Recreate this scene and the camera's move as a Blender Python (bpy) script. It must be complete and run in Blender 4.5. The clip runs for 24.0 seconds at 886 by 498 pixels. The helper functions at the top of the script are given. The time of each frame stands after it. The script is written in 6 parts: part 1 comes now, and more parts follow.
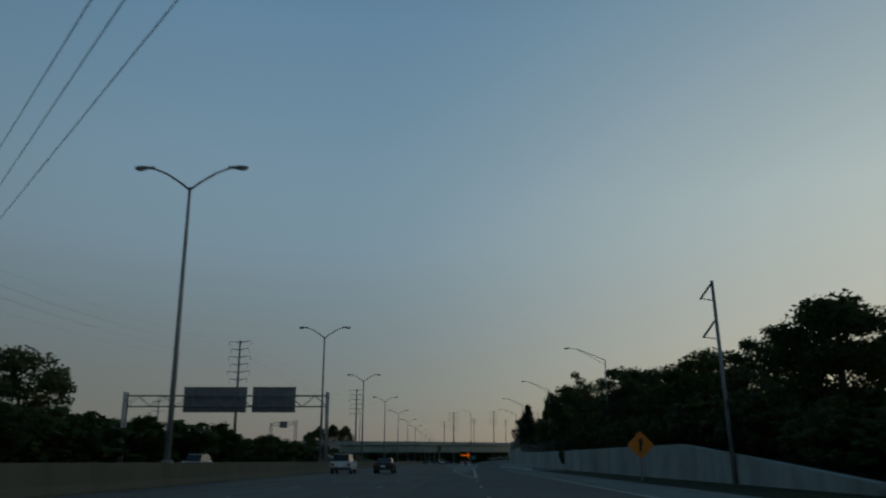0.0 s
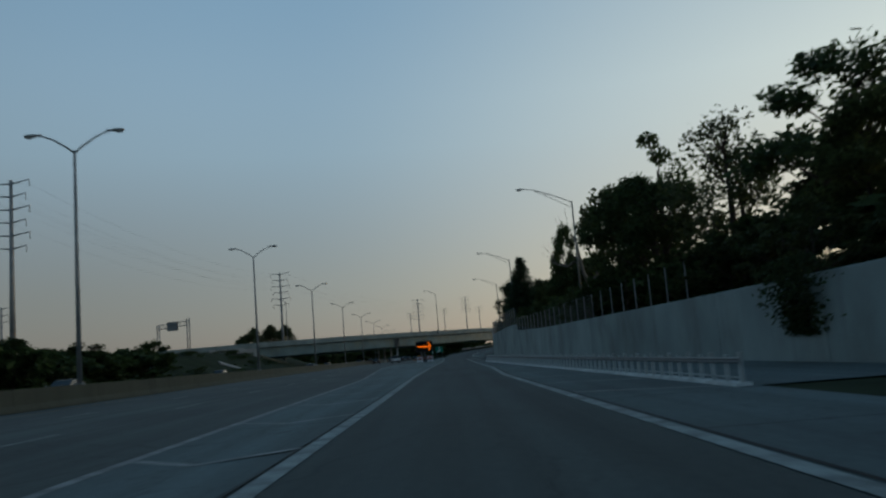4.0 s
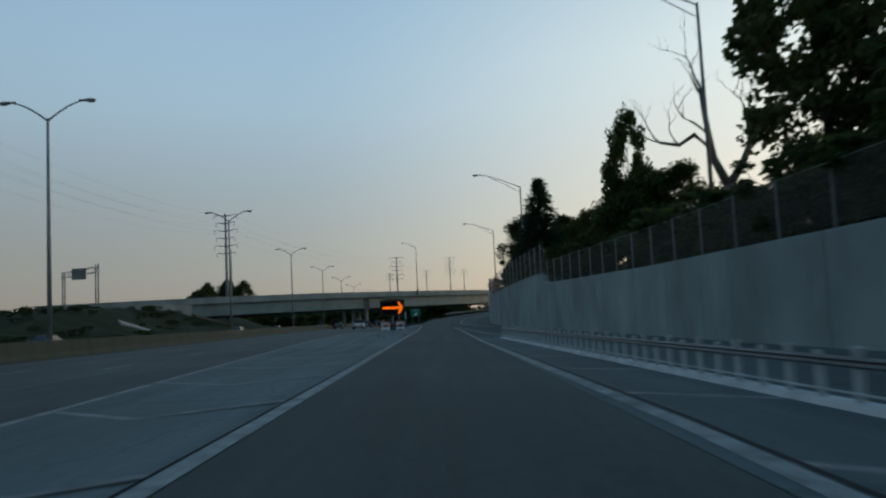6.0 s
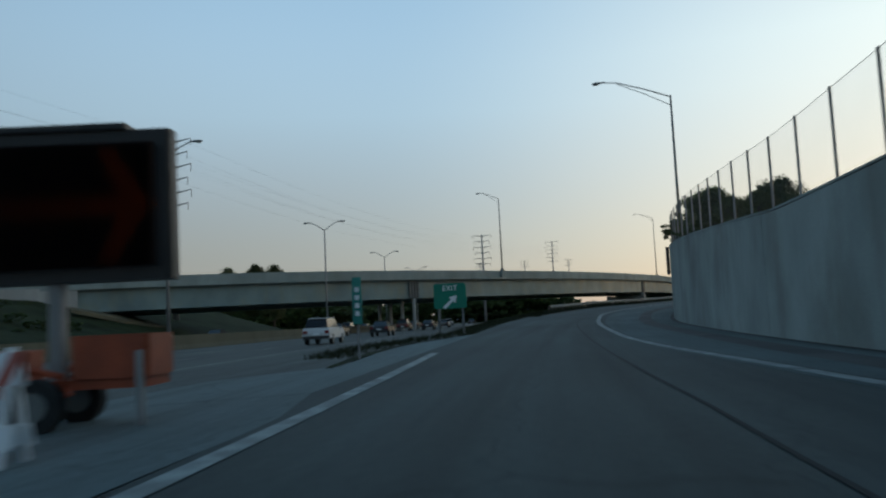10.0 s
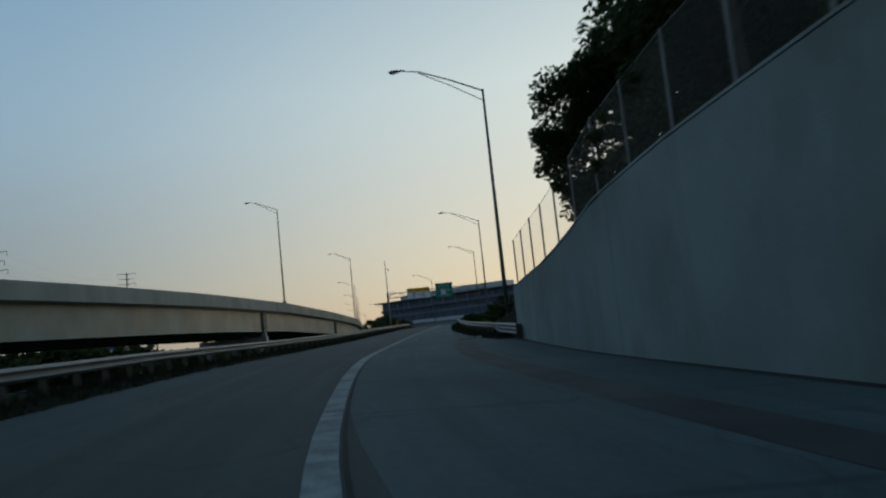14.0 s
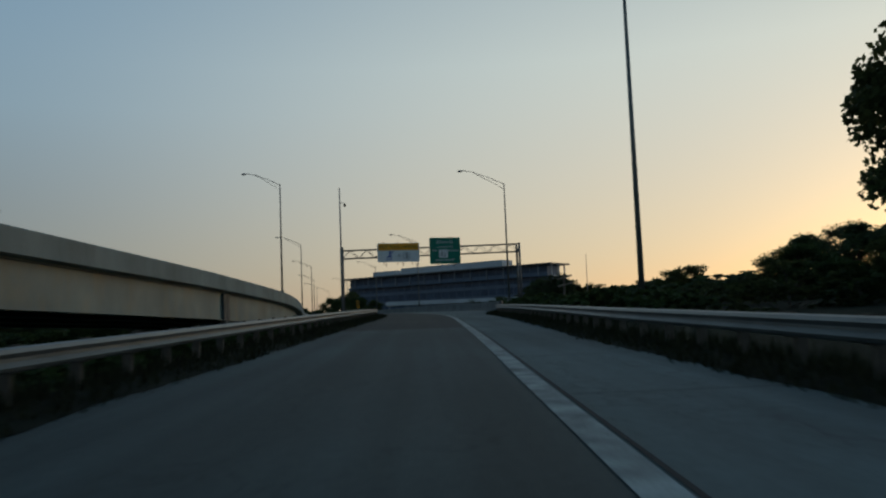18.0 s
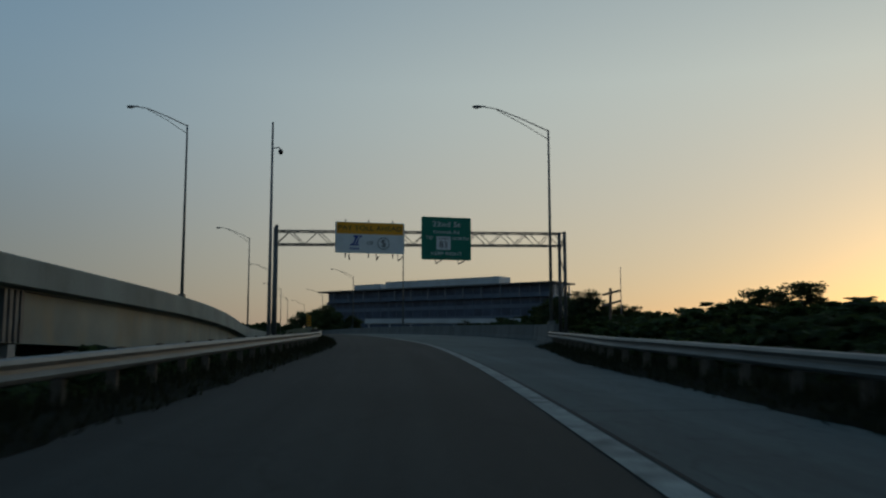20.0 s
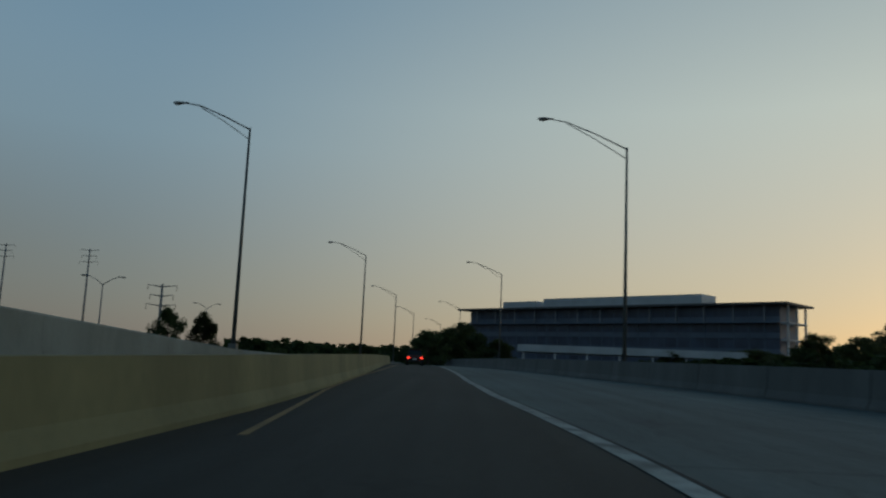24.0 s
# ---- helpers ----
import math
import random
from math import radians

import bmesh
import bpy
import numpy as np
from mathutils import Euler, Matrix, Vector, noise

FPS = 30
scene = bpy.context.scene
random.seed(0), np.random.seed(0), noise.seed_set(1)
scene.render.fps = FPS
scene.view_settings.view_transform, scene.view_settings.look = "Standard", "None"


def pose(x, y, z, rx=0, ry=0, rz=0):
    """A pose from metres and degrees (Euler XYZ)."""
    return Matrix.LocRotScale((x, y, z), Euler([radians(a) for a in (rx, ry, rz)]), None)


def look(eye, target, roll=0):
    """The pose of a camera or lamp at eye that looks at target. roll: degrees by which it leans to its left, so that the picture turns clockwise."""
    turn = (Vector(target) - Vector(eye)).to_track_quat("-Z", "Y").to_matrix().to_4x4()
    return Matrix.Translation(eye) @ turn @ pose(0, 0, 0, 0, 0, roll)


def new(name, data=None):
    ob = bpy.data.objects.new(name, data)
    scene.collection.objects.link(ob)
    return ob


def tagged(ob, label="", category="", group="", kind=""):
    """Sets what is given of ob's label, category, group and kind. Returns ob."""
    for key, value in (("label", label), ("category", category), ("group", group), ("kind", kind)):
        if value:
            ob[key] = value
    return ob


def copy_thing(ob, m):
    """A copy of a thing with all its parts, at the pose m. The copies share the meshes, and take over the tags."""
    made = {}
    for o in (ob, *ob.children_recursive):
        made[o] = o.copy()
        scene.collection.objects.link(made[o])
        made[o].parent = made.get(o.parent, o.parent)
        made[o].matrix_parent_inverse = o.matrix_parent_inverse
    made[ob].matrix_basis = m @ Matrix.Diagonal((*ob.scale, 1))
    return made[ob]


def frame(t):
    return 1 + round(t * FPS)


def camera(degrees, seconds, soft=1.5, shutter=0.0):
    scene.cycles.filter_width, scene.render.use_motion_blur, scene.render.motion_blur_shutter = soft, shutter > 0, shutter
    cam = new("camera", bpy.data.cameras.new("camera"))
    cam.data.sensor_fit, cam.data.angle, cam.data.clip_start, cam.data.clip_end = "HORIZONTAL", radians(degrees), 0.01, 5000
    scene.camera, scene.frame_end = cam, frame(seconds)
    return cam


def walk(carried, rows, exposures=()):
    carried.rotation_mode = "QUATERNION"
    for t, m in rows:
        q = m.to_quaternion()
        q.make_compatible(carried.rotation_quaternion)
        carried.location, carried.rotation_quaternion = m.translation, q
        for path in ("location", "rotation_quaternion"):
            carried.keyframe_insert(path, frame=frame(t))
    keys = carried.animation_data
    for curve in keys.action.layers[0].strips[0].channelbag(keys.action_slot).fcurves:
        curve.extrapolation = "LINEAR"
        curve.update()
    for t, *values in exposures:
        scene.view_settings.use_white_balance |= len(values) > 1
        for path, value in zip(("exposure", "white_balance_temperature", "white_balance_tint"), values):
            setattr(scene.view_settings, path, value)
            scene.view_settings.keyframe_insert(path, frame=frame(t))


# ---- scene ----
cam = camera(56.9, 24.0, soft=2.2, shutter=0.25)
PATH = [
    (0, (0.002, 0.0, 1.093), (-0.035, 1.936, 1.596), 0.1),
    (0.5, (0.609, 12.041, 1.1), (0.628, 13.98, 1.588), -0.5),
    (1, (1.177, 24.096, 1.098), (1.217, 26.039, 1.569), -0.6),
    (1.5, (1.741, 36.062, 1.087), (1.824, 38.005, 1.552), -0.9),
    (3.5, (3.612, 81.282, 1.024), (3.651, 83.25, 1.376), -2.7),
    (4, (3.526, 92.576, 1.045), (3.567, 94.559, 1.301), -4.6),
    (4.5, (3.56, 104.085, 1.068), (3.692, 106.074, 1.233), -4.8),
    (5, (3.895, 115.565, 1.096), (4.035, 117.552, 1.27), -4.3),
    (5.5, (4.352, 127.053, 1.131), (4.472, 129.042, 1.303), -3.3),
    (6, (4.654, 138.881, 1.159), (4.728, 140.873, 1.328), -2.9),
    (6.5, (4.839, 150.875, 1.172), (4.815, 152.868, 1.335), -2.4),
    (7, (5.026, 162.733, 1.167), (4.933, 164.726, 1.309), -3.3),
    (7.5, (5.356, 174.178, 1.149), (5.105, 176.158, 1.27), -2.9),
    (8, (5.886, 185.293, 1.125), (5.583, 187.268, 1.227), -1.5),
    (8.5, (6.499, 196.558, 1.096), (6.209, 198.534, 1.197), -1.2),
    (9, (7.098, 207.976, 1.075), (6.872, 209.958, 1.218), -1.7),
    (9.5, (7.588, 219.397, 1.076), (7.39, 221.381, 1.228), -1.8),
    (10, (7.595, 230.666, 1.114), (7.424, 232.651, 1.29), -2.8),
    (10.5, (7.254, 241.894, 1.182), (7.371, 243.885, 1.327), -4.7),
    (12.5, (11.339, 286.019, 1.742), (11.823, 287.944, 1.984), -5.2),
    (13, (13.142, 296.868, 1.93), (13.756, 298.754, 2.18), -5.9),
    (13.5, (15.24, 307.618, 2.134), (15.965, 309.467, 2.375), -6.9),
    (14, (17.783, 318.194, 2.354), (18.559, 320.025, 2.569), -6.0),
    (14.5, (20.737, 328.651, 2.585), (21.62, 330.436, 2.765), -7.6),
    (15, (24.032, 339.005, 2.827), (24.979, 340.761, 2.972), -7.6),
    (15.5, (27.602, 349.258, 3.079), (28.594, 350.993, 3.141), -7.0),
    (16, (31.393, 359.366, 3.339), (32.313, 361.137, 3.462), -4.2),
    (16.5, (35.391, 369.32, 3.605), (36.226, 371.137, 3.655), -2.5),
    (17, (39.497, 379.144, 3.874), (40.305, 380.97, 3.979), -3.3),
    (17.5, (43.639, 388.856, 4.144), (44.461, 390.676, 4.251), -2.2),
    (18, (47.771, 398.448, 4.414), (48.596, 400.262, 4.588), -2.3),
    (18.5, (51.871, 407.926, 4.681), (52.739, 409.72, 4.852), -2.0),
    (20.5, (67.492, 445.156, 5.619), (68.313, 446.963, 5.867), 0.6),
    (21, (71.119, 454.417, 5.797), (71.898, 456.239, 6.069), 0.7),
    (21.5, (74.603, 463.584, 5.96), (75.367, 465.411, 6.243), 0.7),
    (22, (77.924, 472.693, 6.11), (78.645, 474.536, 6.395), 1.9),
    (22.5, (81.069, 481.816, 6.259), (81.775, 483.669, 6.517), 2.0),
    (23, (83.994, 491.069, 6.42), (84.659, 492.938, 6.675), 2.7),
    (23.5, (86.868, 500.651, 6.597), (87.495, 502.531, 6.867), 0.6),
    (24, (89.902, 510.683, 6.784), (90.403, 512.598, 7.064), 2.5),
]
EXPOSURES = [(0, 1.88, 6230, 0), (1.5, 1.92, 6230, 0), (3.5, 2.2, 6250, 2), (4.1, 2.4, 6300, 3), (5, 2.75, 6400, 5), (7, 2.8, 6400, 5), (9, 3.0, 6400, 5), (11, 2.85, 6300, 3), (12.5, 2.4, 6230, 2), (14, 2.42, 6230, 3), (15, 2.42, 6250, 4), (16, 2.84, 6350, 6), (17, 2.7, 6350, 6), (18, 2.13, 6300, 3), (20.5, 1.84, 6250, 2), (22, 1.95, 6250, 1), (24, 1.9, 6300, 0)]
walk(cam, [(t, look(eye, target, roll)) for t, eye, target, roll in PATH], EXPOSURES)

# ---- light ----
SUN_BEARING = 62.0          # degrees clockwise from +y
world = bpy.data.worlds.new("dusk_sky")
scene.world = world
world.use_nodes = True
wn = world.node_tree
sky = wn.nodes.new("ShaderNodeTexSky")
sky.sky_type = "NISHITA"
sky.sun_disc = False
sky.sun_elevation = radians(3.0)
sky.sun_rotation = radians(SUN_BEARING)
sky.altitude = 200
sky.air_density = 1.0
sky.dust_density = 1.0
sky.ozone_density = 1.5
# a hazy dusk: the veil is blue overhead, mauve at the horizon and warm towards the sun
wco = wn.nodes.new("ShaderNodeTexCoord")
wsep = wn.nodes.new("ShaderNodeSeparateXYZ")
wn.links.new(wco.outputs["Generated"], wsep.inputs[0])


def world_ramp(fac, stops):
    r = wn.nodes.new("ShaderNodeValToRGB")
    e = r.color_ramp.elements
    while len(e) < len(stops):
        e.new(0.5)
    for k, (pos, col) in enumerate(stops):
        e[k].position, e[k].color = pos, (*col, 1)
    wn.links.new(fac, r.inputs[0])
    return r


cool = world_ramp(wsep.outputs["Z"], ((0.0, (0.36, 0.33, 0.34)), (0.1, (0.38, 0.39, 0.42)), (0.25, (0.355, 0.47, 0.585)), (0.5, (0.225, 0.38, 0.565)), (0.72, (0.07, 0.15, 0.25)), (1.0, (0.04, 0.09, 0.16))))
warm = world_ramp(wsep.outputs["Z"], ((0.0, (0.86, 0.6, 0.42)), (0.12, (0.92, 0.74, 0.57)), (0.3, (0.93, 0.92, 0.82)), (0.55, (0.46, 0.55, 0.62)), (0.75, (0.09, 0.16, 0.25)), (1.0, (0.04, 0.09, 0.16))))
wdot = wn.nodes.new("ShaderNodeVectorMath")
wdot.operation = "DOT_PRODUCT"
wdot.inputs[1].default_value = (math.sin(radians(SUN_BEARING)), math.cos(radians(SUN_BEARING)), 0)
wn.links.new(wco.outputs["Generated"], wdot.inputs[0])
wmap = wn.nodes.new("ShaderNodeMapRange")
wmap.interpolation_type = "SMOOTHSTEP"
wmap.inputs[1].default_value, wmap.inputs[2].default_value = 0.3, 1.08
wn.links.new(wdot.outputs["Value"], wmap.inputs[0])
wveil = wn.nodes.new("ShaderNodeMixRGB")
wn.links.new(wmap.outputs[0], wveil.inputs[0])
wn.links.new(cool.outputs[0], wveil.inputs[1])
wn.links.new(warm.outputs[0], wveil.inputs[2])
whaze = wn.nodes.new("ShaderNodeMixRGB")
whaze.inputs[0].default_value = 0.93
wn.links.new(sky.outputs[0], whaze.inputs[1])
wn.links.new(wveil.outputs[0], whaze.inputs[2])
# the side away from the sunset is already dark
wdark = wn.nodes.new("ShaderNodeMapRange")
wdark.interpolation_type = "SMOOTHSTEP"
wdark.inputs[1].default_value, wdark.inputs[2].default_value = -0.75, 0.25
wdark.inputs[3].default_value, wdark.inputs[4].default_value = 0.58, 1.0
wn.links.new(wdot.outputs["Value"], wdark.inputs[0])
# and its haze near the horizon is darker still
wlow = wn.nodes.new("ShaderNodeMapRange")
wlow.interpolation_type = "SMOOTHSTEP"
wlow.inputs[1].default_value, wlow.inputs[2].default_value = 0.08, 0.36
wlow.inputs[3].default_value, wlow.inputs[4].default_value = 0.68, 1.0
wn.links.new(wsep.outputs["Z"], wlow.inputs[0])
wside = wn.nodes.new("ShaderNodeMapRange")
wside.interpolation_type = "SMOOTHSTEP"
wside.inputs[1].default_value, wside.inputs[2].default_value = 0.05, 0.8
wside.inputs[4].default_value = 1.0
wn.links.new(wdot.outputs["Value"], wside.inputs[0])
wlowmix = wn.nodes.new("ShaderNodeMix")
wn.links.new(wside.outputs[0], wlowmix.inputs["Factor"])
wn.links.new(wlow.outputs[0], wlowmix.inputs["A"])
wlowmix.inputs["B"].default_value = 1.0
wboth = wn.nodes.new("ShaderNodeMath")
wboth.operation = "MULTIPLY"
wn.links.new(wdark.outputs[0], wboth.inputs[0])
wn.links.new(wlowmix.outputs["Result"], wboth.inputs[1])
wmul = wn.nodes.new("ShaderNodeVectorMath")
wmul.operation = "SCALE"
wn.links.new(whaze.outputs[0], wmul.inputs[0])
wn.links.new(wboth.outputs[0], wmul.inputs["Scale"])
wn.links.new(wmul.outputs[0], wn.nodes["Background"].inputs[0])
wn.nodes["Background"].inputs[1].default_value = 0.15
sun = new("sun", bpy.data.lights.new("sun", "SUN"))
sun.data.energy = 0.03
sun.data.angle = radians(12)
sun.data.color = (1.0, 0.74, 0.5)
sb, se = radians(SUN_BEARING), radians(3.0)
sun_dir = Vector((math.sin(sb) * math.cos(se), math.cos(sb) * math.cos(se), math.sin(se)))
sun.matrix_world = look(sun_dir * 50, (0, 0, 0))


# ---- materials ----
def material(name, base, rough=0.8, metal=0.0, var=0.25, scale=3.0, bump=0.15, fine=40.0, tint=None, emit=None, power=0.0,
             streak=False):
    """A surface with two scales of variation, in metres, and a fine relief."""
    m = bpy.data.materials.new(name)
    m.use_nodes = True
    t = m.node_tree
    b = t.nodes["Principled BSDF"]
    b.inputs["Roughness"].default_value = rough
    b.inputs["Metallic"].default_value = metal
    co = t.nodes.new("ShaderNodeTexCoord")
    mp = t.nodes.new("ShaderNodeMapping")
    t.links.new(co.outputs["Object"], mp.inputs[0])
    if streak:
        mp.inputs["Scale"].default_value = (1.0, 1.0, 0.12)
    n1 = t.nodes.new("ShaderNodeTexNoise")
    n1.inputs["Scale"].default_value = 1.0 / scale
    n1.inputs["Detail"].default_value = 4
    n2 = t.nodes.new("ShaderNodeTexNoise")
    n2.inputs["Scale"].default_value = fine
    n2.inputs["Detail"].default_value = 3
    for n in (n1, n2):
        t.links.new(mp.outputs[0], n.inputs["Vector"])
    r = t.nodes.new("ShaderNodeValToRGB")
    lo = [c * (1 - var) for c in base]
    hi = [min(1, c * (1 + var)) for c in (tint or base)]
    r.color_ramp.elements[0].position, r.color_ramp.elements[1].position = 0.3, 0.7
    r.color_ramp.elements[0].color = (*lo, 1)
    r.color_ramp.elements[1].color = (*hi, 1)
    t.links.new(n1.outputs["Fac"], r.inputs[0])
    mx = t.nodes.new("ShaderNodeMixRGB")
    mx.blend_type = "OVERLAY"
    mx.inputs[0].default_value = min(0.6, var * 1.2)
    t.links.new(r.outputs[0], mx.inputs[1])
    t.links.new(n2.outputs["Fac"], mx.inputs[2])
    t.links.new(mx.outputs[0], b.inputs["Base Color"])
    if bump:
        bp = t.nodes.new("ShaderNodeBump")
        bp.inputs["Strength"].default_value = bump
        bp.inputs["Distance"].default_value = 0.02
        t.links.new(n2.outputs["Fac"], bp.inputs["Height"])
        t.links.new(bp.outputs[0], b.inputs["Normal"])
    if emit:
        b.inputs["Emission Color"].default_value = (*emit, 1)
        b.inputs["Emission Strength"].default_value = power
    return m


def varied(m, amount=0.25):
    """Shifts the value of a material from object to object."""
    t = m.node_tree
    b = t.nodes["Principled BSDF"]
    was = b.inputs["Base Color"].links[0].from_socket
    info = t.nodes.new("ShaderNodeObjectInfo")
    hsv = t.nodes.new("ShaderNodeHueSaturation")
    rng = t.nodes.new("ShaderNodeMapRange")
    rng.inputs[3].default_value, rng.inputs[4].default_value = 1 - amount, 1 + amount
    t.links.new(info.outputs["Random"], rng.inputs[0])
    t.links.new(rng.outputs[0], hsv.inputs["Value"])
    t.links.new(was, hsv.inputs["Color"])
    t.links.new(hsv.outputs[0], b.inputs["Base Color"])
    return m



def road_material(name, base, rough, streaks=0.35, blotch=0.3, crack=0.5, joint=0.0):
    """Pavement laid out along the way: streaks in the direction of travel, blotches, aggregate, cracks, cross joints."""
    m = bpy.data.materials.new(name)
    m.use_nodes = True
    t = m.node_tree
    b = t.nodes["Principled BSDF"]
    b.inputs["Roughness"].default_value = rough
    uv = t.nodes.new("ShaderNodeUVMap")

    def noise_of(sx, sy, scale, detail):
        mp = t.nodes.new("ShaderNodeMapping")
        mp.inputs["Scale"].default_value = (sx, sy, 1)
        t.links.new(uv.outputs[0], mp.inputs[0])
        n = t.nodes.new("ShaderNodeTexNoise")
        n.inputs["Scale"].default_value = scale
        n.inputs["Detail"].default_value = detail
        t.links.new(mp.outputs[0], n.inputs["Vector"])
        return n.outputs["Fac"]

    def spread(fac, lo, hi, a=0.3, c=0.7):
        r = t.nodes.new("ShaderNodeMapRange")
        r.inputs[1].default_value, r.inputs[2].default_value = a, c
        r.inputs[3].default_value, r.inputs[4].default_value = lo, hi
        t.links.new(fac, r.inputs[0])
        return r.outputs[0]

    def times(x, y):
        k = t.nodes.new("ShaderNodeMath")
        k.operation = "MULTIPLY"
        t.links.new(x, k.inputs[0])
        t.links.new(y, k.inputs[1])
        return k.outputs[0]

    fine = noise_of(1, 1, 55, 3)
    value = times(spread(noise_of(1.6, 0.03, 1.0, 4), 1 - streaks, 1 + streaks), spread(noise_of(1, 0.5, 0.22, 5), 1 - blotch, 1 + blotch))
    value = times(value, spread(fine, 0.7, 1.3))
    value = times(value, spread(noise_of(1, 1, 7, 4), 0.85, 1.15))
    # cracks: the edges of large warped cells, only here and there
    warp = t.nodes.new("ShaderNodeTexNoise")
    warp.inputs["Scale"].default_value = 0.9
    warp.inputs["Detail"].default_value = 5
    t.links.new(uv.outputs[0], warp.inputs["Vector"])
    mixv = t.nodes.new("ShaderNodeMixRGB")
    mixv.blend_type = "ADD"
    mixv.inputs[0].default_value = 1.4
    t.links.new(uv.outputs[0], mixv.inputs[1])
    t.links.new(warp.outputs["Color"], mixv.inputs[2])
    mp = t.nodes.new("ShaderNodeMapping")
    mp.inputs["Scale"].default_value = (0.33, 0.11, 1)
    t.links.new(mixv.outputs[0], mp.inputs[0])
    vor = t.nodes.new("ShaderNodeTexVoronoi")
    vor.feature = "DISTANCE_TO_EDGE"
    vor.inputs["Scale"].default_value = 1.0
    t.links.new(mp.outputs[0], vor.inputs["Vector"])
    edge = spread(vor.outputs["Distance"], 1 - crack, 1.0, 0.004, 0.011)
    value = times(value, edge)
    if joint:
        sep = t.nodes.new("ShaderNodeSeparateXYZ")
        t.links.new(uv.outputs[0], sep.inputs[0])
        mod = t.nodes.new("ShaderNodeMath")
        mod.operation = "PINGPONG"
        mod.inputs[1].default_value = joint / 2
        t.links.new(sep.outputs["Y"], mod.inputs[0])
        value = times(value, spread(mod.outputs[0], 0.45, 1.0, 0.03, 0.05))
    mul = t.nodes.new("ShaderNodeVectorMath")
    mul.operation = "SCALE"
    mul.inputs[0].default_value = base
    t.links.new(value, mul.inputs["Scale"])
    t.links.new(mul.outputs[0], b.inputs["Base Color"])
    bp = t.nodes.new("ShaderNodeBump")
    bp.inputs["Strength"].default_value = 0.3
    bp.inputs["Distance"].default_value = 0.02
    t.links.new(fine, bp.inputs["Height"])
    t.links.new(bp.outputs[0], b.inputs["Normal"])
    return m


ASPHALT = road_material("worn_asphalt", (0.04, 0.057, 0.057), 0.85, 0.28, 0.25, 0.25)
ASPHALT_HIGHWAY = road_material("brown_highway_asphalt", (0.056, 0.068, 0.064), 0.85, 0.3, 0.25, 0.4)
ASPHALT_DARK = road_material("dark_ramp_asphalt", (0.02, 0.023, 0.021), 0.9, 0.3, 0.3, 0.3)
ASPHALT_OLD = road_material("pale_concrete_lane", (0.1, 0.138, 0.142), 0.85, 0.25, 0.18, 0.3, 9.0)
SHOULDER = road_material("shoulder_concrete", (0.083, 0.117, 0.12), 0.88, 0.2, 0.28, 0.28, 6.0)
GUTTER = material("gutter_stained", (0.065, 0.066, 0.064), 0.85, var=0.4, scale=2, bump=0.3)
FOOT_STRIP = material("wall_foot_strip", (0.022, 0.024, 0.024), 0.8, var=0.4, scale=1.2, bump=0.3)
PAINT = material("road_paint_white", (0.25, 0.285, 0.28), 0.8, var=0.5, scale=0.5, bump=0.1, fine=30)
PAINT_FAINT = material("faded_road_paint", (0.22, 0.23, 0.225), 0.75, var=0.5, scale=0.6, bump=0.1, fine=25)
PAINT_Y = material("road_paint_yellow", (0.22, 0.14, 0.04), 0.7, var=0.3, scale=0.8, bump=0.1, fine=30)
SEAL = material("tar_joint_seal", (0.018, 0.018, 0.019), 0.95, var=0.3, scale=1)


def stained(m, amount=0.45, scale=0.35, tone=(0.13, 0.125, 0.1)):
    """Blotches and runs of dirt over a cast surface."""
    t = m.node_tree
    b = t.nodes["Principled BSDF"]
    was = b.inputs["Base Color"].links[0].from_socket
    co = t.nodes.new("ShaderNodeTexCoord")
    out = was
    for sx, sz, k, lo, hi in ((1.0, 0.7, 1.0, 0.48, 0.75), (2.6, 0.3, 0.7, 0.55, 0.8)):
        mp = t.nodes.new("ShaderNodeMapping")
        mp.inputs["Scale"].default_value = (sx, sx, sz)
        t.links.new(co.outputs["Object"], mp.inputs[0])
        n = t.nodes.new("ShaderNodeTexNoise")
        n.inputs["Scale"].default_value = scale
        n.inputs["Detail"].default_value = 7
        n.inputs["Roughness"].default_value = 0.62
        t.links.new(mp.outputs[0], n.inputs["Vector"])
        r = t.nodes.new("ShaderNodeMapRange")
        r.inputs[1].default_value, r.inputs[2].default_value = lo, hi
        r.inputs[4].default_value = amount * k
        t.links.new(n.outputs["Fac"], r.inputs[0])
        mx = t.nodes.new("ShaderNodeMixRGB")
        t.links.new(r.outputs[0], mx.inputs[0])
        t.links.new(out, mx.inputs[1])
        mx.inputs[2].default_value = (*tone, 1)
        out = mx.outputs[0]
    t.links.new(out, b.inputs["Base Color"])
    return m


CONCRETE = varied(stained(material("wall_concrete", (0.295, 0.345, 0.34), 0.9, var=0.2, scale=3.5, bump=0.2, fine=25), 0.6, 0.3), 0.1)
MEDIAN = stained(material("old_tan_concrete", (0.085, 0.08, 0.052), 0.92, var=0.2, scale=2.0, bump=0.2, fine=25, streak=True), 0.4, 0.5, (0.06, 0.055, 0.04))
GREY_BARRIER = stained(material("grey_barrier_concrete", (0.155, 0.165, 0.165), 0.9, var=0.2, scale=2.0, bump=0.2, fine=25, streak=True), 0.35, 0.5, (0.09, 0.09, 0.085))
BARRIER = material("barrier_concrete", (0.2, 0.19, 0.1), 0.9, var=0.2, scale=2.0, bump=0.2, fine=25, streak=True)
DECK = stained(material("bridge_parapet_concrete", (0.235, 0.272, 0.262), 0.88, var=0.18, scale=3, bump=0.15, streak=True), 0.35, 0.4)
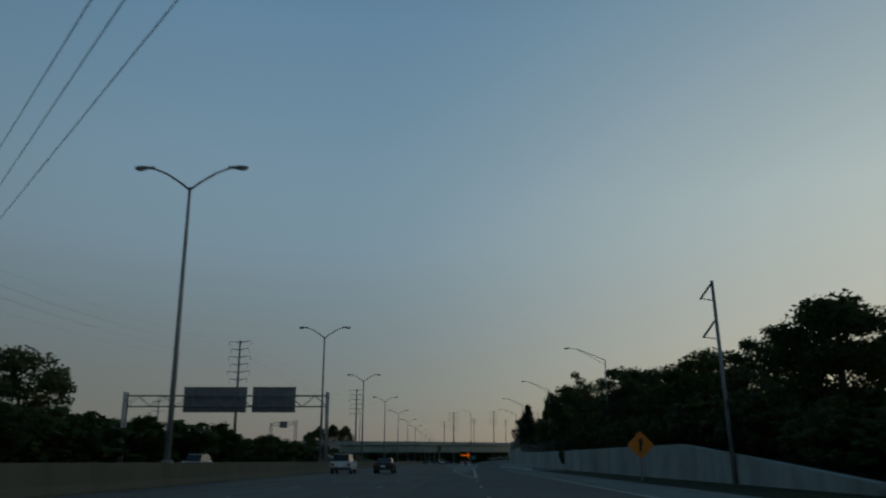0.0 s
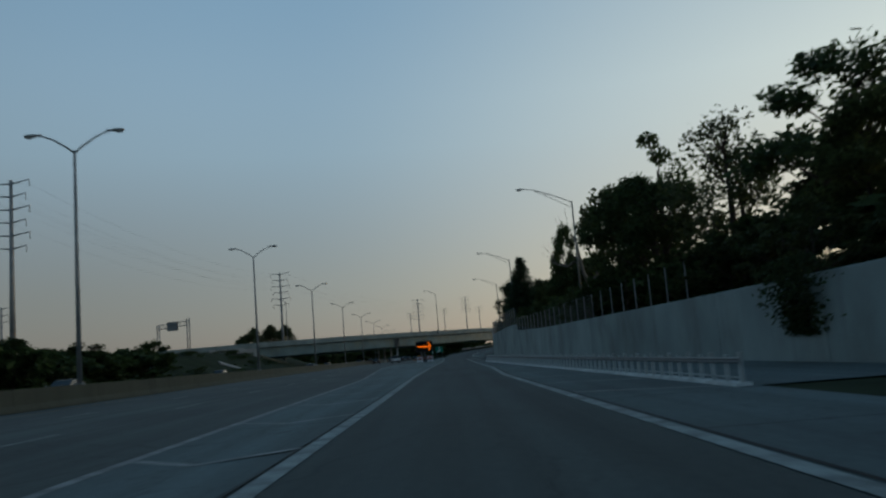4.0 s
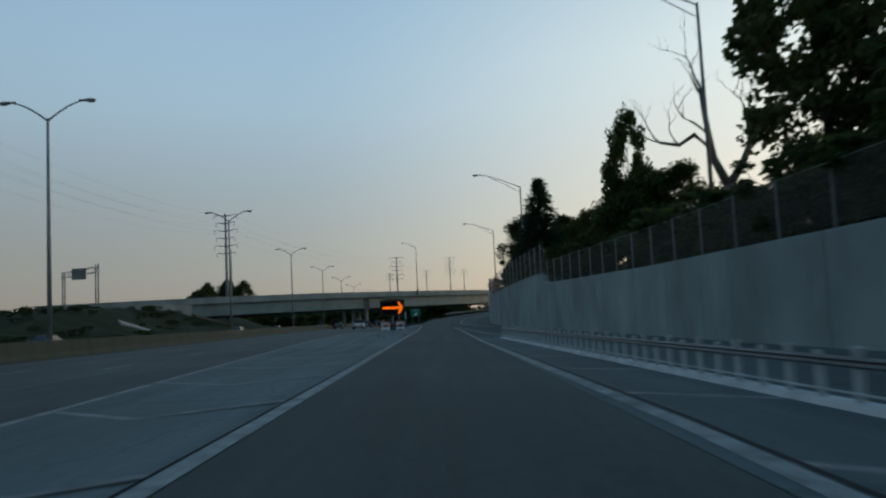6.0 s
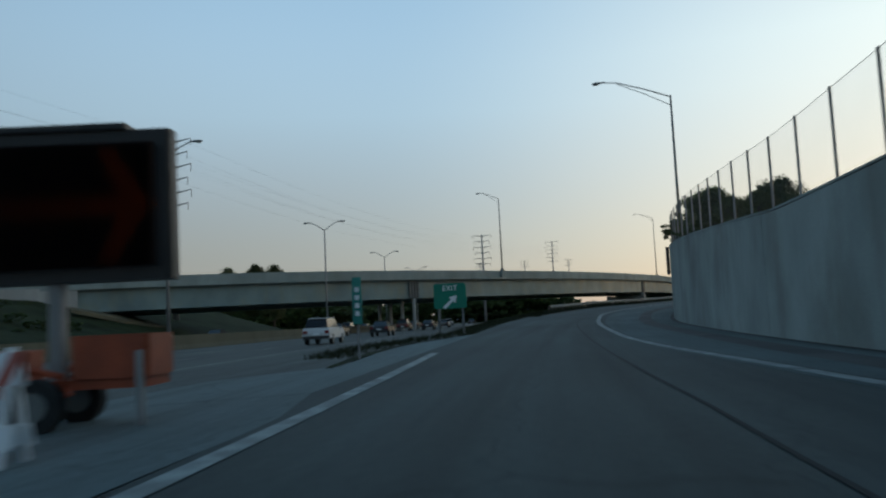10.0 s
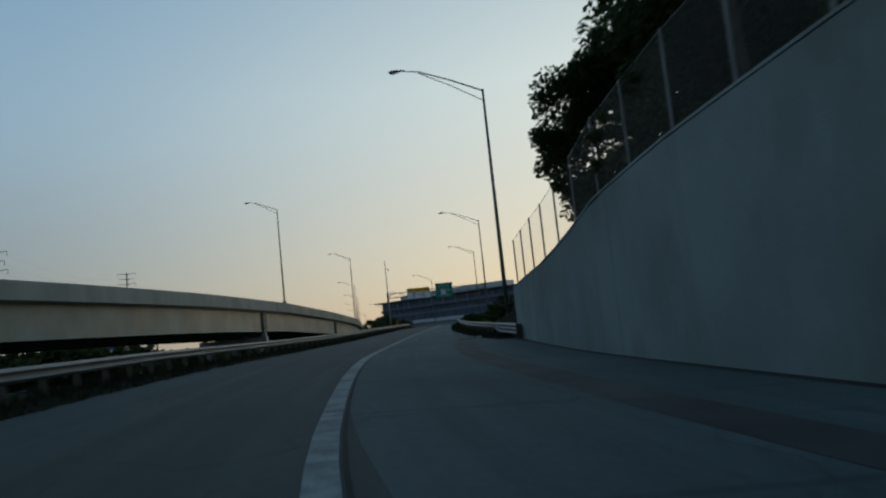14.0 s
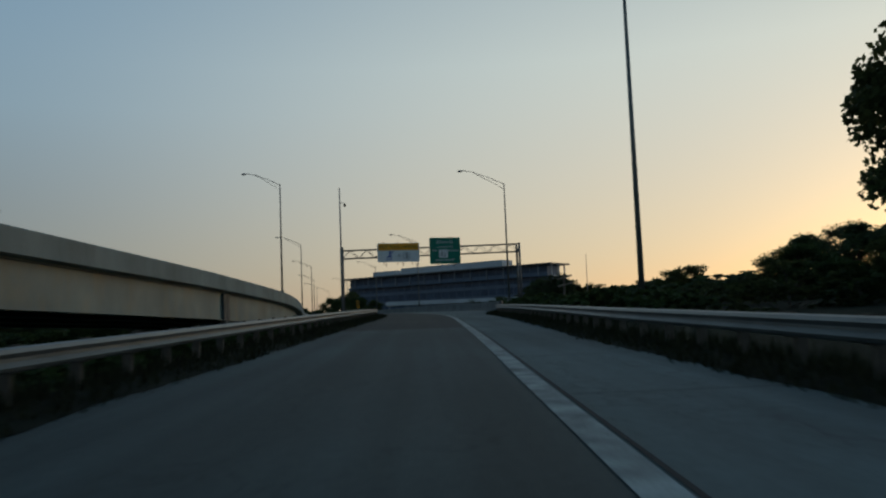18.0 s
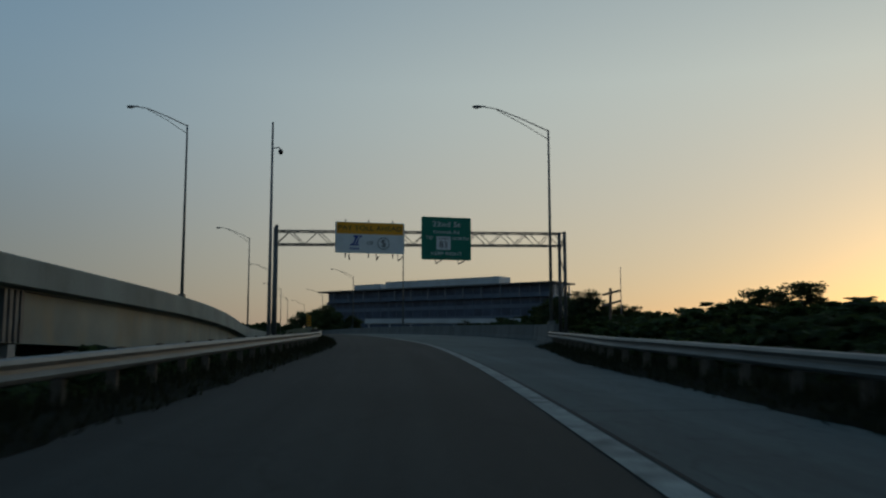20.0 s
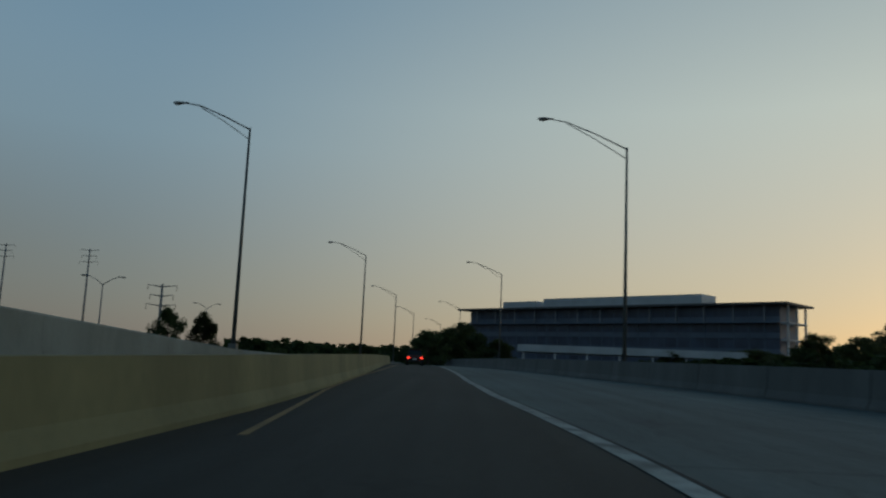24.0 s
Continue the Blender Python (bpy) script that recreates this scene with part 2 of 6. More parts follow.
GIRDER = stained(material("girder_steel_paint", (0.135, 0.195, 0.21), 0.6, 0.0, var=0.2, scale=4, bump=0.06, tint=(0.16, 0.215, 0.21)), 0.5, 0.35, (0.24, 0.22, 0.13))
STIFFENER = material("stiffener_steel", (0.1, 0.115, 0.12), 0.6, 0.1, var=0.2, scale=1)
PIER = material("pier_concrete", (0.34, 0.33, 0.31), 0.9, var=0.2, scale=2, streak=True)
GALV = material("galvanised_steel", (0.165, 0.175, 0.17), 0.5, 0.25, var=0.15, scale=1, bump=0.05)
FLOCK = material("matt_black_louver", (0.02, 0.014, 0.013), 1.0, var=0.1, scale=1, bump=0)
FLOCK.node_tree.nodes["Principled BSDF"].inputs["Specular IOR Level"].default_value = 0.02
PIPE = material("tarred_pipe_iron", (0.028, 0.034, 0.034), 0.6, 0.1, var=0.3, scale=1)
GALV_DARK = material("weathered_pole_steel", (0.26, 0.26, 0.26), 0.55, 0.2, var=0.2, scale=1.5, bump=0.05)
GANTRY = material("gantry_steel", (0.13, 0.135, 0.14), 0.55, 0.5, var=0.2, scale=1, bump=0.05)
POSTWHITE = material("pale_post", (0.48, 0.5, 0.49), 0.75, var=0.2, scale=0.6)
KERBWHITE = material("white_painted_kerb", (0.66, 0.68, 0.67), 0.8, var=0.25, scale=0.8, bump=0.2)
WOOD = material("weathered_timber_post", (0.16, 0.13, 0.1), 0.9, var=0.3, scale=0.5, bump=0.4)
GRASS = material("roadside_grass", (0.024, 0.034, 0.017), 0.95, var=0.4, scale=3, bump=0.5, fine=14)
DIRT = material("dry_bank", (0.02, 0.023, 0.014), 0.95, var=0.4, scale=4, bump=0.5, fine=10)
# verge soil with the shade under the guardrails put into its colour
VERGE_SHADED = material("shaded_verge_soil", (0.011, 0.014, 0.009), 0.95, var=0.45, scale=1.5, bump=0.6, fine=12)
for soil in (GRASS, DIRT, VERGE_SHADED):
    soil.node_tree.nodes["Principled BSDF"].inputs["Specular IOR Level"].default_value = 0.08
DEADWOOD = material("bare_grey_wood", (0.2, 0.18, 0.15), 0.9, var=0.3, scale=0.4, bump=0.5, fine=12)
BARK = material("bark", (0.07, 0.055, 0.042), 0.95, var=0.35, scale=0.4, bump=0.6, fine=12)
SIGN_GREEN = material("sign_green", (0.0, 0.2, 0.13), 0.4, var=0.1, scale=1, bump=0)
SIGN_WHITE = material("sign_white", (0.84, 0.85, 0.85), 0.4, var=0.06, scale=1, bump=0)
SIGN_YELLOW = material("sign_yellow", (1.0, 0.42, 0.008), 0.4, var=0.08, scale=1, bump=0)
SIGN_ORANGE = material("sign_orange", (0.8, 0.22, 0.01), 0.4, var=0.08, scale=1, bump=0)
SIGN_BLUE = material("sign_blue", (0.03, 0.07, 0.35), 0.4, var=0.1, scale=1, bump=0)
SIGN_BACK = material("sign_back_aluminium", (0.22, 0.23, 0.24), 0.5, 0.6, var=0.15, scale=1.5, bump=0.03)
BLACK = material("black_paint", (0.015, 0.015, 0.016), 0.5, var=0.2, scale=1)
TEAL = material("teal_sign_face", (0.03, 0.24, 0.2), 0.5, var=0.2, scale=1)
RUBBER = material("tyre_rubber", (0.02, 0.02, 0.02), 0.85, var=0.2, scale=0.3)
CARGLASS = material("dark_car_glass", (0.02, 0.022, 0.025), 0.08, var=0.1, scale=1, bump=0)
TRIM = material("dark_plastic_trim", (0.03, 0.03, 0.03), 0.6, var=0.1, scale=1)
ORANGE_STEEL = material("trailer_orange_paint", (0.33, 0.06, 0.02), 0.5, var=0.25, scale=0.5)
RED_BAND = material("barricade_red", (0.42, 0.09, 0.06), 0.45, var=0.1, scale=1, bump=0)
HEAD_ON = material("lit_headlamp", (0.9, 0.9, 0.85), 0.2, var=0.02, scale=1, bump=0, emit=(1.0, 0.95, 0.82), power=4.0)
TAIL = material("tail_lamp_red", (0.2, 0.012, 0.012), 0.3, var=0.05, scale=1, bump=0)
BRAKE = material("lit_brake_lamp", (0.4, 0.02, 0.02), 0.25, var=0.05, scale=1, bump=0, emit=(1.0, 0.05, 0.03), power=0.5)
LED = material("lit_orange_leds", (0.6, 0.2, 0.02), 0.5, var=0.02, scale=1, bump=0, emit=(1.0, 0.17, 0.006), power=0.21)
OFFICE_GLASS = material("office_glazing", (0.07, 0.105, 0.17), 0.3, var=0.3, scale=6, bump=0)
OFFICE_BAND = material("office_spandrel", (0.15, 0.2, 0.28), 0.6, var=0.15, scale=4)
OFFICE_ROOF = material("office_roof_metal", (0.12, 0.12, 0.125), 0.6, var=0.15, scale=4)
OFFICE_PALE = material("office_pale_panel", (0.62, 0.65, 0.68), 0.6, var=0.12, scale=4)
OFFICE_COLUMN = material("office_column_paint", (0.26, 0.29, 0.34), 0.6, var=0.12, scale=4)
LENS = material("lamp_refractor", (0.35, 0.35, 0.33), 0.3, var=0.1, scale=0.5, bump=0)
INSULATOR = material("insulator", (0.2, 0.17, 0.15), 0.3, var=0.1, scale=0.3)


def leaf_material(name, base):
    """Thin leaves that let some light through, shifted from leaf to leaf and from tree to tree."""
    m = bpy.data.materials.new(name)
    m.use_nodes = True
    t = m.node_tree
    b = t.nodes["Principled BSDF"]
    b.inputs["Roughness"].default_value = 0.7
    b.inputs["Specular IOR Level"].default_value = 0.2
    geo = t.nodes.new("ShaderNodeNewGeometry")
    info = t.nodes.new("ShaderNodeObjectInfo")
    ramp = t.nodes.new("ShaderNodeValToRGB")
    ramp.color_ramp.elements[0].color = (*[c * 0.55 for c in base], 1)
    ramp.color_ramp.elements[1].color = (*[c * 1.5 for c in base], 1)
    t.links.new(geo.outputs["Random Per Island"], ramp.inputs[0])
    hsv = t.nodes.new("ShaderNodeHueSaturation")
    rng = t.nodes.new("ShaderNodeMapRange")
    rng.inputs[3].default_value, rng.inputs[4].default_value = 0.7, 1.3
    t.links.new(info.outputs["Random"], rng.inputs[0])
    t.links.new(rng.outputs[0], hsv.inputs["Value"])
    t.links.new(ramp.outputs[0], hsv.inputs["Color"])
    t.links.new(hsv.outputs[0], b.inputs["Base Color"])
    tr = t.nodes.new("ShaderNodeBsdfTranslucent")
    t.links.new(hsv.outputs[0], tr.inputs[0])
    mix = t.nodes.new("ShaderNodeMixShader")
    mix.inputs[0].default_value = 0.45
    t.links.new(b.outputs[0], mix.inputs[1])
    t.links.new(tr.outputs[0], mix.inputs[2])
    t.links.new(mix.outputs[0], t.nodes["Material Output"].inputs[0])
    return m


LEAF = leaf_material("broad_leaves", (0.052, 0.075, 0.026))
LEAF_OLIVE = leaf_material("olive_leaves", (0.075, 0.09, 0.035))
# grass blades coloured darker than leaves, to carry the guardrail's shadow
GRASS_BLADE = leaf_material("dry_grass_blades", (0.028, 0.033, 0.016))
NEEDLE = leaf_material("spruce_needles", (0.025, 0.045, 0.022))
mesh_fence = bpy.data.materials.new("chain_link_screen")
mesh_fence.use_nodes = True
mt = mesh_fence.node_tree
mb = mt.nodes["Principled BSDF"]
mb.inputs["Base Color"].default_value = (0.26, 0.26, 0.24, 1)
mb.inputs["Roughness"].default_value = 0.6
mb.inputs["Metallic"].default_value = 0.4
mw = mt.nodes.new("ShaderNodeTexNoise")
mw.inputs["Scale"].default_value = 1.3
mr = mt.nodes.new("ShaderNodeMapRange")
mr.inputs[3].default_value, mr.inputs[4].default_value = 0.07, 0.15
mt.links.new(mw.outputs["Fac"], mr.inputs[0])
mt.links.new(mr.outputs[0], mb.inputs["Alpha"])


# ---- mesh helpers ----
class Shape:
    """Collects vertices and faces of one mesh."""

    def __init__(self):
        self.v, self.f, self.uv = [], [], []

    def add(self, verts, faces):
        n = len(self.v)
        self.v += [tuple(p) for p in verts]
        self.f += [tuple(n + i for i in q) for q in faces]
        return self

    def box(self, x0, y0, z0, x1, y1, z1, m=None, cut=0.0):
        """A box; cut: the width of the chamfer on its upright edges."""
        c = cut
        ring = [(x0, y0), (x1, y0), (x1, y1), (x0, y1)] if not c else [
            (x0 + c, y0), (x1 - c, y0), (x1, y0 + c), (x1, y1 - c), (x1 - c, y1), (x0 + c, y1), (x0, y1 - c), (x0, y0 + c)]
        return self.prism(ring, z0, z1, m)

    def prism(self, ring, z0, z1, m=None, top=None):
        n = len(ring)
        up = top or ring
        v = [Vector((x, y, z0)) for x, y in ring] + [Vector((x, y, z1)) for x, y in up]
        if m is not None:
            v = [m @ p for p in v]
        f = [tuple(reversed(range(n))), tuple(range(n, 2 * n))]
        f += [(i, (i + 1) % n, n + (i + 1) % n, n + i) for i in range(n)]
        return self.add(v, f)

    def tube(self, pts, radii, sides=8, cap=True):
        """A round bar through the points."""
        pts = [Vector(p) for p in pts]
        rings = []
        for i, p in enumerate(pts):
            d = (pts[min(i + 1, len(pts) - 1)] - pts[max(i - 1, 0)]).normalized()
            a = d.orthogonal().normalized() if abs(d.z) < 0.95 else Vector((1, 0, 0))
            a = (a - d * a.dot(d)).normalized()
            b = d.cross(a)
            r = radii[i] if hasattr(radii, "__len__") else radii
            rings += [p + (a * math.cos(k * math.tau / sides) + b * math.sin(k * math.tau / sides)) * r for k in range(sides)]
        f = []
        for i in range(len(pts) - 1):
            for k in range(sides):
                f.append((i * sides + k, i * sides + (k + 1) % sides, (i + 1) * sides + (k + 1) % sides, (i + 1) * sides + k))
        if cap:
            f += [tuple(reversed(range(sides))), tuple(range((len(pts) - 1) * sides, len(pts) * sides))]
        return self.add(rings, f)

    def sweep(self, profile, stations, closed=True):
        """A profile of (across, up) pairs carried along stations of (place, across vector)."""
        n = len(profile)
        v = []
        for p, across in stations:
            v += [Vector(p) + Vector(across) * a + Vector((0, 0, h)) for a, h in profile]
        f = []
        for i in range(len(stations) - 1):
            for k in range(n if closed else n - 1):
                f.append((i * n + k, i * n + (k + 1) % n, (i + 1) * n + (k + 1) % n, (i + 1) * n + k))
        if closed:
            f += [tuple(reversed(range(n))), tuple(range((len(stations) - 1) * n, len(stations) * n))]
        return self.add(v, f)

    def ball(self, c, rx, ry, rz, seg=10, rings=6):
        v, f = [], []
        for i in range(1, rings):
            a = math.pi * i / rings
            v += [(c[0] + rx * math.sin(a) * math.cos(k * math.tau / seg), c[1] + ry * math.sin(a) * math.sin(k * math.tau / seg),
                   c[2] + rz * math.cos(a)) for k in range(seg)]
        for i in range(rings - 2):
            f += [(i * seg + k, (i + 1) * seg + k, (i + 1) * seg + (k + 1) % seg, i * seg + (k + 1) % seg) for k in range(seg)]
        f += [tuple(range(seg)), tuple(reversed(range((rings - 2) * seg, (rings - 1) * seg)))]
        return self.add(v, f)

    def data(self, name, mat, smooth=False):
        me = bpy.data.meshes.new(name)
        me.from_pydata([tuple(p) for p in self.v], [], self.f)
        me.update()
        if smooth:
            me.polygons.foreach_set("use_smooth", [True] * len(me.polygons))
        if self.uv:
            lay = me.uv_layers.new(name="UVMap")
            lay.data.foreach_set("uv", [c for q in self.f for i in q for c in self.uv[i]])
        me.materials.append(mat)
        return me


def put(name, shape, mat, parent=None, label="", smooth=False, m=None):
    """Links a shape, or mesh data, as one mesh object, under a thing or a part."""
    data = shape.data(name, mat, smooth) if isinstance(shape, Shape) else shape
    ob = new(name, data)
    if parent is not None:
        ob.parent = parent
    if m is not None:
        ob.matrix_basis = m
    if label:
        ob["label"] = label
    return ob


def empty(name, m=None, **tags):
    ob = new(name)
    ob.empty_display_size = 0.2
    if m is not None:
        ob.matrix_basis = m
    return tagged(ob, **tags)


def words(text, size, mat, parent, m, name="lettering", label=""):
    """Raised letters as a mesh, centred at m, in its xy plane."""
    cu = bpy.data.curves.new("letters", "FONT")
    cu.body, cu.size, cu.extrude = text, size, 0.006
    cu.align_x, cu.align_y = "CENTER", "CENTER"
    tmp = bpy.data.objects.new("letters", cu)
    scene.collection.objects.link(tmp)
    bpy.context.view_layer.update()
    me = bpy.data.meshes.new_from_object(tmp.evaluated_get(bpy.context.evaluated_depsgraph_get()))
    bpy.data.objects.remove(tmp)
    me.materials.clear()
    me.materials.append(mat)
    return put(name, me, mat, parent, label, m=m)


# ---- the way of the ramp, as stations (s, x, y, height of the pavement) ----
ROUTE = np.array([(-120, -6.0, -119.9, 0), (-60, -3.0, -59.9, 0), (-10, -0.5, -10, 0), (40, 1.9, 40, 0), (90, 3.6, 89.9, 0),
                  (140, 4.6, 139.9, 0), (190, 6.1, 189.9, 0), (215, 7.4, 214.9, 0.0), (240, 8.0, 239.8, 0.08), (265, 9.4, 264.8, 0.35),
                  (290, 12.0, 289.6, 0.71), (315, 16.9, 314.1, 1.17), (340, 23.8, 338.2, 1.71), (365, 32.3, 361.6, 2.3),
                  (390, 41.9, 384.8, 2.93), (415, 51.8, 407.7, 3.57), (440, 61.5, 430.8, 4.16), (465, 70.9, 453.9, 4.68),
                  (490, 79.5, 477.4, 5.09), (515, 87.0, 501.2, 5.51), (540, 94.3, 525.1, 5.9), (600, 109.2, 583.2, 6.5),
                  (700, 129.5, 681.1, 6.6), (900, 168.0, 877.4, 6.6)])


def hermite(s, xs, ys):
    i = int(np.clip(np.searchsorted(xs, s) - 1, 0, len(xs) - 2))
    g = np.gradient(ys, xs)
    h = xs[i + 1] - xs[i]
    u = (s - xs[i]) / h
    return ((1 + 2 * u) * (1 - u) ** 2 * ys[i] + u * (1 - u) ** 2 * h * g[i] + u * u * (3 - 2 * u) * ys[i + 1]
            + u * u * (u - 1) * h * g[i + 1])


def bank(s):
    """Cross slope of the ramp: it leans down to the right through the bend."""
    return math.tan(radians(float(np.interp(s, (235, 285, 345, 385), (0, 2.5, 2.5, 0)))))


def at(s, d=0.0, up=0.0):
    """The place at station s, d metres to the right of the way, on the pavement."""
    p = [hermite(s, ROUTE[:, 0], ROUTE[:, k]) for k in (1, 2, 3)]
    q = [hermite(s + 0.5, ROUTE[:, 0], ROUTE[:, k]) for k in (1, 2)]
    t = Vector((q[0] - p[0], q[1] - p[1], 0)).normalized()
    n = Vector((t.y, -t.x, 0))
    return Vector((p[0], p[1], p[2])) + n * d + Vector((0, 0, up - bank(s) * d)), n, t


def span(a, b, step):
    n = max(1, round((b - a) / step))
    return [a + (b - a) * i / n for i in range(n + 1)]


def strip(s0, s1, left, right, up, step=4.0, thick=0.0):
    """A sheet along the way between two offsets, numbers or functions of s."""
    sh = Shape()
    ss = span(s0, s1, step)
    fl = left if callable(left) else (lambda s: left)
    fr = right if callable(right) else (lambda s: right)
    for s in ss:
        sh.v += [tuple(at(s, fl(s), up)[0]), tuple(at(s, fr(s), up)[0])]
        sh.uv += [(fl(s), s), (fr(s), s)]
    sh.f += [(2 * i, 2 * i + 1, 2 * i + 3, 2 * i + 2) for i in range(len(ss) - 1)]
    return sh


def table(*pairs):
    xs, ys = zip(*pairs)
    return lambda s: float(np.interp(s, xs, ys))


def wx(d_of_x):
    """Offset of a line of constant or tabled x, for the straight highway part."""
    return lambda s: d_of_x(s) - at(s)[0].x


# offsets of the ramp's lines
edge_line = table((222, 4.9), (231, 4.7), (238, 4.35), (247, 3.6), (254, 2.8), (260, 2.35), (268, 2.1), (279, 1.75), (293, 1.2), (308, 0.15), (315, -0.1), (327, -0.4), (339, -0.35), (348, -0.25), (364, 0.35), (391, 0.95),
                  (415, 1.25), (453, 2.0), (492, 2.9), (515, 2.7), (535, 1.8), (548, 0.8), (560, 0.4), (600, 0.3), (900, 0.3))
left_edge = lambda s: edge_line(s) - 6.0
gutter_in = table((200, 5.6), (250, 4.8), (262, 4.6), (300, 3.9), (316, 3.3), (348, 3.0), (364, 3.6))
outer_x = table((-200, 5.9), (98, 6.3), (134, 6.6), (180, 7.8), (190, 12.6), (231, 12.4), (238, 12.0), (247, 11.6), (254, 11.2), (262, 11.55))
dark_strip = table((262, 0.15), (280, 0.4), (293, 0.55), (307, 0.9), (316, 0.85), (332, 0.2), (345, 0.14), (900, 0.14))
wall_d = lambda s: (14.4 - at(s)[0].x) if s < 232 else float(np.interp(s, (232, 262, 900), (14.4 - at(232)[0].x, 6.6, 6.9)))
wall_top = table((30, 0.4), (38, 1.0), (55, 2.2), (90, 2.4), (125, 2.55), (173, 2.9), (200.9, 3.4), (201.1, 4.2), (215, 4.2), (230, 4.05), (248, 3.88), (256, 3.92),
                 (275, 5.0), (298, 6.05), (312, 6.18), (320, 6.12), (335, 5.97), (341, 5.72), (345, 5.16), (349.2, 4.78), (351, 4.7), (355, 4.58), (359.5, 4.42))
right_rail = table((355, 6.35), (360, 6.3), (366, 5.75), (378, 5.0), (395, 4.65), (425, 4.6), (445, 5.4), (468, 6.0), (486, 8.6), (505, 12.4), (530, 13.0), (576, 8.8), (656, 4.2), (900, 4.2))

# ---- ground, highway and ramp ----
def hill(x, y):
    """Height of the open ground: a grassy bank carries the far road up to the bridge, the rest is nearly flat."""
    a = min(1, max(0, (-33 - x) / 16)) * min(1, max(0, (y - 215) / 70)) * min(1, max(0, (430 - y) / 60))
    return -0.25 + 6.2 * (a * a * (3 - 2 * a)) + 0.25 * noise.noise((x * 0.03, y * 0.03, 0)) * min(1, a * 3)


g = Shape()
xs = [-4000, -1500, -600, -300, -160] + list(range(-130, 300, 10)) + [340, 420, 600, 1500, 4000]
ys = [-4000, -1500, -600, -250] + list(range(-150, 1000, 12)) + [1100, 1500, 2200, 4500]
g.v = [(x, y, hill(x, y) if abs(x) < 300 else -0.25) for y in ys for x in xs]
nx = len(xs)
g.f = [(j * nx + i, j * nx + i + 1, (j + 1) * nx + i + 1, (j + 1) * nx + i) for j in range(len(ys) - 1) for i in range(nx - 1)]
tagged(put("ground", g, GRASS), "flat dark roadside grass and scrub that reaches the horizon", "ground", kind="structure")

median_x = table((-200, -12.6), (38, -13.2), (88, -14.4), (138, -15.8), (187, -16.6), (237, -17.2), (288, -17.5), (1200, -17.5))
h = Shape()
hy = span(-200, 1100, 10)
for y in hy:
    m = median_x(y)
    r = float(np.interp(y, (100, 246, 250, 262, 275, 290, 300, 320, 345), (9.7, 6.5, 3.0, 4.2, 5.4, 5.0, 3.4, 0.6, -0.4)))
    h.v += [(m - 15.5, y, -0.02), (m, y, -0.02), (r, y, -0.02)]
h.f = [(3 * i + k, 3 * i + k + 1, 3 * i + k + 4, 3 * i + k + 3) for i in range(len(hy) - 1) for k in range(2)]
h.uv = [(x, y) for x, y, z in h.v]
road = tagged(put("road", h, ASPHALT_HIGHWAY), "wide worn brownish asphalt highway with lane lines", "highway", kind="structure")

ramp_left = lambda s: float(np.interp(s, (240, 243, 262), (-3.2, -3.7, left_edge(262)))) if s < 262 else left_edge(s)
nose_d = lambda s: float(np.interp(s, (236, 250, 256, 267), (-3.4, -5.3, -5.4, left_edge(267)))) if s < 267 else left_edge(s)
ramp_out = lambda s: wx(outer_x)(s) if s < 262 else edge_line(s) + dark_strip(s)
ramp_in = lambda s: wx(table((-200, -2.4), (70, -1.7), (100, 1.65), (115, 1.9), (138, 2.2), (192, 3.6), (221, 4.5), (240, 4.8)))(s) if s < 240 else ramp_left(s)
tagged(put("ramp", strip(-120, 438, ramp_in, ramp_out, 0.0, 3.0), ASPHALT), "dark asphalt exit ramp that climbs in a right-hand bend", "ramp", kind="structure")
# from here on the lane has a darker tone
tagged(put("ramp", strip(438, 900, ramp_in, ramp_out, 0.0, 3.0), ASPHALT_DARK), "blackish asphalt lane of the upper ramp", "ramp", kind="structure")


tagged(put("shoulder", strip(108.4, 900, lambda s: wx(outer_x)(s) if s < 262 else edge_line(s) + dark_strip(s) - 0.04,
                             lambda s: wall_d(s) + 0.1 if s < 366 else right_rail(s) + 0.5, 0.004, 3.0), SHOULDER),
       "pale concrete ramp shoulder with stains", "road shoulder", kind="structure")
tagged(put("gutter", strip(236, 364, gutter_in, lambda s: gutter_in(s) + 0.95, 0.009, 3.0), GUTTER),
       "dark stained gutter strip at the wall's foot", "gutter", kind="structure")
# a narrow near-black strip where the shoulder meets the wall
tagged(put("gutter", strip(236, 357, lambda s: wall_d(s) - 0.3, lambda s: wall_d(s) - 0.004, 0.011, 3.0), FOOT_STRIP),
       "near-black strip along the wall's foot", "gutter", kind="structure")
tagged(put("pavement", strip(-120, 182, lambda s: wx(table((-200, 5.9), (98, 6.3), (134, 6.6), (192, 8.1)))(s),
                             lambda s: wx(table((-200, 9.7), (108, 9.6), (180, 9.3)))(s), 0.006, 4.0), SHOULDER),
       "pale concrete highway shoulder", "road shoulder", kind="structure")
tagged(put("verge", strip(-120, 182, lambda s: wx(table((-200, 9.6), (108, 9.5), (180, 9.2)))(s), lambda s: 14.5 - at(s)[0].x, -0.03, 4.0), GRASS),
       "strip of dark mown grass before the wall", "grass verge", kind="structure")

nose_z = lambda s: at(s, nose_d(s))[0].z * float(np.interp(s, (250, 258), (0.45, 1.0)))
ap = Shape()
for s in span(236, 267, 1.5):
    p, q = at(s, max(ramp_left(s), nose_d(s)) + 0.02)[0], at(s, nose_d(s) - 0.02)[0]
    z = nose_z(s)
    if s < 250:
        q, z = at(s, -8.0)[0], -0.014
    ap.v += [(p.x, p.y, p.z - 0.003), (q.x, q.y, z)]
    ap.uv += [(p.x, p.y), (q.x, q.y)]
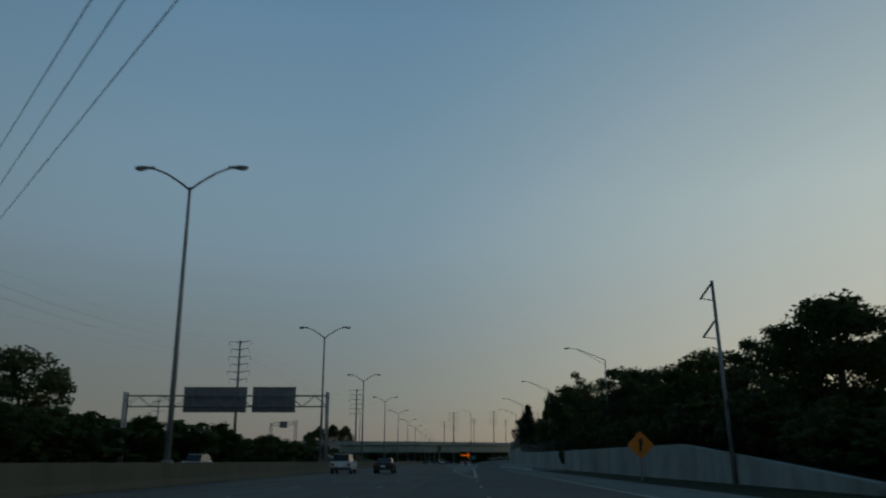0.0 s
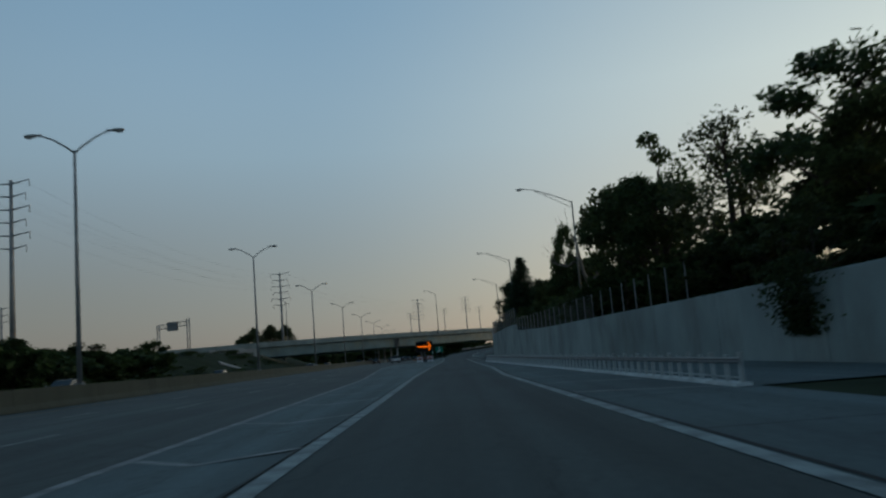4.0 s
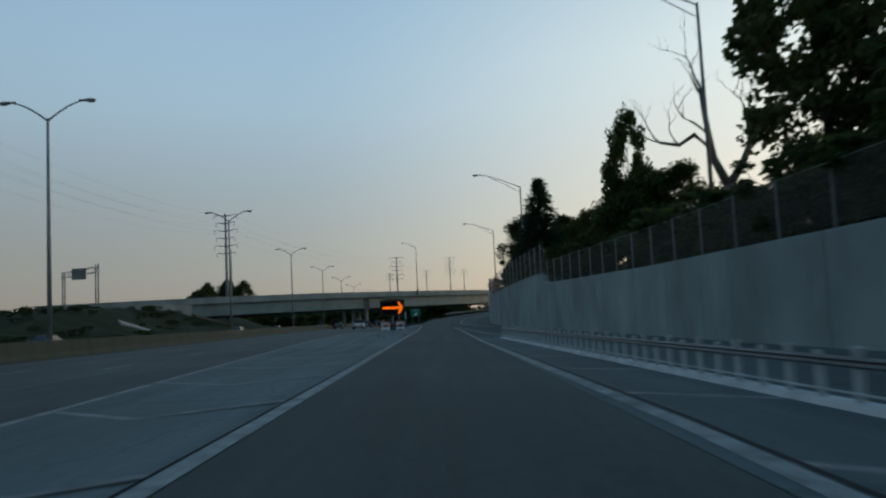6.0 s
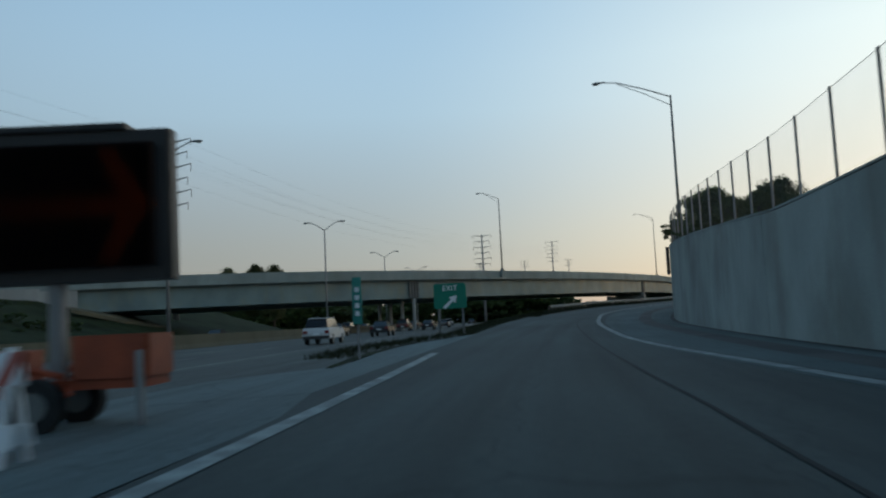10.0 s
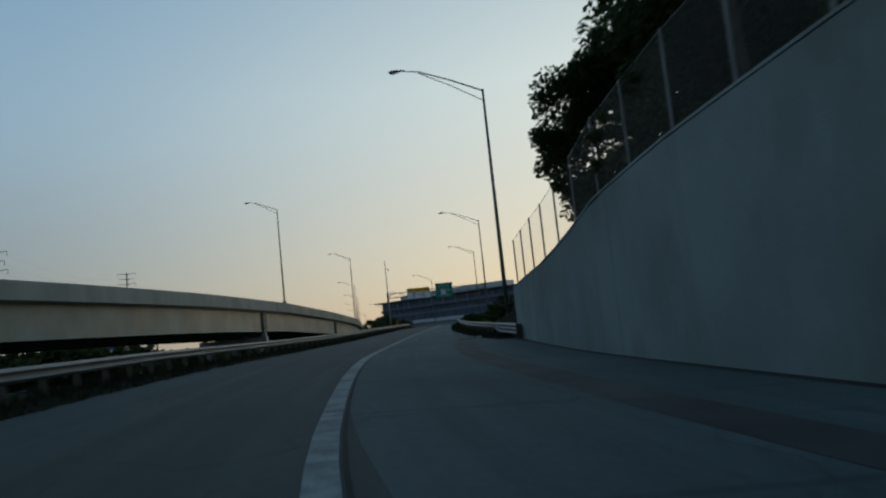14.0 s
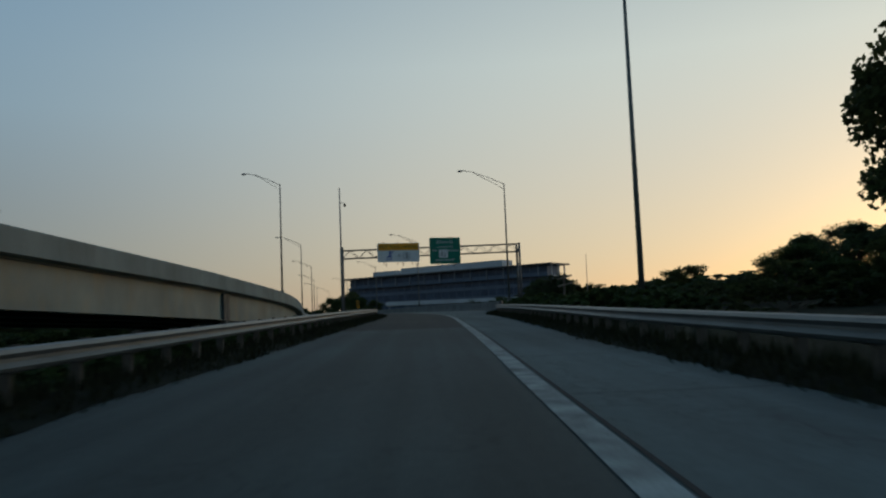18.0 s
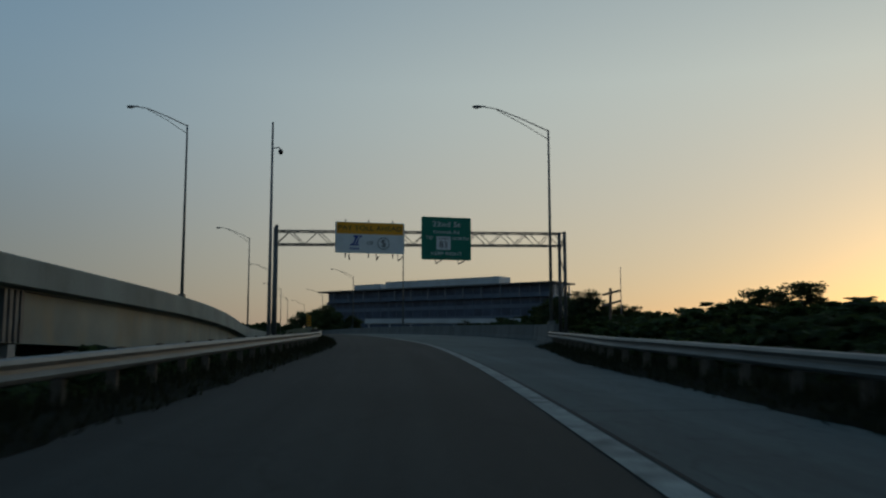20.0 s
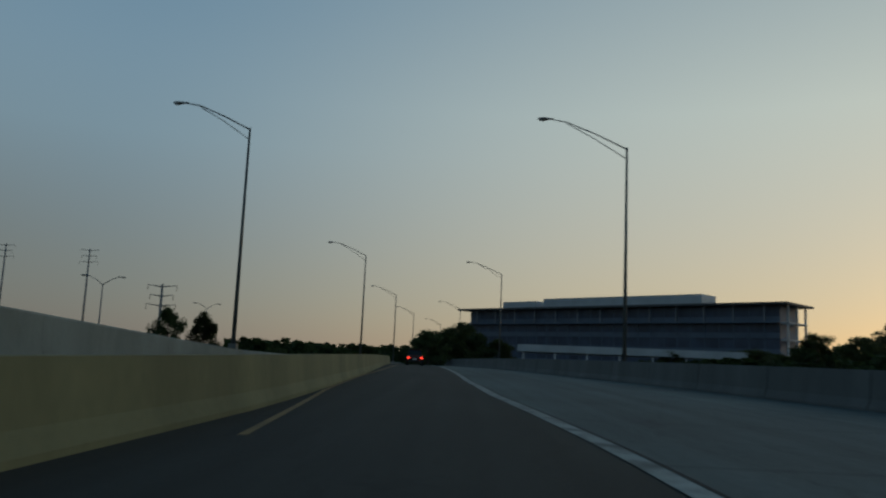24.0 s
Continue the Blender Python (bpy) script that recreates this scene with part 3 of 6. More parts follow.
ap.f = [(2 * i, 2 * i + 2, 2 * i + 3, 2 * i + 1) for i in range(len(ap.v) // 2 - 1)]
tagged(put("gore_apron", ap, ASPHALT_OLD), "pale worn pavement wedge before the grass nose", "pavement", kind="structure")

# painted lines
markings = empty("lane_marking", label="worn white painted lane lines and gore chevrons on the pavement", category="road marking", kind="structure")


ramp_edge = table((-200, -2.4), (70, -1.7), (100, 1.65), (115, 1.9), (138, 2.2), (192, 3.6), (221, 4.5), (240, 4.8), (243, 4.4), (262, 4.4), (264, 20.0))


def pave_z(x, y):
    """Height of the ramp's sheet where it begins to climb beside the highway."""
    if x < ramp_edge(y):
        return -0.02
    return max(0.0, at(y, x - at(y)[0].x)[0].z) if 195 < y < 262 else 0.0


def line_x(x_of_y, y0, y1, width, mat=PAINT, up=0.01, name="edge_line"):
    sh = Shape()
    yy = span(y0, y1, 4)
    for y in yy:
        sh.v += [(x, y, pave_z(x, y) + up) for x in (x_of_y(y) - width / 2, x_of_y(y) + width / 2)]
    sh.f = [(2 * i, 2 * i + 1, 2 * i + 3, 2 * i + 2) for i in range(len(yy) - 1)]
    return put(name, sh, mat, markings)


left_line = table((58, 1.2), (101, 1.85), (115, 2.1), (138, 2.4), (192, 3.8), (221, 4.7), (252, 5.3))
gore_left = table((58, 1.0), (75, 0.2), (101, -0.55), (140, -0.7), (170, -2.0), (200, -3.2), (400, -3.6))
right_line = table((-150, 5.9), (98, 6.2), (128, 6.45), (147, 7.25), (160, 7.45), (175, 7.67), (192, 8.1), (214, 8.72), (231, 8.9))
gore = Shape()
for y in span(58, 237, 4):
    gore.v += [(gore_left(y) - 0.1, y, -0.0155), (left_line(y) + 0.3, y, -0.0155)]
gore.uv = [(x, y) for x, y, z in gore.v]
gore.f = [(2 * i, 2 * i + 1, 2 * i + 3, 2 * i + 2) for i in range(len(gore.v) // 2 - 1)]
tagged(put("gore", gore, ASPHALT_OLD), "pale blue-grey concrete gore between highway and exit lane", "pavement", kind="structure")
line_x(left_line, 58, 253, 0.24)
line_x(gore_left, 58, 250, 0.18, PAINT_FAINT)
line_x(lambda y: gore_left(y), 250, 900, 0.15, PAINT_FAINT)
line_x(right_line, -150, 231, 0.22)
line_x(table((182, 9.9), (196, 9.5), (215, 9.5), (225, 9.35), (231, 9.0)), 182, 231, 0.22)
line_x(table((105, 9.4), (182, 9.0)), 108, 181, 0.14)
for off, dash in ((3.7, True), (7.4, True), (11.0, False)):
    lane = lambda y, o=off: float(np.interp(y, (58, 200), (-0.2, -3.4))) - o + (0.0 if y > 200 else (1 - max(0, min(1, (y - 58) / 142))) * 0.4)
    if dash:
        for y in range(-60, 500, 12):
            line_x(lane, y, y + 3, 0.12, PAINT_FAINT, name="lane_dash")
    else:
        line_x(lambda y: median_x(y) + 2.6, -120, 900, 0.12, PAINT_Y)
for y in range(-60, 58, 12):
    line_x(table((-200, -0.2), (58, 1.1)), y, y + 3, 0.12, name="lane_dash")
for s0, s1, f in ((222, 900, edge_line),):
    put("edge_line", strip(s0, s1, lambda s: f(s) - 0.14, lambda s: f(s) + 0.14, 0.012, 2.0), PAINT, markings)
    put("joint_seal", strip(s0, s1, lambda s: f(s) + 0.17, lambda s: f(s) + 0.22, 0.01, 2.0), SEAL, markings)
put("edge_line", strip(535, 900, lambda s: left_edge(s) + 1.35, lambda s: left_edge(s) + 1.47, 0.012, 3.0), PAINT_Y, markings)
seam = table((234, 1.6), (240, 1.6), (265, 0.9), (293, -0.1), (304, 0.0), (312, 0.1))
put("joint_seal", strip(234, 312, lambda s: seam(s) - 0.03, lambda s: seam(s) + 0.03, 0.008, 3.0), SEAL, markings)


def bar(a, b, width, mat=PAINT_FAINT, up=0.009, name="chevron"):
    a, b = Vector((*a, up + pave_z(*a))), Vector((*b, up + pave_z(*b)))
    n = (b - a).cross(Vector((0, 0, 1))).normalized() * width / 2
    put(name, Shape().add([a - n, b - n, b + n, a + n], [(0, 1, 2, 3)]), mat, markings)


for k in range(23):
    y = 96.5 + 6.0 * k
    l, r = gore_left(y), left_line(y)
    mid = l + (r - l) * float(np.interp(y, (150, 205), (0.47, 0.64)))
    bar((l + 0.1, y + 0.9 * (mid - l)), (mid, y), 0.17)
    bar((mid, y), (r - 0.15, y + 0.68 * (r - mid)), 0.17)
for k in range(13):
    y = 110.85 + 5.65 * k
    bar((right_line(y) + 0.12, y), (9.1, y - 1.9), 0.17)
line_x(lambda y: left_line(y) - 0.19, 60, 236, 0.06, SEAL, 0.012, "joint_seal")
line_x(lambda y: right_line(y) + 0.18, 60, 231, 0.06, SEAL, 0.012, "joint_seal")
tagged(put("manhole_cover", Shape().prism([(2.1 + 0.34 * math.cos(a * math.tau / 20), 222.5 + 0.34 * math.sin(a * math.tau / 20)) for a in range(20)], -0.05, -0.004), SEAL),
       "round dark iron manhole cover in the gore", "manhole cover")
for y in (184, 196.4, 216.4):
    bar((right_line(y) + 0.15, y), (9.45, y), 0.25)
skid = empty("skid_mark", label="dark curved tyre skid marks across the pale gore", category="skid mark", kind="structure")
for x0, y0, x1, y1, bow in ((1.9, 198, 0.8, 215, 0.2), (2.3, 197.5, 1.2, 212, 0.2), (3.3, 192.5, 3.2, 215, 0.45), (-1.2, 173, -1.1, 179, 0.1),
                            (1.3, 171, 2.1, 179, 0.1), (1.0, 192, 1.3, 195, 0.0), (3.65, 194, 3.55, 210, 0.4)):
    sh = Shape()
    for i in range(13):
        u = i / 12
        x, y = x0 + (x1 - x0) * u + bow * 4 * u * (1 - u), y0 + (y1 - y0) * u
        w = 0.065 * min(1, 4 * u + 0.3, 4 * (1 - u) + 0.3)
        sh.v += [(x - w, y, -0.008), (x + w, y, -0.008)]
    sh.f = [(2 * i, 2 * i + 1, 2 * i + 3, 2 * i + 2) for i in range(12)]
    put("tyre_streak", sh, SEAL, skid)

# grass nose between ramp and highway, and the ramp's bank
nose = Shape()
for s in span(250, 330, 4):
    p, n, t = at(s, nose_d(s) - 0.05, 0.02)
    p.z = nose_z(s) + 0.012
    q = p - n * float(np.interp(s, (250, 256, 285, 300, 330), (0.2, 1.2, 2.6, 4.5, 14.0)))
    q.z = 0.0
    nose.v += [tuple(p), tuple((p + q) / 2 + Vector((0, 0, 0.1))), tuple(q)]
k = len(nose.v) // 3
nose.f = [(3 * i + j, 3 * i + j + 3, 3 * i + j + 4, 3 * i + j + 1) for i in range(k - 1) for j in range(2)]
tagged(put("grass_nose", nose, GRASS), "wedge of grass between the ramp and the highway", "grass", kind="structure")
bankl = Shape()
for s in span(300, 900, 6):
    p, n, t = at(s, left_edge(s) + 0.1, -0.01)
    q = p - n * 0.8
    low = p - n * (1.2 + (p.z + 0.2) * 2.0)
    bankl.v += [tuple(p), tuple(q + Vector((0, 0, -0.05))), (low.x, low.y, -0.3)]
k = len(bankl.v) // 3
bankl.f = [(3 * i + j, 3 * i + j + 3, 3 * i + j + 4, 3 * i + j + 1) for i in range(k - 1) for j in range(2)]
# the side slope shares the verge soil and its painted-in shade
tagged(put("ramp_bank", bankl, VERGE_SHADED), "dry grassy side slope of the ramp's embankment", "embankment", kind="structure")
bankr = Shape()
for s in span(20, 359.4, 4)[:-1] + [359.4, 359.6] + span(363, 900, 6):
    if s < 359.5:
        p, n, t = at(s, wall_d(s) + 0.3)
        z = wall_top(s) - 0.25
    else:
        u = max(0.0, 1 - (s - 359.5) / 14)
        p, n, t = at(s, (right_rail(s) + 0.4) * (1 - u) + 7.2 * u, -0.02)
        z = p.z + 1.9 * u
    foot = at(s, right_rail(s) + 0.45, -0.03)[0] if s > 359.5 else Vector((p.x, p.y, z - 1.5))
    bankr.v += [tuple(foot), (p.x, p.y, z)]
    for far, rise in ((3, 0.2), (9, 0.5), (25, 0.7), (70, 0.7), (150, -1.0)):
        q = p + n * far
        bankr.v.append((q.x, q.y, z + rise))
k = len(bankr.v) // 7
bankr.f = [(7 * i + j, 7 * i + j + 1, 7 * i + j + 8, 7 * i + j + 7) for i in range(k - 1) for j in range(6)]
tagged(put("bank", bankr, DIRT), "raised scrubby bank behind the retaining wall", "embankment", kind="structure")

# ---- retaining wall: cast panels on a footing ----
wall = empty("retaining_wall", label="long pale grey concrete retaining wall with cast panels and stains", category="retaining wall", kind="structure")
joints = [30 + k * 8.55 for k in range(20)] + [201.0] + [313.9 + k * 11.2 for k in range(-9, 1)] + [326.9, 339.9, 352.8, 359.5]
for s, e in zip(joints[:-1], joints[1:]):
    sh = Shape()
    stations = []
    for u in span(s + 0.022, e - 0.022, 2.0):
        p, n, t = at(u, wall_d(u))
        stations.append((u, p, n))
    for u, p, n in stations:
        b, top = p.z - 0.5, wall_top(min(max(u, s + 0.05), e - 0.05))
        for a, z in ((0, b), (0, top - 0.03), (0.03, top), (0.35, top), (0.35, b)):
            sh.v.append((p.x + n.x * a, p.y + n.y * a, z))
    k = len(stations)
    sh.f = [(5 * i + j, 5 * i + (j + 1) % 5, 5 * i + 5 + (j + 1) % 5, 5 * i + 5 + j) for i in range(k - 1) for j in range(5)]
    sh.f += [tuple(reversed(range(5))), tuple(range(5 * (k - 1), 5 * k))]
    put("panel", sh, CONCRETE, wall)
put("coping", Shape().sweep([(-0.015, 0), (-0.015, 0.06), (0.37, 0.06), (0.37, 0)],
                            [((at(u, wall_d(u))[0].x, at(u, wall_d(u))[0].y, wall_top(u) + 0.003), at(u)[1]) for u in span(202, 359.4, 3)]), CONCRETE, wall)
drain = Shape()
p, n, t = at(297.4, wall_d(297.4) - 0.16)
drain.tube([(p.x, p.y, wall_top(297.4) + 0.02), (p.x, p.y, 4.12)], 0.13, 12)
pipe = put("drain_pipe", drain, PIPE, smooth=True)
tagged(pipe, "dark drain pipe with a flared shoe on the retaining wall", "pipe")
put("shoe", Shape().tube([(p.x + t.x * 0.14, p.y + t.y * 0.14, 4.12), (p.x - t.x * 0.12, p.y - t.y * 0.12, 4.06), (p.x - t.x * 0.42, p.y - t.y * 0.42, 3.92)], [0.16, 0.15, 0.1], 10), PIPE, pipe)
for z in (4.9, 6.0):
    if z < wall_top(297.4) - 0.1:
        put("bracket", Shape().tube([(p.x, p.y, z - 0.04), (p.x, p.y, z + 0.04)], 0.15, 12), STIFFENER, pipe)

# ---- fence on the wall ----
fence = empty("fence", label="tall chain-link fence with steel posts along the wall's top", category="fence")
post = Shape().tube([(0, 0, -0.3), (0, 0, 2.25)], 0.04, 6).data("fence_post", GALV_DARK)
short_post = Shape().tube([(0, 0, -0.3), (0, 0, 1.65)], 0.035, 6).data("fence_post", GALV_DARK)
fs = [u for u in span(128, 359.2, 3.0)]
for i, u in enumerate(fs):
    p, n, t = at(u, wall_d(u) + 0.22)
    z = wall_top(u) + (0.1 if u > 201 else 0.0)
    tall = 2.2 if u > 201 else 1.6
    put("fence_post", post if u > 201 else short_post, None, fence, m=Matrix.Translation((p.x, p.y, z)))
    if i and u < 150:
        q, zq = last
    elif i:
        q, zq = last
        put("mesh_panel", Shape().add([(q.x, q.y, zq + 0.08), (p.x, p.y, z + 0.08), (p.x, p.y, z + tall), (q.x, q.y, zq + tall)], [(0, 1, 2, 3)]),
            mesh_fence, fence)
        put("top_rail", Shape().tube([(q.x, q.y, zq + tall + 0.01), (p.x, p.y, z + tall + 0.01)], 0.008, 4), GALV_DARK, fence)
    last = (p, z)


# ---- guardrails ----
W = [(0, 0.45), (0.05, 0.47), (0.08, 0.52), (0.02, 0.58), (0.02, 0.62), (0.08, 0.68), (0.05, 0.73), (0, 0.75), (-0.012, 0.75),
     (0.035, 0.72), (0.065, 0.68), (0.005, 0.62), (0.005, 0.58), (0.065, 0.52), (0.035, 0.48), (-0.012, 0.45)]


def guardrail(s0, s1, d_of_s, side, spacing, post_mat, label, rail_mat=GALV):
    """A W-beam rail on posts along the way; side: the way the beam faces, as a sign on the right-hand normal."""
    rail = empty("guardrail", label=label, category="guardrail")
    pm = Shape().box(-0.05, -0.08, -0.6, 0.05, 0.08, 0.7, cut=0.01).data("post", post_mat)
    blk = Shape().box(-0.07, -0.05, 0.43, 0.07, 0.05, 0.77, cut=0.01).data("spacer_block", post_mat)
    for u in span(s0, s1, 3.81)[:-1]:
        e = u + (s1 - s0) / (len(span(s0, s1, 3.81)) - 1)
        st = [(at(w, d_of_s(w))[0], at(w)[1] * side) for w in span(u, e + 0.08, 1.9)]
        put("rail_beam", Shape().sweep(W, st), rail_mat, rail)
    for u in span(s0 + 0.3, s1 - 0.3, spacing):
        p, n, t = at(u, d_of_s(u) - side * 0.2)
        r = Matrix.Translation(p) @ Matrix.Rotation(math.atan2(t.y, t.x), 4, "Z")
        put("post", pm, None, rail, m=r)
        q = at(u, d_of_s(u) - side * 0.08)[0]
        put("spacer_block", blk, None, rail, m=Matrix.Translation(q) @ Matrix.Rotation(math.atan2(t.y, t.x), 4, "Z"))
    return rail


inner = guardrail(316, 521, lambda s: left_edge(s) - 0.1 if s < 515 else left_edge(s) - 0.1 - (s - 515) * 0.02, 1, 1.9, WOOD,
          "galvanised guardrail on timber posts beside the ramp")
outer = guardrail(364, 490, right_rail, -1, 1.9, WOOD, "galvanised guardrail along the ramp's outer shoulder")
# the deeper three-wave beam that meets the wall's end
W3 = [(0, 0.22), (0.05, 0.25), (0.08, 0.3), (0.02, 0.36), (0.02, 0.4), (0.08, 0.45), (0.08, 0.5), (0.02, 0.55), (0.02, 0.59), (0.08, 0.65), (0.05, 0.71), (0, 0.75),
      (-0.02, 0.75), (0.0, 0.59), (0.0, 0.4), (-0.02, 0.22)]
put("rail_beam", Shape().sweep(W3, [(at(w, right_rail(w))[0], at(w)[1] * -1) for w in span(357.2, 362.5, 1.7)]), GALV, outer, "deep three-wave beam")
W2 = [(a, 0.75 - (0.75 - h) * 0.57) for a, h in W3]
tr = Shape()
for w, k in ((362.48, 0.0), (364.1, 1.0)):
    p, n, t = at(w, right_rail(w))
    tr.v += [tuple(p - n * a + Vector((0, 0, h + (g2 - h) * k))) for (a, h), (b2, g2) in zip(W3, W2)]
k = len(W3)
tr.f = [(i, (i + 1) % k, k + (i + 1) % k, k + i) for i in range(k)]
put("rail_beam", tr, GALV, outer, "tapering beam piece")
inner_d = lambda s: left_edge(s) - 0.1 - max(0.0, s - 515) * 0.02
put("rail_beam", Shape().sweep(W3, [(at(w, inner_d(w))[0], at(w)[1]) for w in span(520.9, 527.2, 1.6)]), GALV, inner, "deep three-wave beam")
for w in (522, 523.3, 524.6, 525.9):
    p, n, t = at(w, inner_d(w) - 0.2)
    put("post", Shape().box(-0.05, -0.08, -0.6, 0.05, 0.08, 0.74, cut=0.01), WOOD, inner, m=Matrix.Translation(p) @ Matrix.Rotation(math.atan2(t.y, t.x), 4, "Z"))
trp = Shape().box(-0.05, -0.08, -0.6, 0.05, 0.08, 0.74, cut=0.01).data("post", WOOD)
for w in (357.6, 358.8, 360.1, 361.4, 362.7):
    p, n, t = at(w, right_rail(w) + 0.2)
    put("post", trp, None, outer, m=Matrix.Translation(p) @ Matrix.Rotation(math.atan2(t.y, t.x), 4, "Z"))
inlet = empty("drain_inlet", label="dark drain inlet with a broken concrete lip beside the guardrail", category="drain", kind="structure")
p, n, t = at(363.3, 4.3)
m = Matrix.Translation(p) @ Matrix.Rotation(math.atan2(t.y, t.x), 4, "Z")
put("grate", Shape().prism([(-0.5, -0.5), (0.55, -0.42), (0.6, 0.3), (0.1, 0.5), (-0.55, 0.4)], 0.006, 0.02, m), SEAL, inlet)
put("lip", Shape().prism([(-0.6, -0.75), (0.5, -0.7), (0.7, -0.5), (-0.55, -0.52)], 0.004, 0.09, m), POSTWHITE, inlet)
low = empty("railing", label="low steel railing on closely set white posts and white kerb", category="railing")
rail_d = lambda s: 9.35 - 0.004 * (s - 108) - at(s)[0].x
lowpost = Shape().box(-0.035, -0.06, -0.1, 0.035, 0.06, 0.6, cut=0.012).data("post", POSTWHITE)
lowcap = Shape().box(-0.05, -0.08, 0.603, 0.05, 0.08, 0.65, cut=0.02).data("post_cap", POSTWHITE)
for i, u in enumerate(span(108.5, 181, 0.78)):
    p, n, t = at(u, rail_d(u))
    lean = Matrix.Rotation(radians(4 * math.sin(i * 2.3)), 4, "X")
    put("post", lowpost, None, low, m=Matrix.Translation(p) @ lean)
    if i % 2 == 0:
        put("post_cap", lowcap, None, low, m=Matrix.Translation(p) @ lean)
BEAM = [(-0.05, 0.43), (-0.075, 0.46), (-0.055, 0.49), (-0.075, 0.52), (-0.05, 0.55), (-0.038, 0.55), (-0.06, 0.52), (-0.04, 0.49), (-0.06, 0.46), (-0.038, 0.43)]
for u in span(108.4, 181.1, 6)[:-1]:
    st = [at(w, rail_d(w))[0] for w in (u, u + 3, u + 6.04)]
    put("beam", Shape().sweep(BEAM, [(q, (1, 0, 0)) for q in st]), GANTRY, low)
    put("lower_rail", Shape().tube([q + Vector((-0.05, 0, 0.17)) for q in st], 0.016, 6), POSTWHITE, low)
    put("kerb", Shape().sweep([(-0.16, 0), (-0.14, 0.07), (0.14, 0.07), (0.16, 0)], [(q + Vector((0, 0, 0.002)), (1, 0, 0)) for q in st]), KERBWHITE, low)

# ---- concrete barriers ----
JERSEY = [(-0.3, 0), (-0.3, 0.08), (-0.15, 0.33), (-0.09, 1.05), (0.09, 1.05), (0.15, 0.33), (0.3, 0.08), (0.3, 0)]
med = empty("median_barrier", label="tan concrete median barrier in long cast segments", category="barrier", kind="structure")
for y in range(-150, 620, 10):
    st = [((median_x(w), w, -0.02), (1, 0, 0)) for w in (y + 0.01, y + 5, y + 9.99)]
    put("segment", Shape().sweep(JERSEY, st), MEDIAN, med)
BAR = [(0, 0), (0, 0.08), (0.1, 0.33), (0.16, 1.15), (0.42, 1.15), (0.42, 0)]
rb = empty("ramp_barrier", label="grey concrete barrier along the ramp's right side", category="barrier", kind="structure")
for u in span(488, 760, 6)[:-1]:
    e = u + 6
    put("segment", Shape().sweep(BAR, [(at(w, right_rail(w))[0], at(w)[1]) for w in (u + 0.01, u + 3, e - 0.02)]), GREY_BARRIER, rb)
lb = empty("ramp_barrier", label="tan concrete parapet wall along the ramp's left side", category="barrier", kind="structure")
lp = table((526, -3.9), (540, -3.65), (560, -4.2), (600, -5.2), (700, -5.4), (900, -5.4))
for u in span(527, 760, 6)[:-1]:
    e = u + 6
    put("segment", Shape().sweep([(0, -0.3), (0, 0.08), (-0.1, 0.3), (-0.16, 0.92), (-0.42, 0.92), (-0.42, -0.3)],
                                 [(at(w, lp(w))[0], at(w)[1]) for w in (u + 0.01, u + 3, e - 0.02)]), BARRIER, lb)

# ---- bridge ----
BX = np.array([(-110, 300), (-75, 313), (-46, 327), (-20, 344), (5.6, 372.5), (27, 409), (44.3, 444.5), (60, 477), (73.6, 506), (91, 563), (107.4, 616), (132, 700), (170, 850)], float)
BL = np.r_[0, np.cumsum(np.hypot(*np.diff(BX, axis=0).T))]
BZ = np.array([7.6, 8.0, 8.6, 9.0, 9.35, 9.9, 10.2, 9.7, 8.85, 7.15, 6.9, 6.9, 6.9])     # parapet top


def bridge_at(l):
    p = Vector((hermite(l, BL, BX[:, 0]), hermite(l, BL, BX[:, 1]), float(np.interp(l, BL, BZ))))
    q = Vector((hermite(l + 0.5, BL, BX[:, 0]), hermite(l + 0.5, BL, BX[:, 1]), 0))
    t = (q - Vector((p.x, p.y, 0))).normalized()
    return p, Vector((t.y, -t.x, 0)), t


bridge = empty("bridge", label="curved flyover bridge with pale concrete parapets and deep painted steel girders", category="bridge", kind="structure")
L0, L1 = BL[1], BL[-1]
PAR = [(0, -1.15), (0, -0.05), (-0.04, 0), (-0.24, 0), (-0.3, -0.9), (-0.3, -1.15)]
PARF = [(-10.3, -1.15), (-10.3, -0.9), (-10.24, 0), (-10.04, 0), (-10, -0.05), (-10, -1.15)]
SLAB = [(0.1, -1.45), (0.1, -1.15), (-10.4, -1.15), (-10.4, -1.45), (-10.0, -1.5), (-0.3, -1.5)]
TILT = 0.06                 # the deck leans down to the inside of its curve
tilted = lambda prof: [(a, h + TILT * a) for a, h in prof]
for a, b in zip(span(L0, L1, 12)[:-1], span(L0, L1, 12)[1:]):
    st = [bridge_at(w)[:2] for w in span(a + 0.01, b - 0.01, 4)]
    put("parapet_segment", Shape().sweep(tilted(PAR), st), DECK, bridge)
    put("parapet_segment", Shape().sweep(tilted(PARF), st), DECK, bridge)
    put("deck_slab", Shape().sweep(tilted(SLAB), st), DECK, bridge)
    put("deck_surface", Shape().sweep(tilted([(-0.34, -1.144), (-9.96, -1.144)]), st, False), GUTTER, bridge)
GI = lambda o, dep: [(o - 0.25, -1.5 - dep), (o + 0.25, -1.5 - dep), (o + 0.25, -1.44 - dep), (o + 0.012, -1.43 - dep), (o + 0.012, -1.58), (o + 0.25, -1.56),
                     (o + 0.25, -1.51), (o - 0.25, -1.51), (o - 0.25, -1.56), (o - 0.012, -1.58), (o - 0.012, -1.43 - dep), (o - 0.25, -1.44 - dep)]
g0 = BL[2]
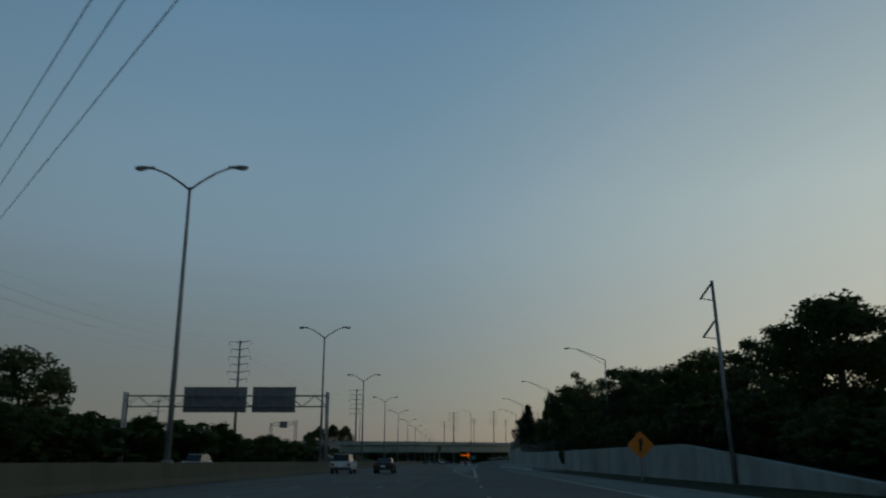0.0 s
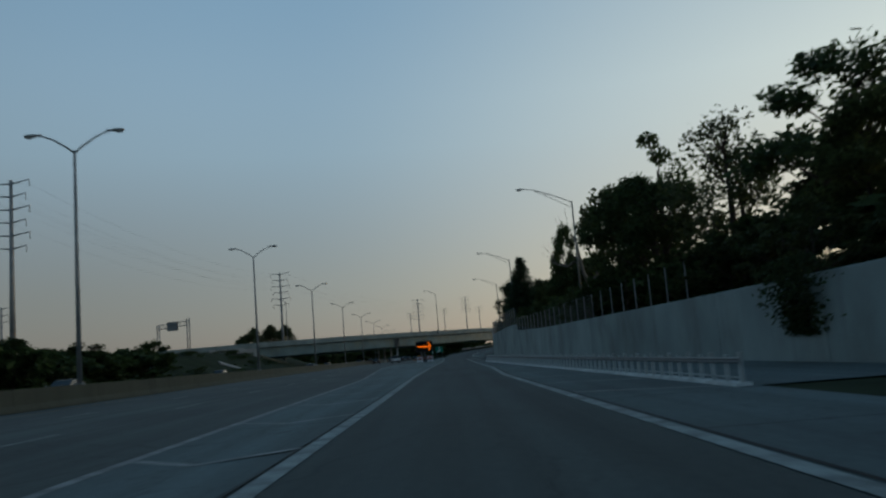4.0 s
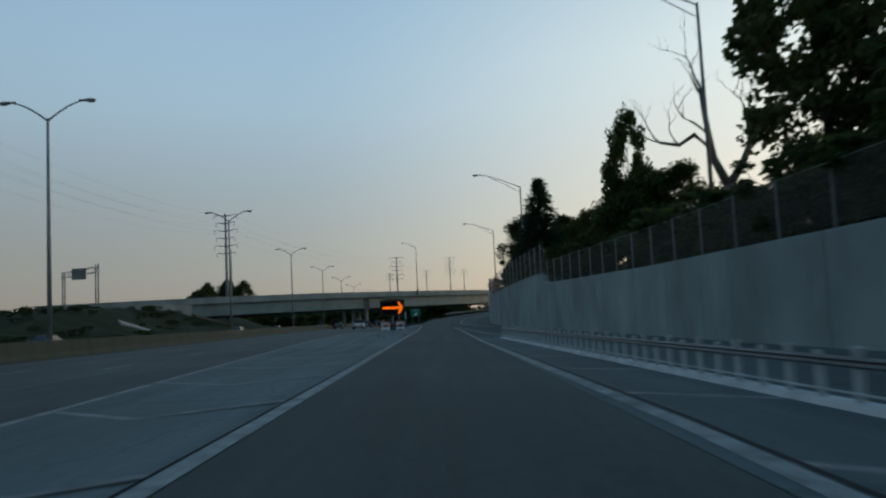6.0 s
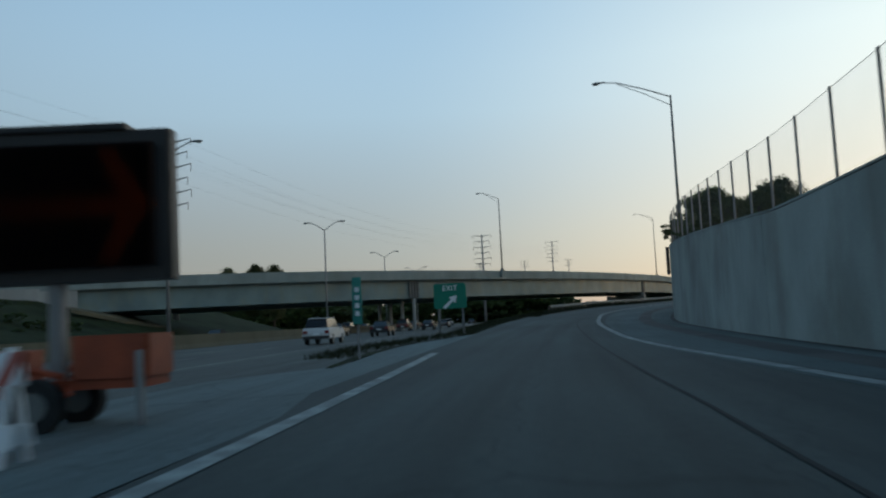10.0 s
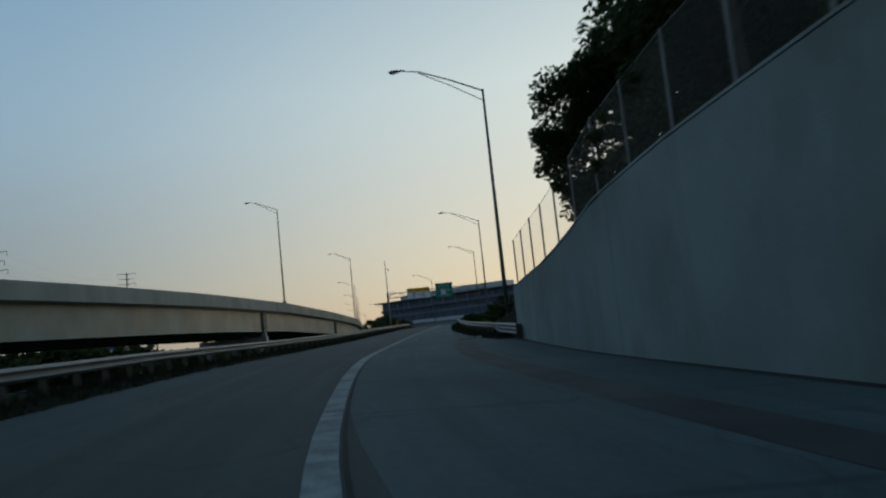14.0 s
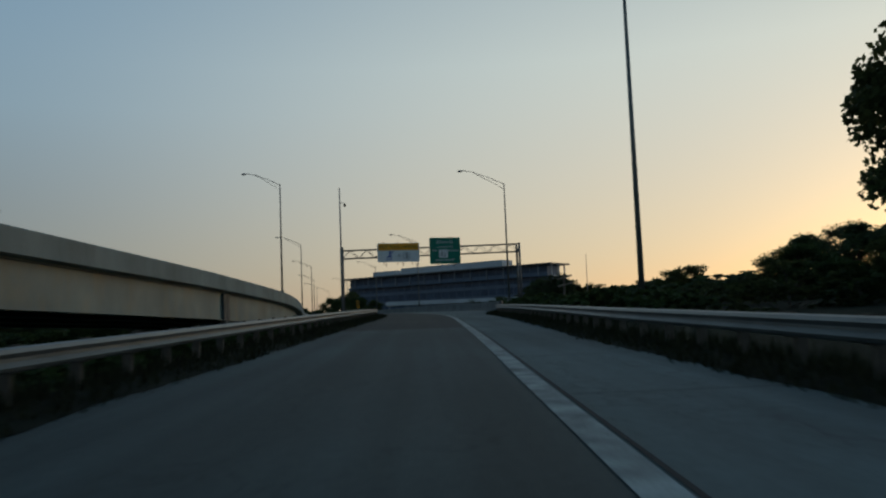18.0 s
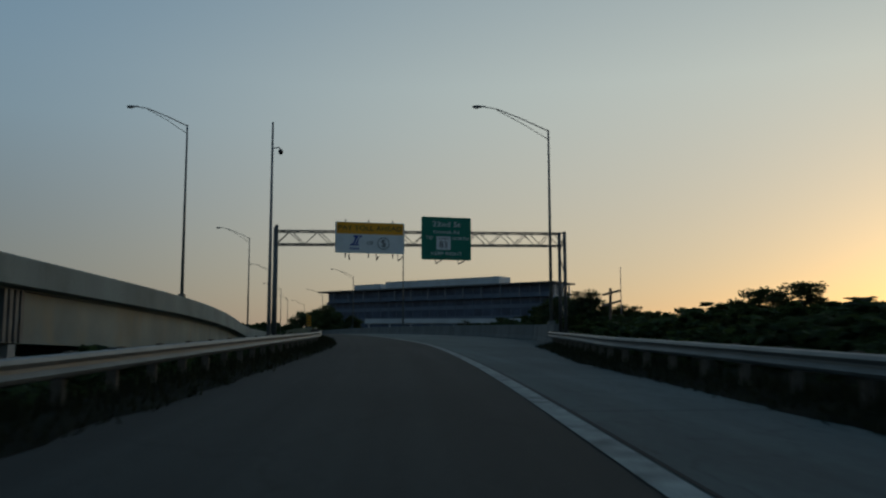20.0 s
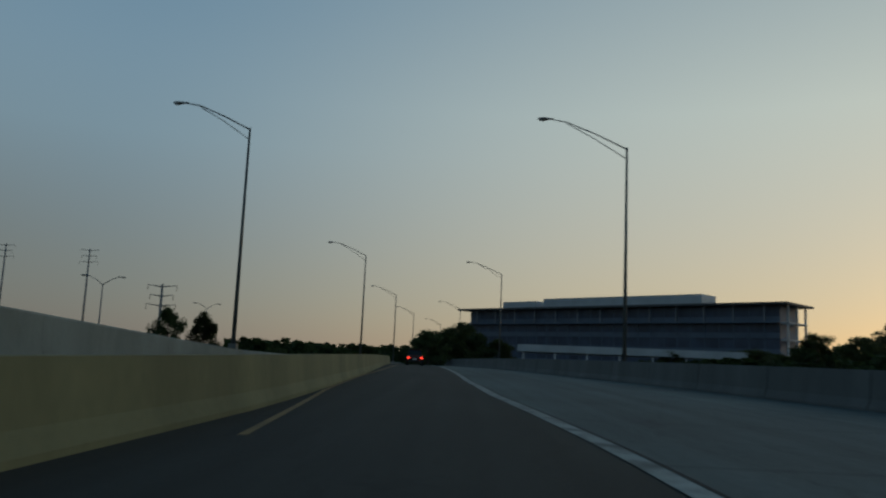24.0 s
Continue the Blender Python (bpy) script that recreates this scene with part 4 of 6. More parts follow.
for o in (-0.85, -3.7, -6.6, -9.4):
    for a, b in zip(span(g0, BL[-3], 24)[:-1], span(g0, BL[-3], 24)[1:]):
        st = [bridge_at(w)[:2] for w in span(a, b, 4)]
        put("girder", Shape().sweep(tilted(GI(o, 2.75)), st), GIRDER, bridge)


def pier(l, ground_z, wide=True):
    p, n, t = bridge_at(l)
    m = Matrix.Translation(p) @ Matrix.Rotation(math.atan2(t.y, t.x), 4, "Z")
    e = empty("bridge_pier", label="grey concrete bridge pier with a wide cap under the girders", category="bridge pier", kind="structure")
    low = ground_z - p.z - 0.4
    if wide:
        put("pier_cap", Shape().prism([(-0.7, 0.4), (0.7, 0.4), (0.7, 9.9), (-0.7, 9.9)], -6.1, -4.95, m), PIER, e)
        for y in (0.85, 3.7, 6.6, 9.4):
            put("bearing_block", Shape().box(-0.35, y - 0.3, -4.947, 0.35, y + 0.3, -4.27 - TILT * (y + 0.3), m), PIER, e)
    for x in (-0.95, -0.42, 0.12, 0.65):
        put("stiffener", Shape().box(x, 0.52, -4.26, x + 0.3, 0.82, -1.62, m), STIFFENER, e)
    r = 0.5 if wide else 0.28
    for y in (1.6, 5.2, 8.7) if wide else (0.85, 3.7, 6.6, 9.4):
        ring = [(r * math.cos(a * math.tau / 14), y + r * math.sin(a * math.tau / 14)) for a in range(14)]
        put("column", Shape().prism(ring, low, -6.1 if wide else -4.27 - TILT * (y + r), m), PIER, e)


near_l = lambda x, y: min(np.linspace(0, BL[-1], 2000), key=lambda w: (hermite(w, BL, BX[:, 0]) - x) ** 2 + (hermite(w, BL, BX[:, 1]) - y) ** 2)
pier(near_l(36, 435.7), 0)
pier(near_l(-8, 356.5), 0, False)
pier(near_l(62, 482), 1.5)
ab = empty("bridge_abutment", label="concrete bridge abutment in the grass bank", category="abutment", kind="structure")
p, n, t = bridge_at(g0)
m = Matrix.Translation(p) @ Matrix.Rotation(math.atan2(t.y, t.x), 4, "Z")
put("seat_wall", Shape().add([m @ Vector((x, y, z)) for x in (-1.4, -0.05) for y in (0.0, 10.2) for z in (-7, -1.52 - TILT * y)],
                            [(0, 1, 3, 2), (4, 6, 7, 5), (0, 4, 5, 1), (2, 3, 7, 6), (0, 2, 6, 4), (1, 5, 7, 3)]), PIER, ab)
put("wing_wall", Shape().prism([(-14, -0.05), (-1.4, -0.05), (-1.4, 0.35), (-14, 0.35)], -4.5, -1.2, m), PIER, ab)



def chute(a, b, width, mat, label):
    """A thin slab of paving laid down the grass bank between two points of the plan."""
    a, b = Vector((*a, 0)), Vector((*b, 0))
    n = (b - a).cross(Vector((0, 0, 1))).normalized() * width / 2
    sh = Shape()
    for i in range(9):
        p = a.lerp(b, i / 8)
        for q, up in ((p - n, -0.3), (p - n, 0.12), (p + n, 0.12), (p + n, -0.3)):
            sh.v.append((q.x, q.y, hill(q.x, q.y) + up))
    sh.f = [(4 * i + k, 4 * i + k + 1, 4 * i + k + 5, 4 * i + k + 4) for i in range(8) for k in range(3)] + [(0, 1, 2, 3), (35, 34, 33, 32)]
    tagged(put("drain_chute", sh, mat), label, "drain chute", kind="structure")


chute((-43.4, 273.6), (-38.4, 277.2), 1.5, PIER, "pale concrete drainage chute down the grass bank")
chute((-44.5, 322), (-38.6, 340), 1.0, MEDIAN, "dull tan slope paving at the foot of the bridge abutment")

# ---- lamps ----
def luminaire(parent, m):
    """Cobra-head lamp: a flattened housing with a drop glass."""
    sh = Shape().ball((0, 0, 0), 0.42, 0.17, 0.1, 12, 8)
    sh.box(0.3, -0.05, -0.03, 0.62, 0.05, 0.06, cut=0.02)
    head = put("lamp_head", sh, GALV_DARK, parent, smooth=True, m=m)
    put("lamp_glass", Shape().ball((-0.1, 0, -0.07), 0.26, 0.13, 0.09, 10, 6), LENS, head, smooth=True)


def double_lamp(height):
    e = empty("street_lamp", label="tall steel street lamp with two arms on the median barrier", category="street lamp", group="median street lamps")
    put("pole", Shape().tube([(0, 0, 1.0), (0, 0, height - 0.25)], [0.15, 0.075], 10), GALV_DARK, e, smooth=True)
    put("base_plate", Shape().box(-0.22, -0.22, 1.0, 0.22, 0.22, 1.12, cut=0.05), GALV_DARK, e)
    for sx in (-1, 1):
        put("arm", Shape().tube([(0, 0, height - 0.4), (sx * 0.5, 0, height + 0.0), (sx * 1.2, 0, height + 0.45), (sx * 1.8, 0, height + 0.7), (sx * 2.2, 0, height + 0.76)],
                                [0.06, 0.055, 0.05, 0.045, 0.04], 8), GALV_DARK, e, smooth=True)
        luminaire(e, Matrix.Translation((sx * 2.45, 0, height + 0.77)) @ Matrix.Rotation(0 if sx < 0 else math.pi, 4, "Z"))
    return e


lampA = double_lamp(14.4)
spots = [(-13.2, 38), (-14.5, 88), (-15.9, 138), (-16.6, 187.3), (-17.2, 237), (-17.5, 288), (-17.5, 338), (-17.5, 388), (-17.5, 438), (-17.5, 500), (-17.5, 560)]
lampA.matrix_basis = Matrix.Translation((*spots[0], 0))
for x, y in spots[1:]:
    copy_thing(lampA, Matrix.Translation((x, y, 0)))


for x, y, top in ((73.6, 629, 16.7), (86, 691, 17.5)):
    copy_thing(lampA, Matrix.Translation((x, y, top - 15.2)))


def arm_lamp(height, label, reach, rise):
    """A single-arm lamp whose arm reaches along -x, with a lower brace."""
    e = empty("street_lamp", label=label, category="street lamp", group="ramp street lamps")
    put("pole", Shape().tube([(0, 0, 0), (0, 0, height)], [0.14, 0.07], 10), GALV, e, smooth=True)
    put("base_plate", Shape().box(-0.25, -0.25, -0.3, 0.25, 0.25, 0.06, cut=0.05), GALV, e)
    put("arm", Shape().tube([(0, 0, height - 0.1), (-reach * 0.4, 0, height + rise * 0.47), (-reach * 0.8, 0, height + rise * 0.92), (-reach, 0, height + rise)], [0.05, 0.045, 0.04, 0.035], 8), GALV, e, smooth=True)
    put("brace", Shape().tube([(0, 0, height - 0.75), (-reach * 0.4, 0, height + rise * 0.25), (-reach * 0.8, 0, height + rise * 0.87)], 0.028, 6), GALV, e, smooth=True)
    luminaire(e, Matrix.Translation((-reach - 0.5, 0, height + rise + 0.02)))
    return e


def facing(x, y, z, turn):
    return Matrix.Translation((x, y, z)) @ Matrix.Rotation(radians(turn), 4, "Z")


arm = arm_lamp(14.5, "tall galvanised street lamp with one long arm beside the ramp", 4.9, 1.65)
arm.matrix_basis = facing(21.1, 118.3, 0.8, -2)
for x, y, top, turn in ((19.3, 177.8, 16.1, -2), (18.3, 238.9, 17.0, -4), (20.0, 292.3, 17.2, -14), (40.6, 363, 17.6, -22), (70, 426.9, 19.1, -23),
                        (96.9, 487.3, 21.2, -20), (114, 557.2, 21.1, -14), (132.2, 634.4, 21.6, -12), (149, 716, 21.5, -12), (166, 800, 21.5, -12)):
    copy_thing(arm, facing(x, y, top - 14.5, turn))
for x, y, top, turn in ((-40.9, 345, 21.0, -60), (5.5, 372.0, 21.9, -38), (43.9, 444.6, 25.0, -26), (73.1, 506.2, 23.5, -22), (90.5, 562.9, 21.2, -17),
                        (107.1, 616.2, 20.6, -16), (122, 668, 20, -14), (138, 722, 20, -13)):
    ptop = bridge_at(near_l(x, y))[0].z
    barm = arm_lamp(top - ptop - 0.3, "galvanised street lamp with one arm mounted on the bridge parapet", 4.2, 1.5)
    put("pilaster", Shape().box(-0.3, -0.45, -1.35, 0.3, 0.45, -0.303, cut=0.05), DECK, barm)
    barm.matrix_basis = facing(x, y, ptop + 0.3, turn)
mast = empty("camera_mast", facing(77.2, 492.8, 4.4, 0), label="slender steel camera mast with a dome camera", category="mast")
put("pole", Shape().tube([(0, 0, -1.5), (0, 0, 16.5)], [0.16, 0.07], 10), GALV_DARK, mast, smooth=True)
put("camera_arm", Shape().tube([(0, 0, 14.6), (0.45, 0, 14.7), (0.6, 0, 14.6)], 0.04, 6), GALV_DARK, mast)
put("dome_camera", Shape().ball((0.6, 0, 14.4), 0.17, 0.17, 0.22), BLACK, mast, smooth=True)


# ---- sign gantries ----
def truss(parent, a, b, depth, width, mat, panels):
    """A box truss between two points, lattice on all four faces, each bar a part."""
    a, b = Vector(a), Vector(b)
    d = (b - a).normalized()
    n = d.cross(Vector((0, 0, 1))).normalized() * width / 2
    up = Vector((0, 0, depth))
    for o in (n, -n, n + up, up - n):
        put("chord", Shape().tube([a + o, b + o], 0.055, 6), mat, parent)
    step = (b - a) / panels
    for i in range(panels):
        p, q = a + step * i, a + step * (i + 1)
        for o in (n, -n):
            put("lattice_bar", Shape().tube([p + o + (up if i % 2 else 0 * up), q + o + (0 * up if i % 2 else up)], 0.03, 5), mat, parent)
        put("lattice_bar", Shape().tube([p + n * (1 if i % 2 else -1), q - n * (1 if i % 2 else -1)], 0.022, 4), mat, parent)
        put("lattice_bar", Shape().tube([p + up + n * (1 if i % 2 else -1), q + up - n * (1 if i % 2 else -1)], 0.022, 4), mat, parent)


def tower(parent, x, y, z0, z1, turn, mat, gap=1.1):
    """Two legs with cross bracing."""
    m = facing(x, y, 0, turn)
    for oy in (-gap / 2, gap / 2):
        put("leg", Shape().tube([m @ Vector((0, oy, z0)), m @ Vector((0, oy, z1))], 0.14, 10), mat, parent, smooth=True)
    n = 5
    for i in range(n):
        u, v = z0 + (z1 - z0) * i / n, z0 + (z1 - z0) * (i + 1) / n
        put("brace", Shape().tube([m @ Vector((0, -gap / 2 if i % 2 else gap / 2, u)), m @ Vector((0, gap / 2 if i % 2 else -gap / 2, v))], 0.045, 5), mat, parent)


def panel(parent, m, w, h, mat, name="sign_panel"):
    """A sign sheet in the local xz plane facing -y, with rounded corners and stiffening ribs behind."""
    r, ring = 0.12, []
    for cx, cz, a0 in ((w / 2 - r, h / 2 - r, 0), (-w / 2 + r, h / 2 - r, 90), (-w / 2 + r, -h / 2 + r, 180), (w / 2 - r, -h / 2 + r, 270)):
        ring += [(cx + r * math.cos(radians(a0 + k * 30)), cz + r * math.sin(radians(a0 + k * 30))) for k in range(4)]
    m2 = m @ Matrix.Rotation(radians(90), 4, "X")
    return put(name, Shape().prism(ring, 0.0, 0.05, m2), mat, parent)


def on_sign(m, x, z, out=0.056):
    """The pose of lettering on a sign face that looks along -y."""
    return m @ Matrix.Translation((x, -out, z)) @ Matrix.Rotation(radians(90), 4, "X")


gantry = empty("sign_gantry", label="dark steel lattice sign gantry over the ramp", category="sign gantry")
gl, gr = Vector((78.6, 497.0, 0)), Vector((101.6, 492.8, 0))
gturn = math.degrees(math.atan2(gr.y - gl.y, gr.x - gl.x))
tower(gantry, gl.x, gl.y, 3.2, 14.0, gturn, GANTRY, 1.5)
tower(gantry, gr.x, gr.y, 5.0, 14.25, gturn, GANTRY)
truss(gantry, (gl.x, gl.y, 12.6), (gr.x, gr.y, 13.12), 1.02, 1.1, GANTRY, 22)
gdir = (gr - gl).normalized()


def gantry_pose(along, z):
    p = gl + gdir * along
    return facing(p.x, p.y, z, gturn) @ Matrix.Translation((0, -0.75, 0))


pay = empty("overhead_sign", label="white and yellow overhead toll sign with black lettering", category="road sign", group="overhead signs")
m = gantry_pose(7.1, 13.22)
panel(pay, m, 5.4, 2.4, SIGN_WHITE)
m2 = m @ Matrix.Rotation(radians(90), 4, "X")
put("yellow_band", Shape().prism([(-2.6, 0.28), (2.6, 0.28), (2.6, 1.08), (2.52, 1.16), (-2.52, 1.16), (-2.6, 1.08)], 0.051, 0.058, m2), SIGN_YELLOW, pay)
words("PAY TOLL AHEAD", 0.52, BLACK, pay, on_sign(m, 0, 0.72, 0.062) @ Matrix.Scale(1.2, 4, (1, 0, 0)))
put("logo", Shape().prism([(-1.58, -0.62), (-0.86, -0.62), (-0.9, -0.5), (-0.98, -0.46), (-0.83, 0.0), (-0.62, 0.06), (-0.6, 0.16), (-1.3, 0.16), (-1.32, 0.06),
                          (-1.17, 0.02), (-1.24, -0.3), (-1.42, -0.5), (-1.58, -0.54)], 0.051, 0.058, m2), SIGN_BLUE, pay)
put("logo_stripe", Shape().prism([(-1.2, -0.55), (-1.14, -0.55), (-1.0, -0.2), (-0.8, 0.1), (-0.9, 0.1), (-1.08, -0.2)], 0.0585, 0.061, m2), SIGN_WHITE, pay)
for k in range(5):
    x = -1.6 + k * 0.15
    put("logo_bar", Shape().prism([(x, -0.94), (x + 0.1, -0.94), (x + 0.14, -0.78), (x + 0.04, -0.78)], 0.051, 0.058, m2), SIGN_BLUE, pay)
words("OR", 0.36, BLACK, pay, on_sign(m, 0, -0.42))
words("$", 0.8, BLACK, pay, on_sign(m, 1.05, -0.42))
ringm = Shape()
ringm.add([m2 @ Vector((1.05 + r * math.cos(k * math.tau / 24), -0.42 + r * math.sin(k * math.tau / 24), z)) for k in range(24) for r, z in ((0.47, 0.051), (0.47, 0.057), (0.42, 0.057), (0.42, 0.051))],
          [(4 * k + j, 4 * ((k + 1) % 24) + j, 4 * ((k + 1) % 24) + (j + 1) % 4, 4 * k + (j + 1) % 4) for k in range(24) for j in range(4)])
put("coin_ring", ringm, BLACK, pay)
for x in (-1.9, -0.1, 1.8):
    put("mounting_bar", Shape().box(x - 0.04, 0.06, -1.55, x + 0.04, 0.14, 1.4, m), GANTRY, pay)
for x, side in ((-1.6, -0.1), (0.5, 0.1), (2.2, 0.28)):
    hang_bar = put("sign_lamp_arm", Shape().tube([m @ Vector((x, 0.1, -1.15)), m @ Vector((x, -0.1, -1.72))], 0.03, 5), GANTRY, pay)
    put("sign_lamp", Shape().tube([m @ Vector((x, -0.1, -1.74)), m @ Vector((x + side, -0.45, -1.45))], 0.045, 6), GANTRY, hang_bar)
ex = empty("overhead_sign", label="green overhead exit sign with white lettering", category="road sign", group="overhead signs")
m = gantry_pose(13.2, 13.35)
panel(ex, m, 4.05, 3.4, SIGN_GREEN)
words("22nd St", 0.56, SIGN_WHITE, ex, on_sign(m, 0, 1.12) @ Matrix.Scale(1.35, 4, (1, 0, 0)))
words("Cermak Rd", 0.36, SIGN_WHITE, ex, on_sign(m, 0, 0.5) @ Matrix.Scale(1.3, 4, (1, 0, 0)))
words("TO", 0.36, SIGN_WHITE, ex, on_sign(m, -1.4, 0.02) @ Matrix.Scale(1.2, 4, (1, 0, 0)))
words("NORTH", 0.36, SIGN_WHITE, ex, on_sign(m, 1.12, 0.0) @ Matrix.Scale(1.1, 4, (1, 0, 0)))
m2 = m @ Matrix.Rotation(radians(90), 4, "X")
put("route_shield", Shape().prism([(-0.78, -0.9), (0.3, -0.9), (0.34, -0.86), (0.34, 0.12), (0.3, 0.16), (-0.78, 0.16), (-0.82, 0.12), (-0.82, -0.86)], 0.051, 0.056, m2), SIGN_WHITE, ex)
words("ILLINOIS", 0.19, BLACK, ex, on_sign(m, -0.24, -0.02, 0.0575) @ Matrix.Scale(1.15, 4, (1, 0, 0)))
words("83", 0.72, BLACK, ex, on_sign(m, -0.24, -0.5, 0.064))
words("KEEP RIGHT", 0.38, SIGN_WHITE, ex, on_sign(m, 0, -1.22) @ Matrix.Scale(1.25, 4, (1, 0, 0)))
for x in (-0.9, 0.95):
    hang_bar = put("sign_lamp_arm", Shape().tube([m @ Vector((x, 0.1, -1.6)), m @ Vector((x, -0.1, -2.0))], 0.03, 5), GANTRY, ex)
    put("sign_lamp", Shape().tube([m @ Vector((x, -0.1, -2.02)), m @ Vector((x + 0.42, -0.5, -1.76))], 0.045, 6), GANTRY, hang_bar)

# gantry across the far carriageway, seen from behind
far = empty("sign_gantry", label="steel truss gantry across the opposite carriageway", category="sign gantry")
tower(far, -14.7, 92.8, 1.0, 8.6, 0, GALV_DARK, 0.9)
tower(far, -37.5, 92.8, -0.3, 8.6, 0, GALV_DARK, 0.9)
truss(far, (-37.5, 92.8, 7.0), (-14.7, 92.8, 7.0), 1.2, 0.9, GALV_DARK, 16)
for cx, w in ((-27.6, 7.2), (-20.9, 4.9)):
    sg = empty("overhead_sign", label="back of a large overhead road sign, bare grey sheet with ribs", category="road sign", group="signs seen from behind")
    put("sign_panel", Shape().box(cx - w / 2, 93.5, 6.4, cx + w / 2, 93.56, 9.25), SIGN_BACK, sg)
    for z in (6.7, 7.3, 7.9, 8.5, 9.0):
        put("stiffening_rib", Shape().box(cx - w / 2 + 0.1, 93.42, z, cx + w / 2 - 0.1, 93.497, z + 0.08), SIGN_BACK, sg)
    for k in range(3):
        x = cx - w / 2 + w * (k + 0.5) / 3
        put("hanger", Shape().box(x - 0.05, 93.31, 6.5, x + 0.05, 93.417, 9.1), GALV_DARK, sg)
# small gantry on the bank by the bridge
hg = empty("sign_gantry", label="twin lattice towers of a sign gantry on the grass bank", category="sign gantry")
tower(hg, -60.4, 309, 5.0, 15.9, 40, GALV_DARK, 1.6)
tower(hg, -72.4, 321.5, 5.0, 15.4, 40, GALV_DARK, 1.6)
truss(hg, (-60.4, 309, 14.2), (-72.4, 321.5, 14.2), 1.1, 1.2, GALV_DARK, 8)
sg = empty("overhead_sign", facing(-66.2, 314.4, 14.4, 0), label="dark grey back of a sign on the far gantry", category="road sign")
panel(sg, Matrix.Identity(4), 3.0, 2.4, SIGN_BACK)
put("hanger", Shape().box(-0.1, 0.003, -0.8, 0.1, 0.75, 0.8), GALV_DARK, sg)

# roadside signs
es = empty("exit_sign", facing(4.6, 268, -0.1, -3), label="green exit sign with an arrow on two posts", category="road sign")
m = Matrix.Translation((0, 0, 2.35))
panel(es, m, 1.5, 1.15, SIGN_GREEN)
words("EXIT", 0.34, SIGN_WHITE, es, on_sign(m, 0, 0.35))
m2 = m @ Matrix.Rotation(radians(90), 4, "X")
put("arrow", Shape().prism([(-0.35, -0.5), (-0.22, -0.58), (0.12, -0.24), (0.24, -0.34), (0.3, 0.02), (-0.06, -0.06), (0.04, -0.15)], 0.051, 0.057, m2), SIGN_WHITE, es)
for x in (-0.55, 0.55):
    put("post", Shape().box(x - 0.05, 0.003, -0.5, x + 0.05, 0.1, 3.0), GALV, es)
tc = empty("marker_sign", facing(3.2, 253.1, 0.1, 4), label="tall narrow teal marker sign with white marks on a thin post", category="road sign")
put("sign_panel", Shape().box(-0.13, -0.02, 1.05, 0.13, 0.02, 2.35, cut=0.006), TEAL, tc)
put("post", Shape().box(-0.025, 0.023, -0.5, 0.025, 0.07, 2.3), GALV_DARK, tc)
for z in (1.28, 1.5, 1.72, 1.94):
    put("mark", Shape().box(-0.06, -0.028, z, 0.06, -0.0205, z + 0.13), SIGN_WHITE, tc)
wsn = empty("warning_sign", facing(11.5, 53.4, -0.03, 0), label="orange diamond road-work sign with a black symbol", category="road sign")
m = Matrix.Translation((0, 0, 2.15)) @ Matrix.Rotation(radians(45), 4, "Y")
panel(wsn, m, 1.22, 1.22, SIGN_ORANGE)
m2 = Matrix.Translation((0, 0, 2.15)) @ Matrix.Rotation(radians(90), 4, "X")
put("symbol", Shape().prism([(-0.1, -0.42), (0.04, -0.42), (0.06, -0.05), (0.16, 0.05), (0.1, 0.2), (0.16, 0.26), (0.03, 0.45), (-0.16, 0.26), (-0.08, 0.2), (-0.1, 0.0)], 0.051, 0.058, m2), BLACK, wsn)
put("post", Shape().box(-0.04, 0.003, -0.4, 0.04, 0.08, 2.3), GALV_DARK, wsn)
hz = empty("hazard_marker", facing(at(526.5, -4.6)[0].x, at(526.5, -4.6)[0].y, at(526.5)[0].z, -17), label="yellow and black striped hazard marker at the parapet's end", category="road sign")
put("marker_panel", Shape().box(-0.22, -0.02, 1.05, 0.22, 0.02, 2.15, cut=0.01), SIGN_YELLOW, hz)
for k in range(4):
    z = 1.1 + k * 0.26
    put("stripe", Shape().add([(-0.21, -0.024, z), (0.21, -0.024, z + 0.16), (0.21, -0.024, z + 0.28), (-0.21, -0.024, z + 0.12)], [(0, 1, 2, 3)]), BLACK, hz)
put("post", Shape().box(-0.03, 0.022, -0.4, 0.03, 0.08, 2.1), GALV_DARK, hz)

# ---- message board in the gore ----
bd = empty("message_board_trailer", facing(1.8, 240.6, 0, 6), label="black message board with lit orange arrow on orange trailer", category="message board")
put("board", Shape().box(-1.5, -0.16, 1.82, 1.5, 0.16, 3.75, cut=0.04), BLACK, bd)
put("hood", Shape().prism([(-0.95, -0.22), (0.95, -0.22), (0.95, 0.2), (-0.95, 0.2)], 3.753, 3.83), BLACK, bd)
put("face_frame", Shape().add([(-1.44, -0.164, 1.88), (1.44, -0.164, 1.88), (1.44, -0.164, 3.69), (-1.44, -0.164, 3.69)], [(0, 1, 2, 3)]), BLACK, bd)
fm = Matrix.Translation((0, 0, -0.2)) @ Matrix.Rotation(radians(90), 4, "X")
put("arrow_shaft", Shape().prism([(-1.25, 2.83), (0.74, 2.83), (0.74, 3.11), (-1.25, 3.11)], 0.166, 0.178, fm), LED, bd, "lit orange shaft of the arrow")
put("arrow_head", Shape().prism([(0.62, 2.24), (0.86, 2.24), (1.3, 2.97), (0.86, 3.7), (0.62, 3.7), (0.9, 3.11), (0.745, 3.11), (0.745, 2.83), (0.9, 2.83)], 0.166, 0.178, fm), LED, bd, "lit orange head of the arrow")
fin = Shape().box(-0.002, -0.34, 2.0, 0.002, -0.185, 3.56).data("louver", FLOCK)
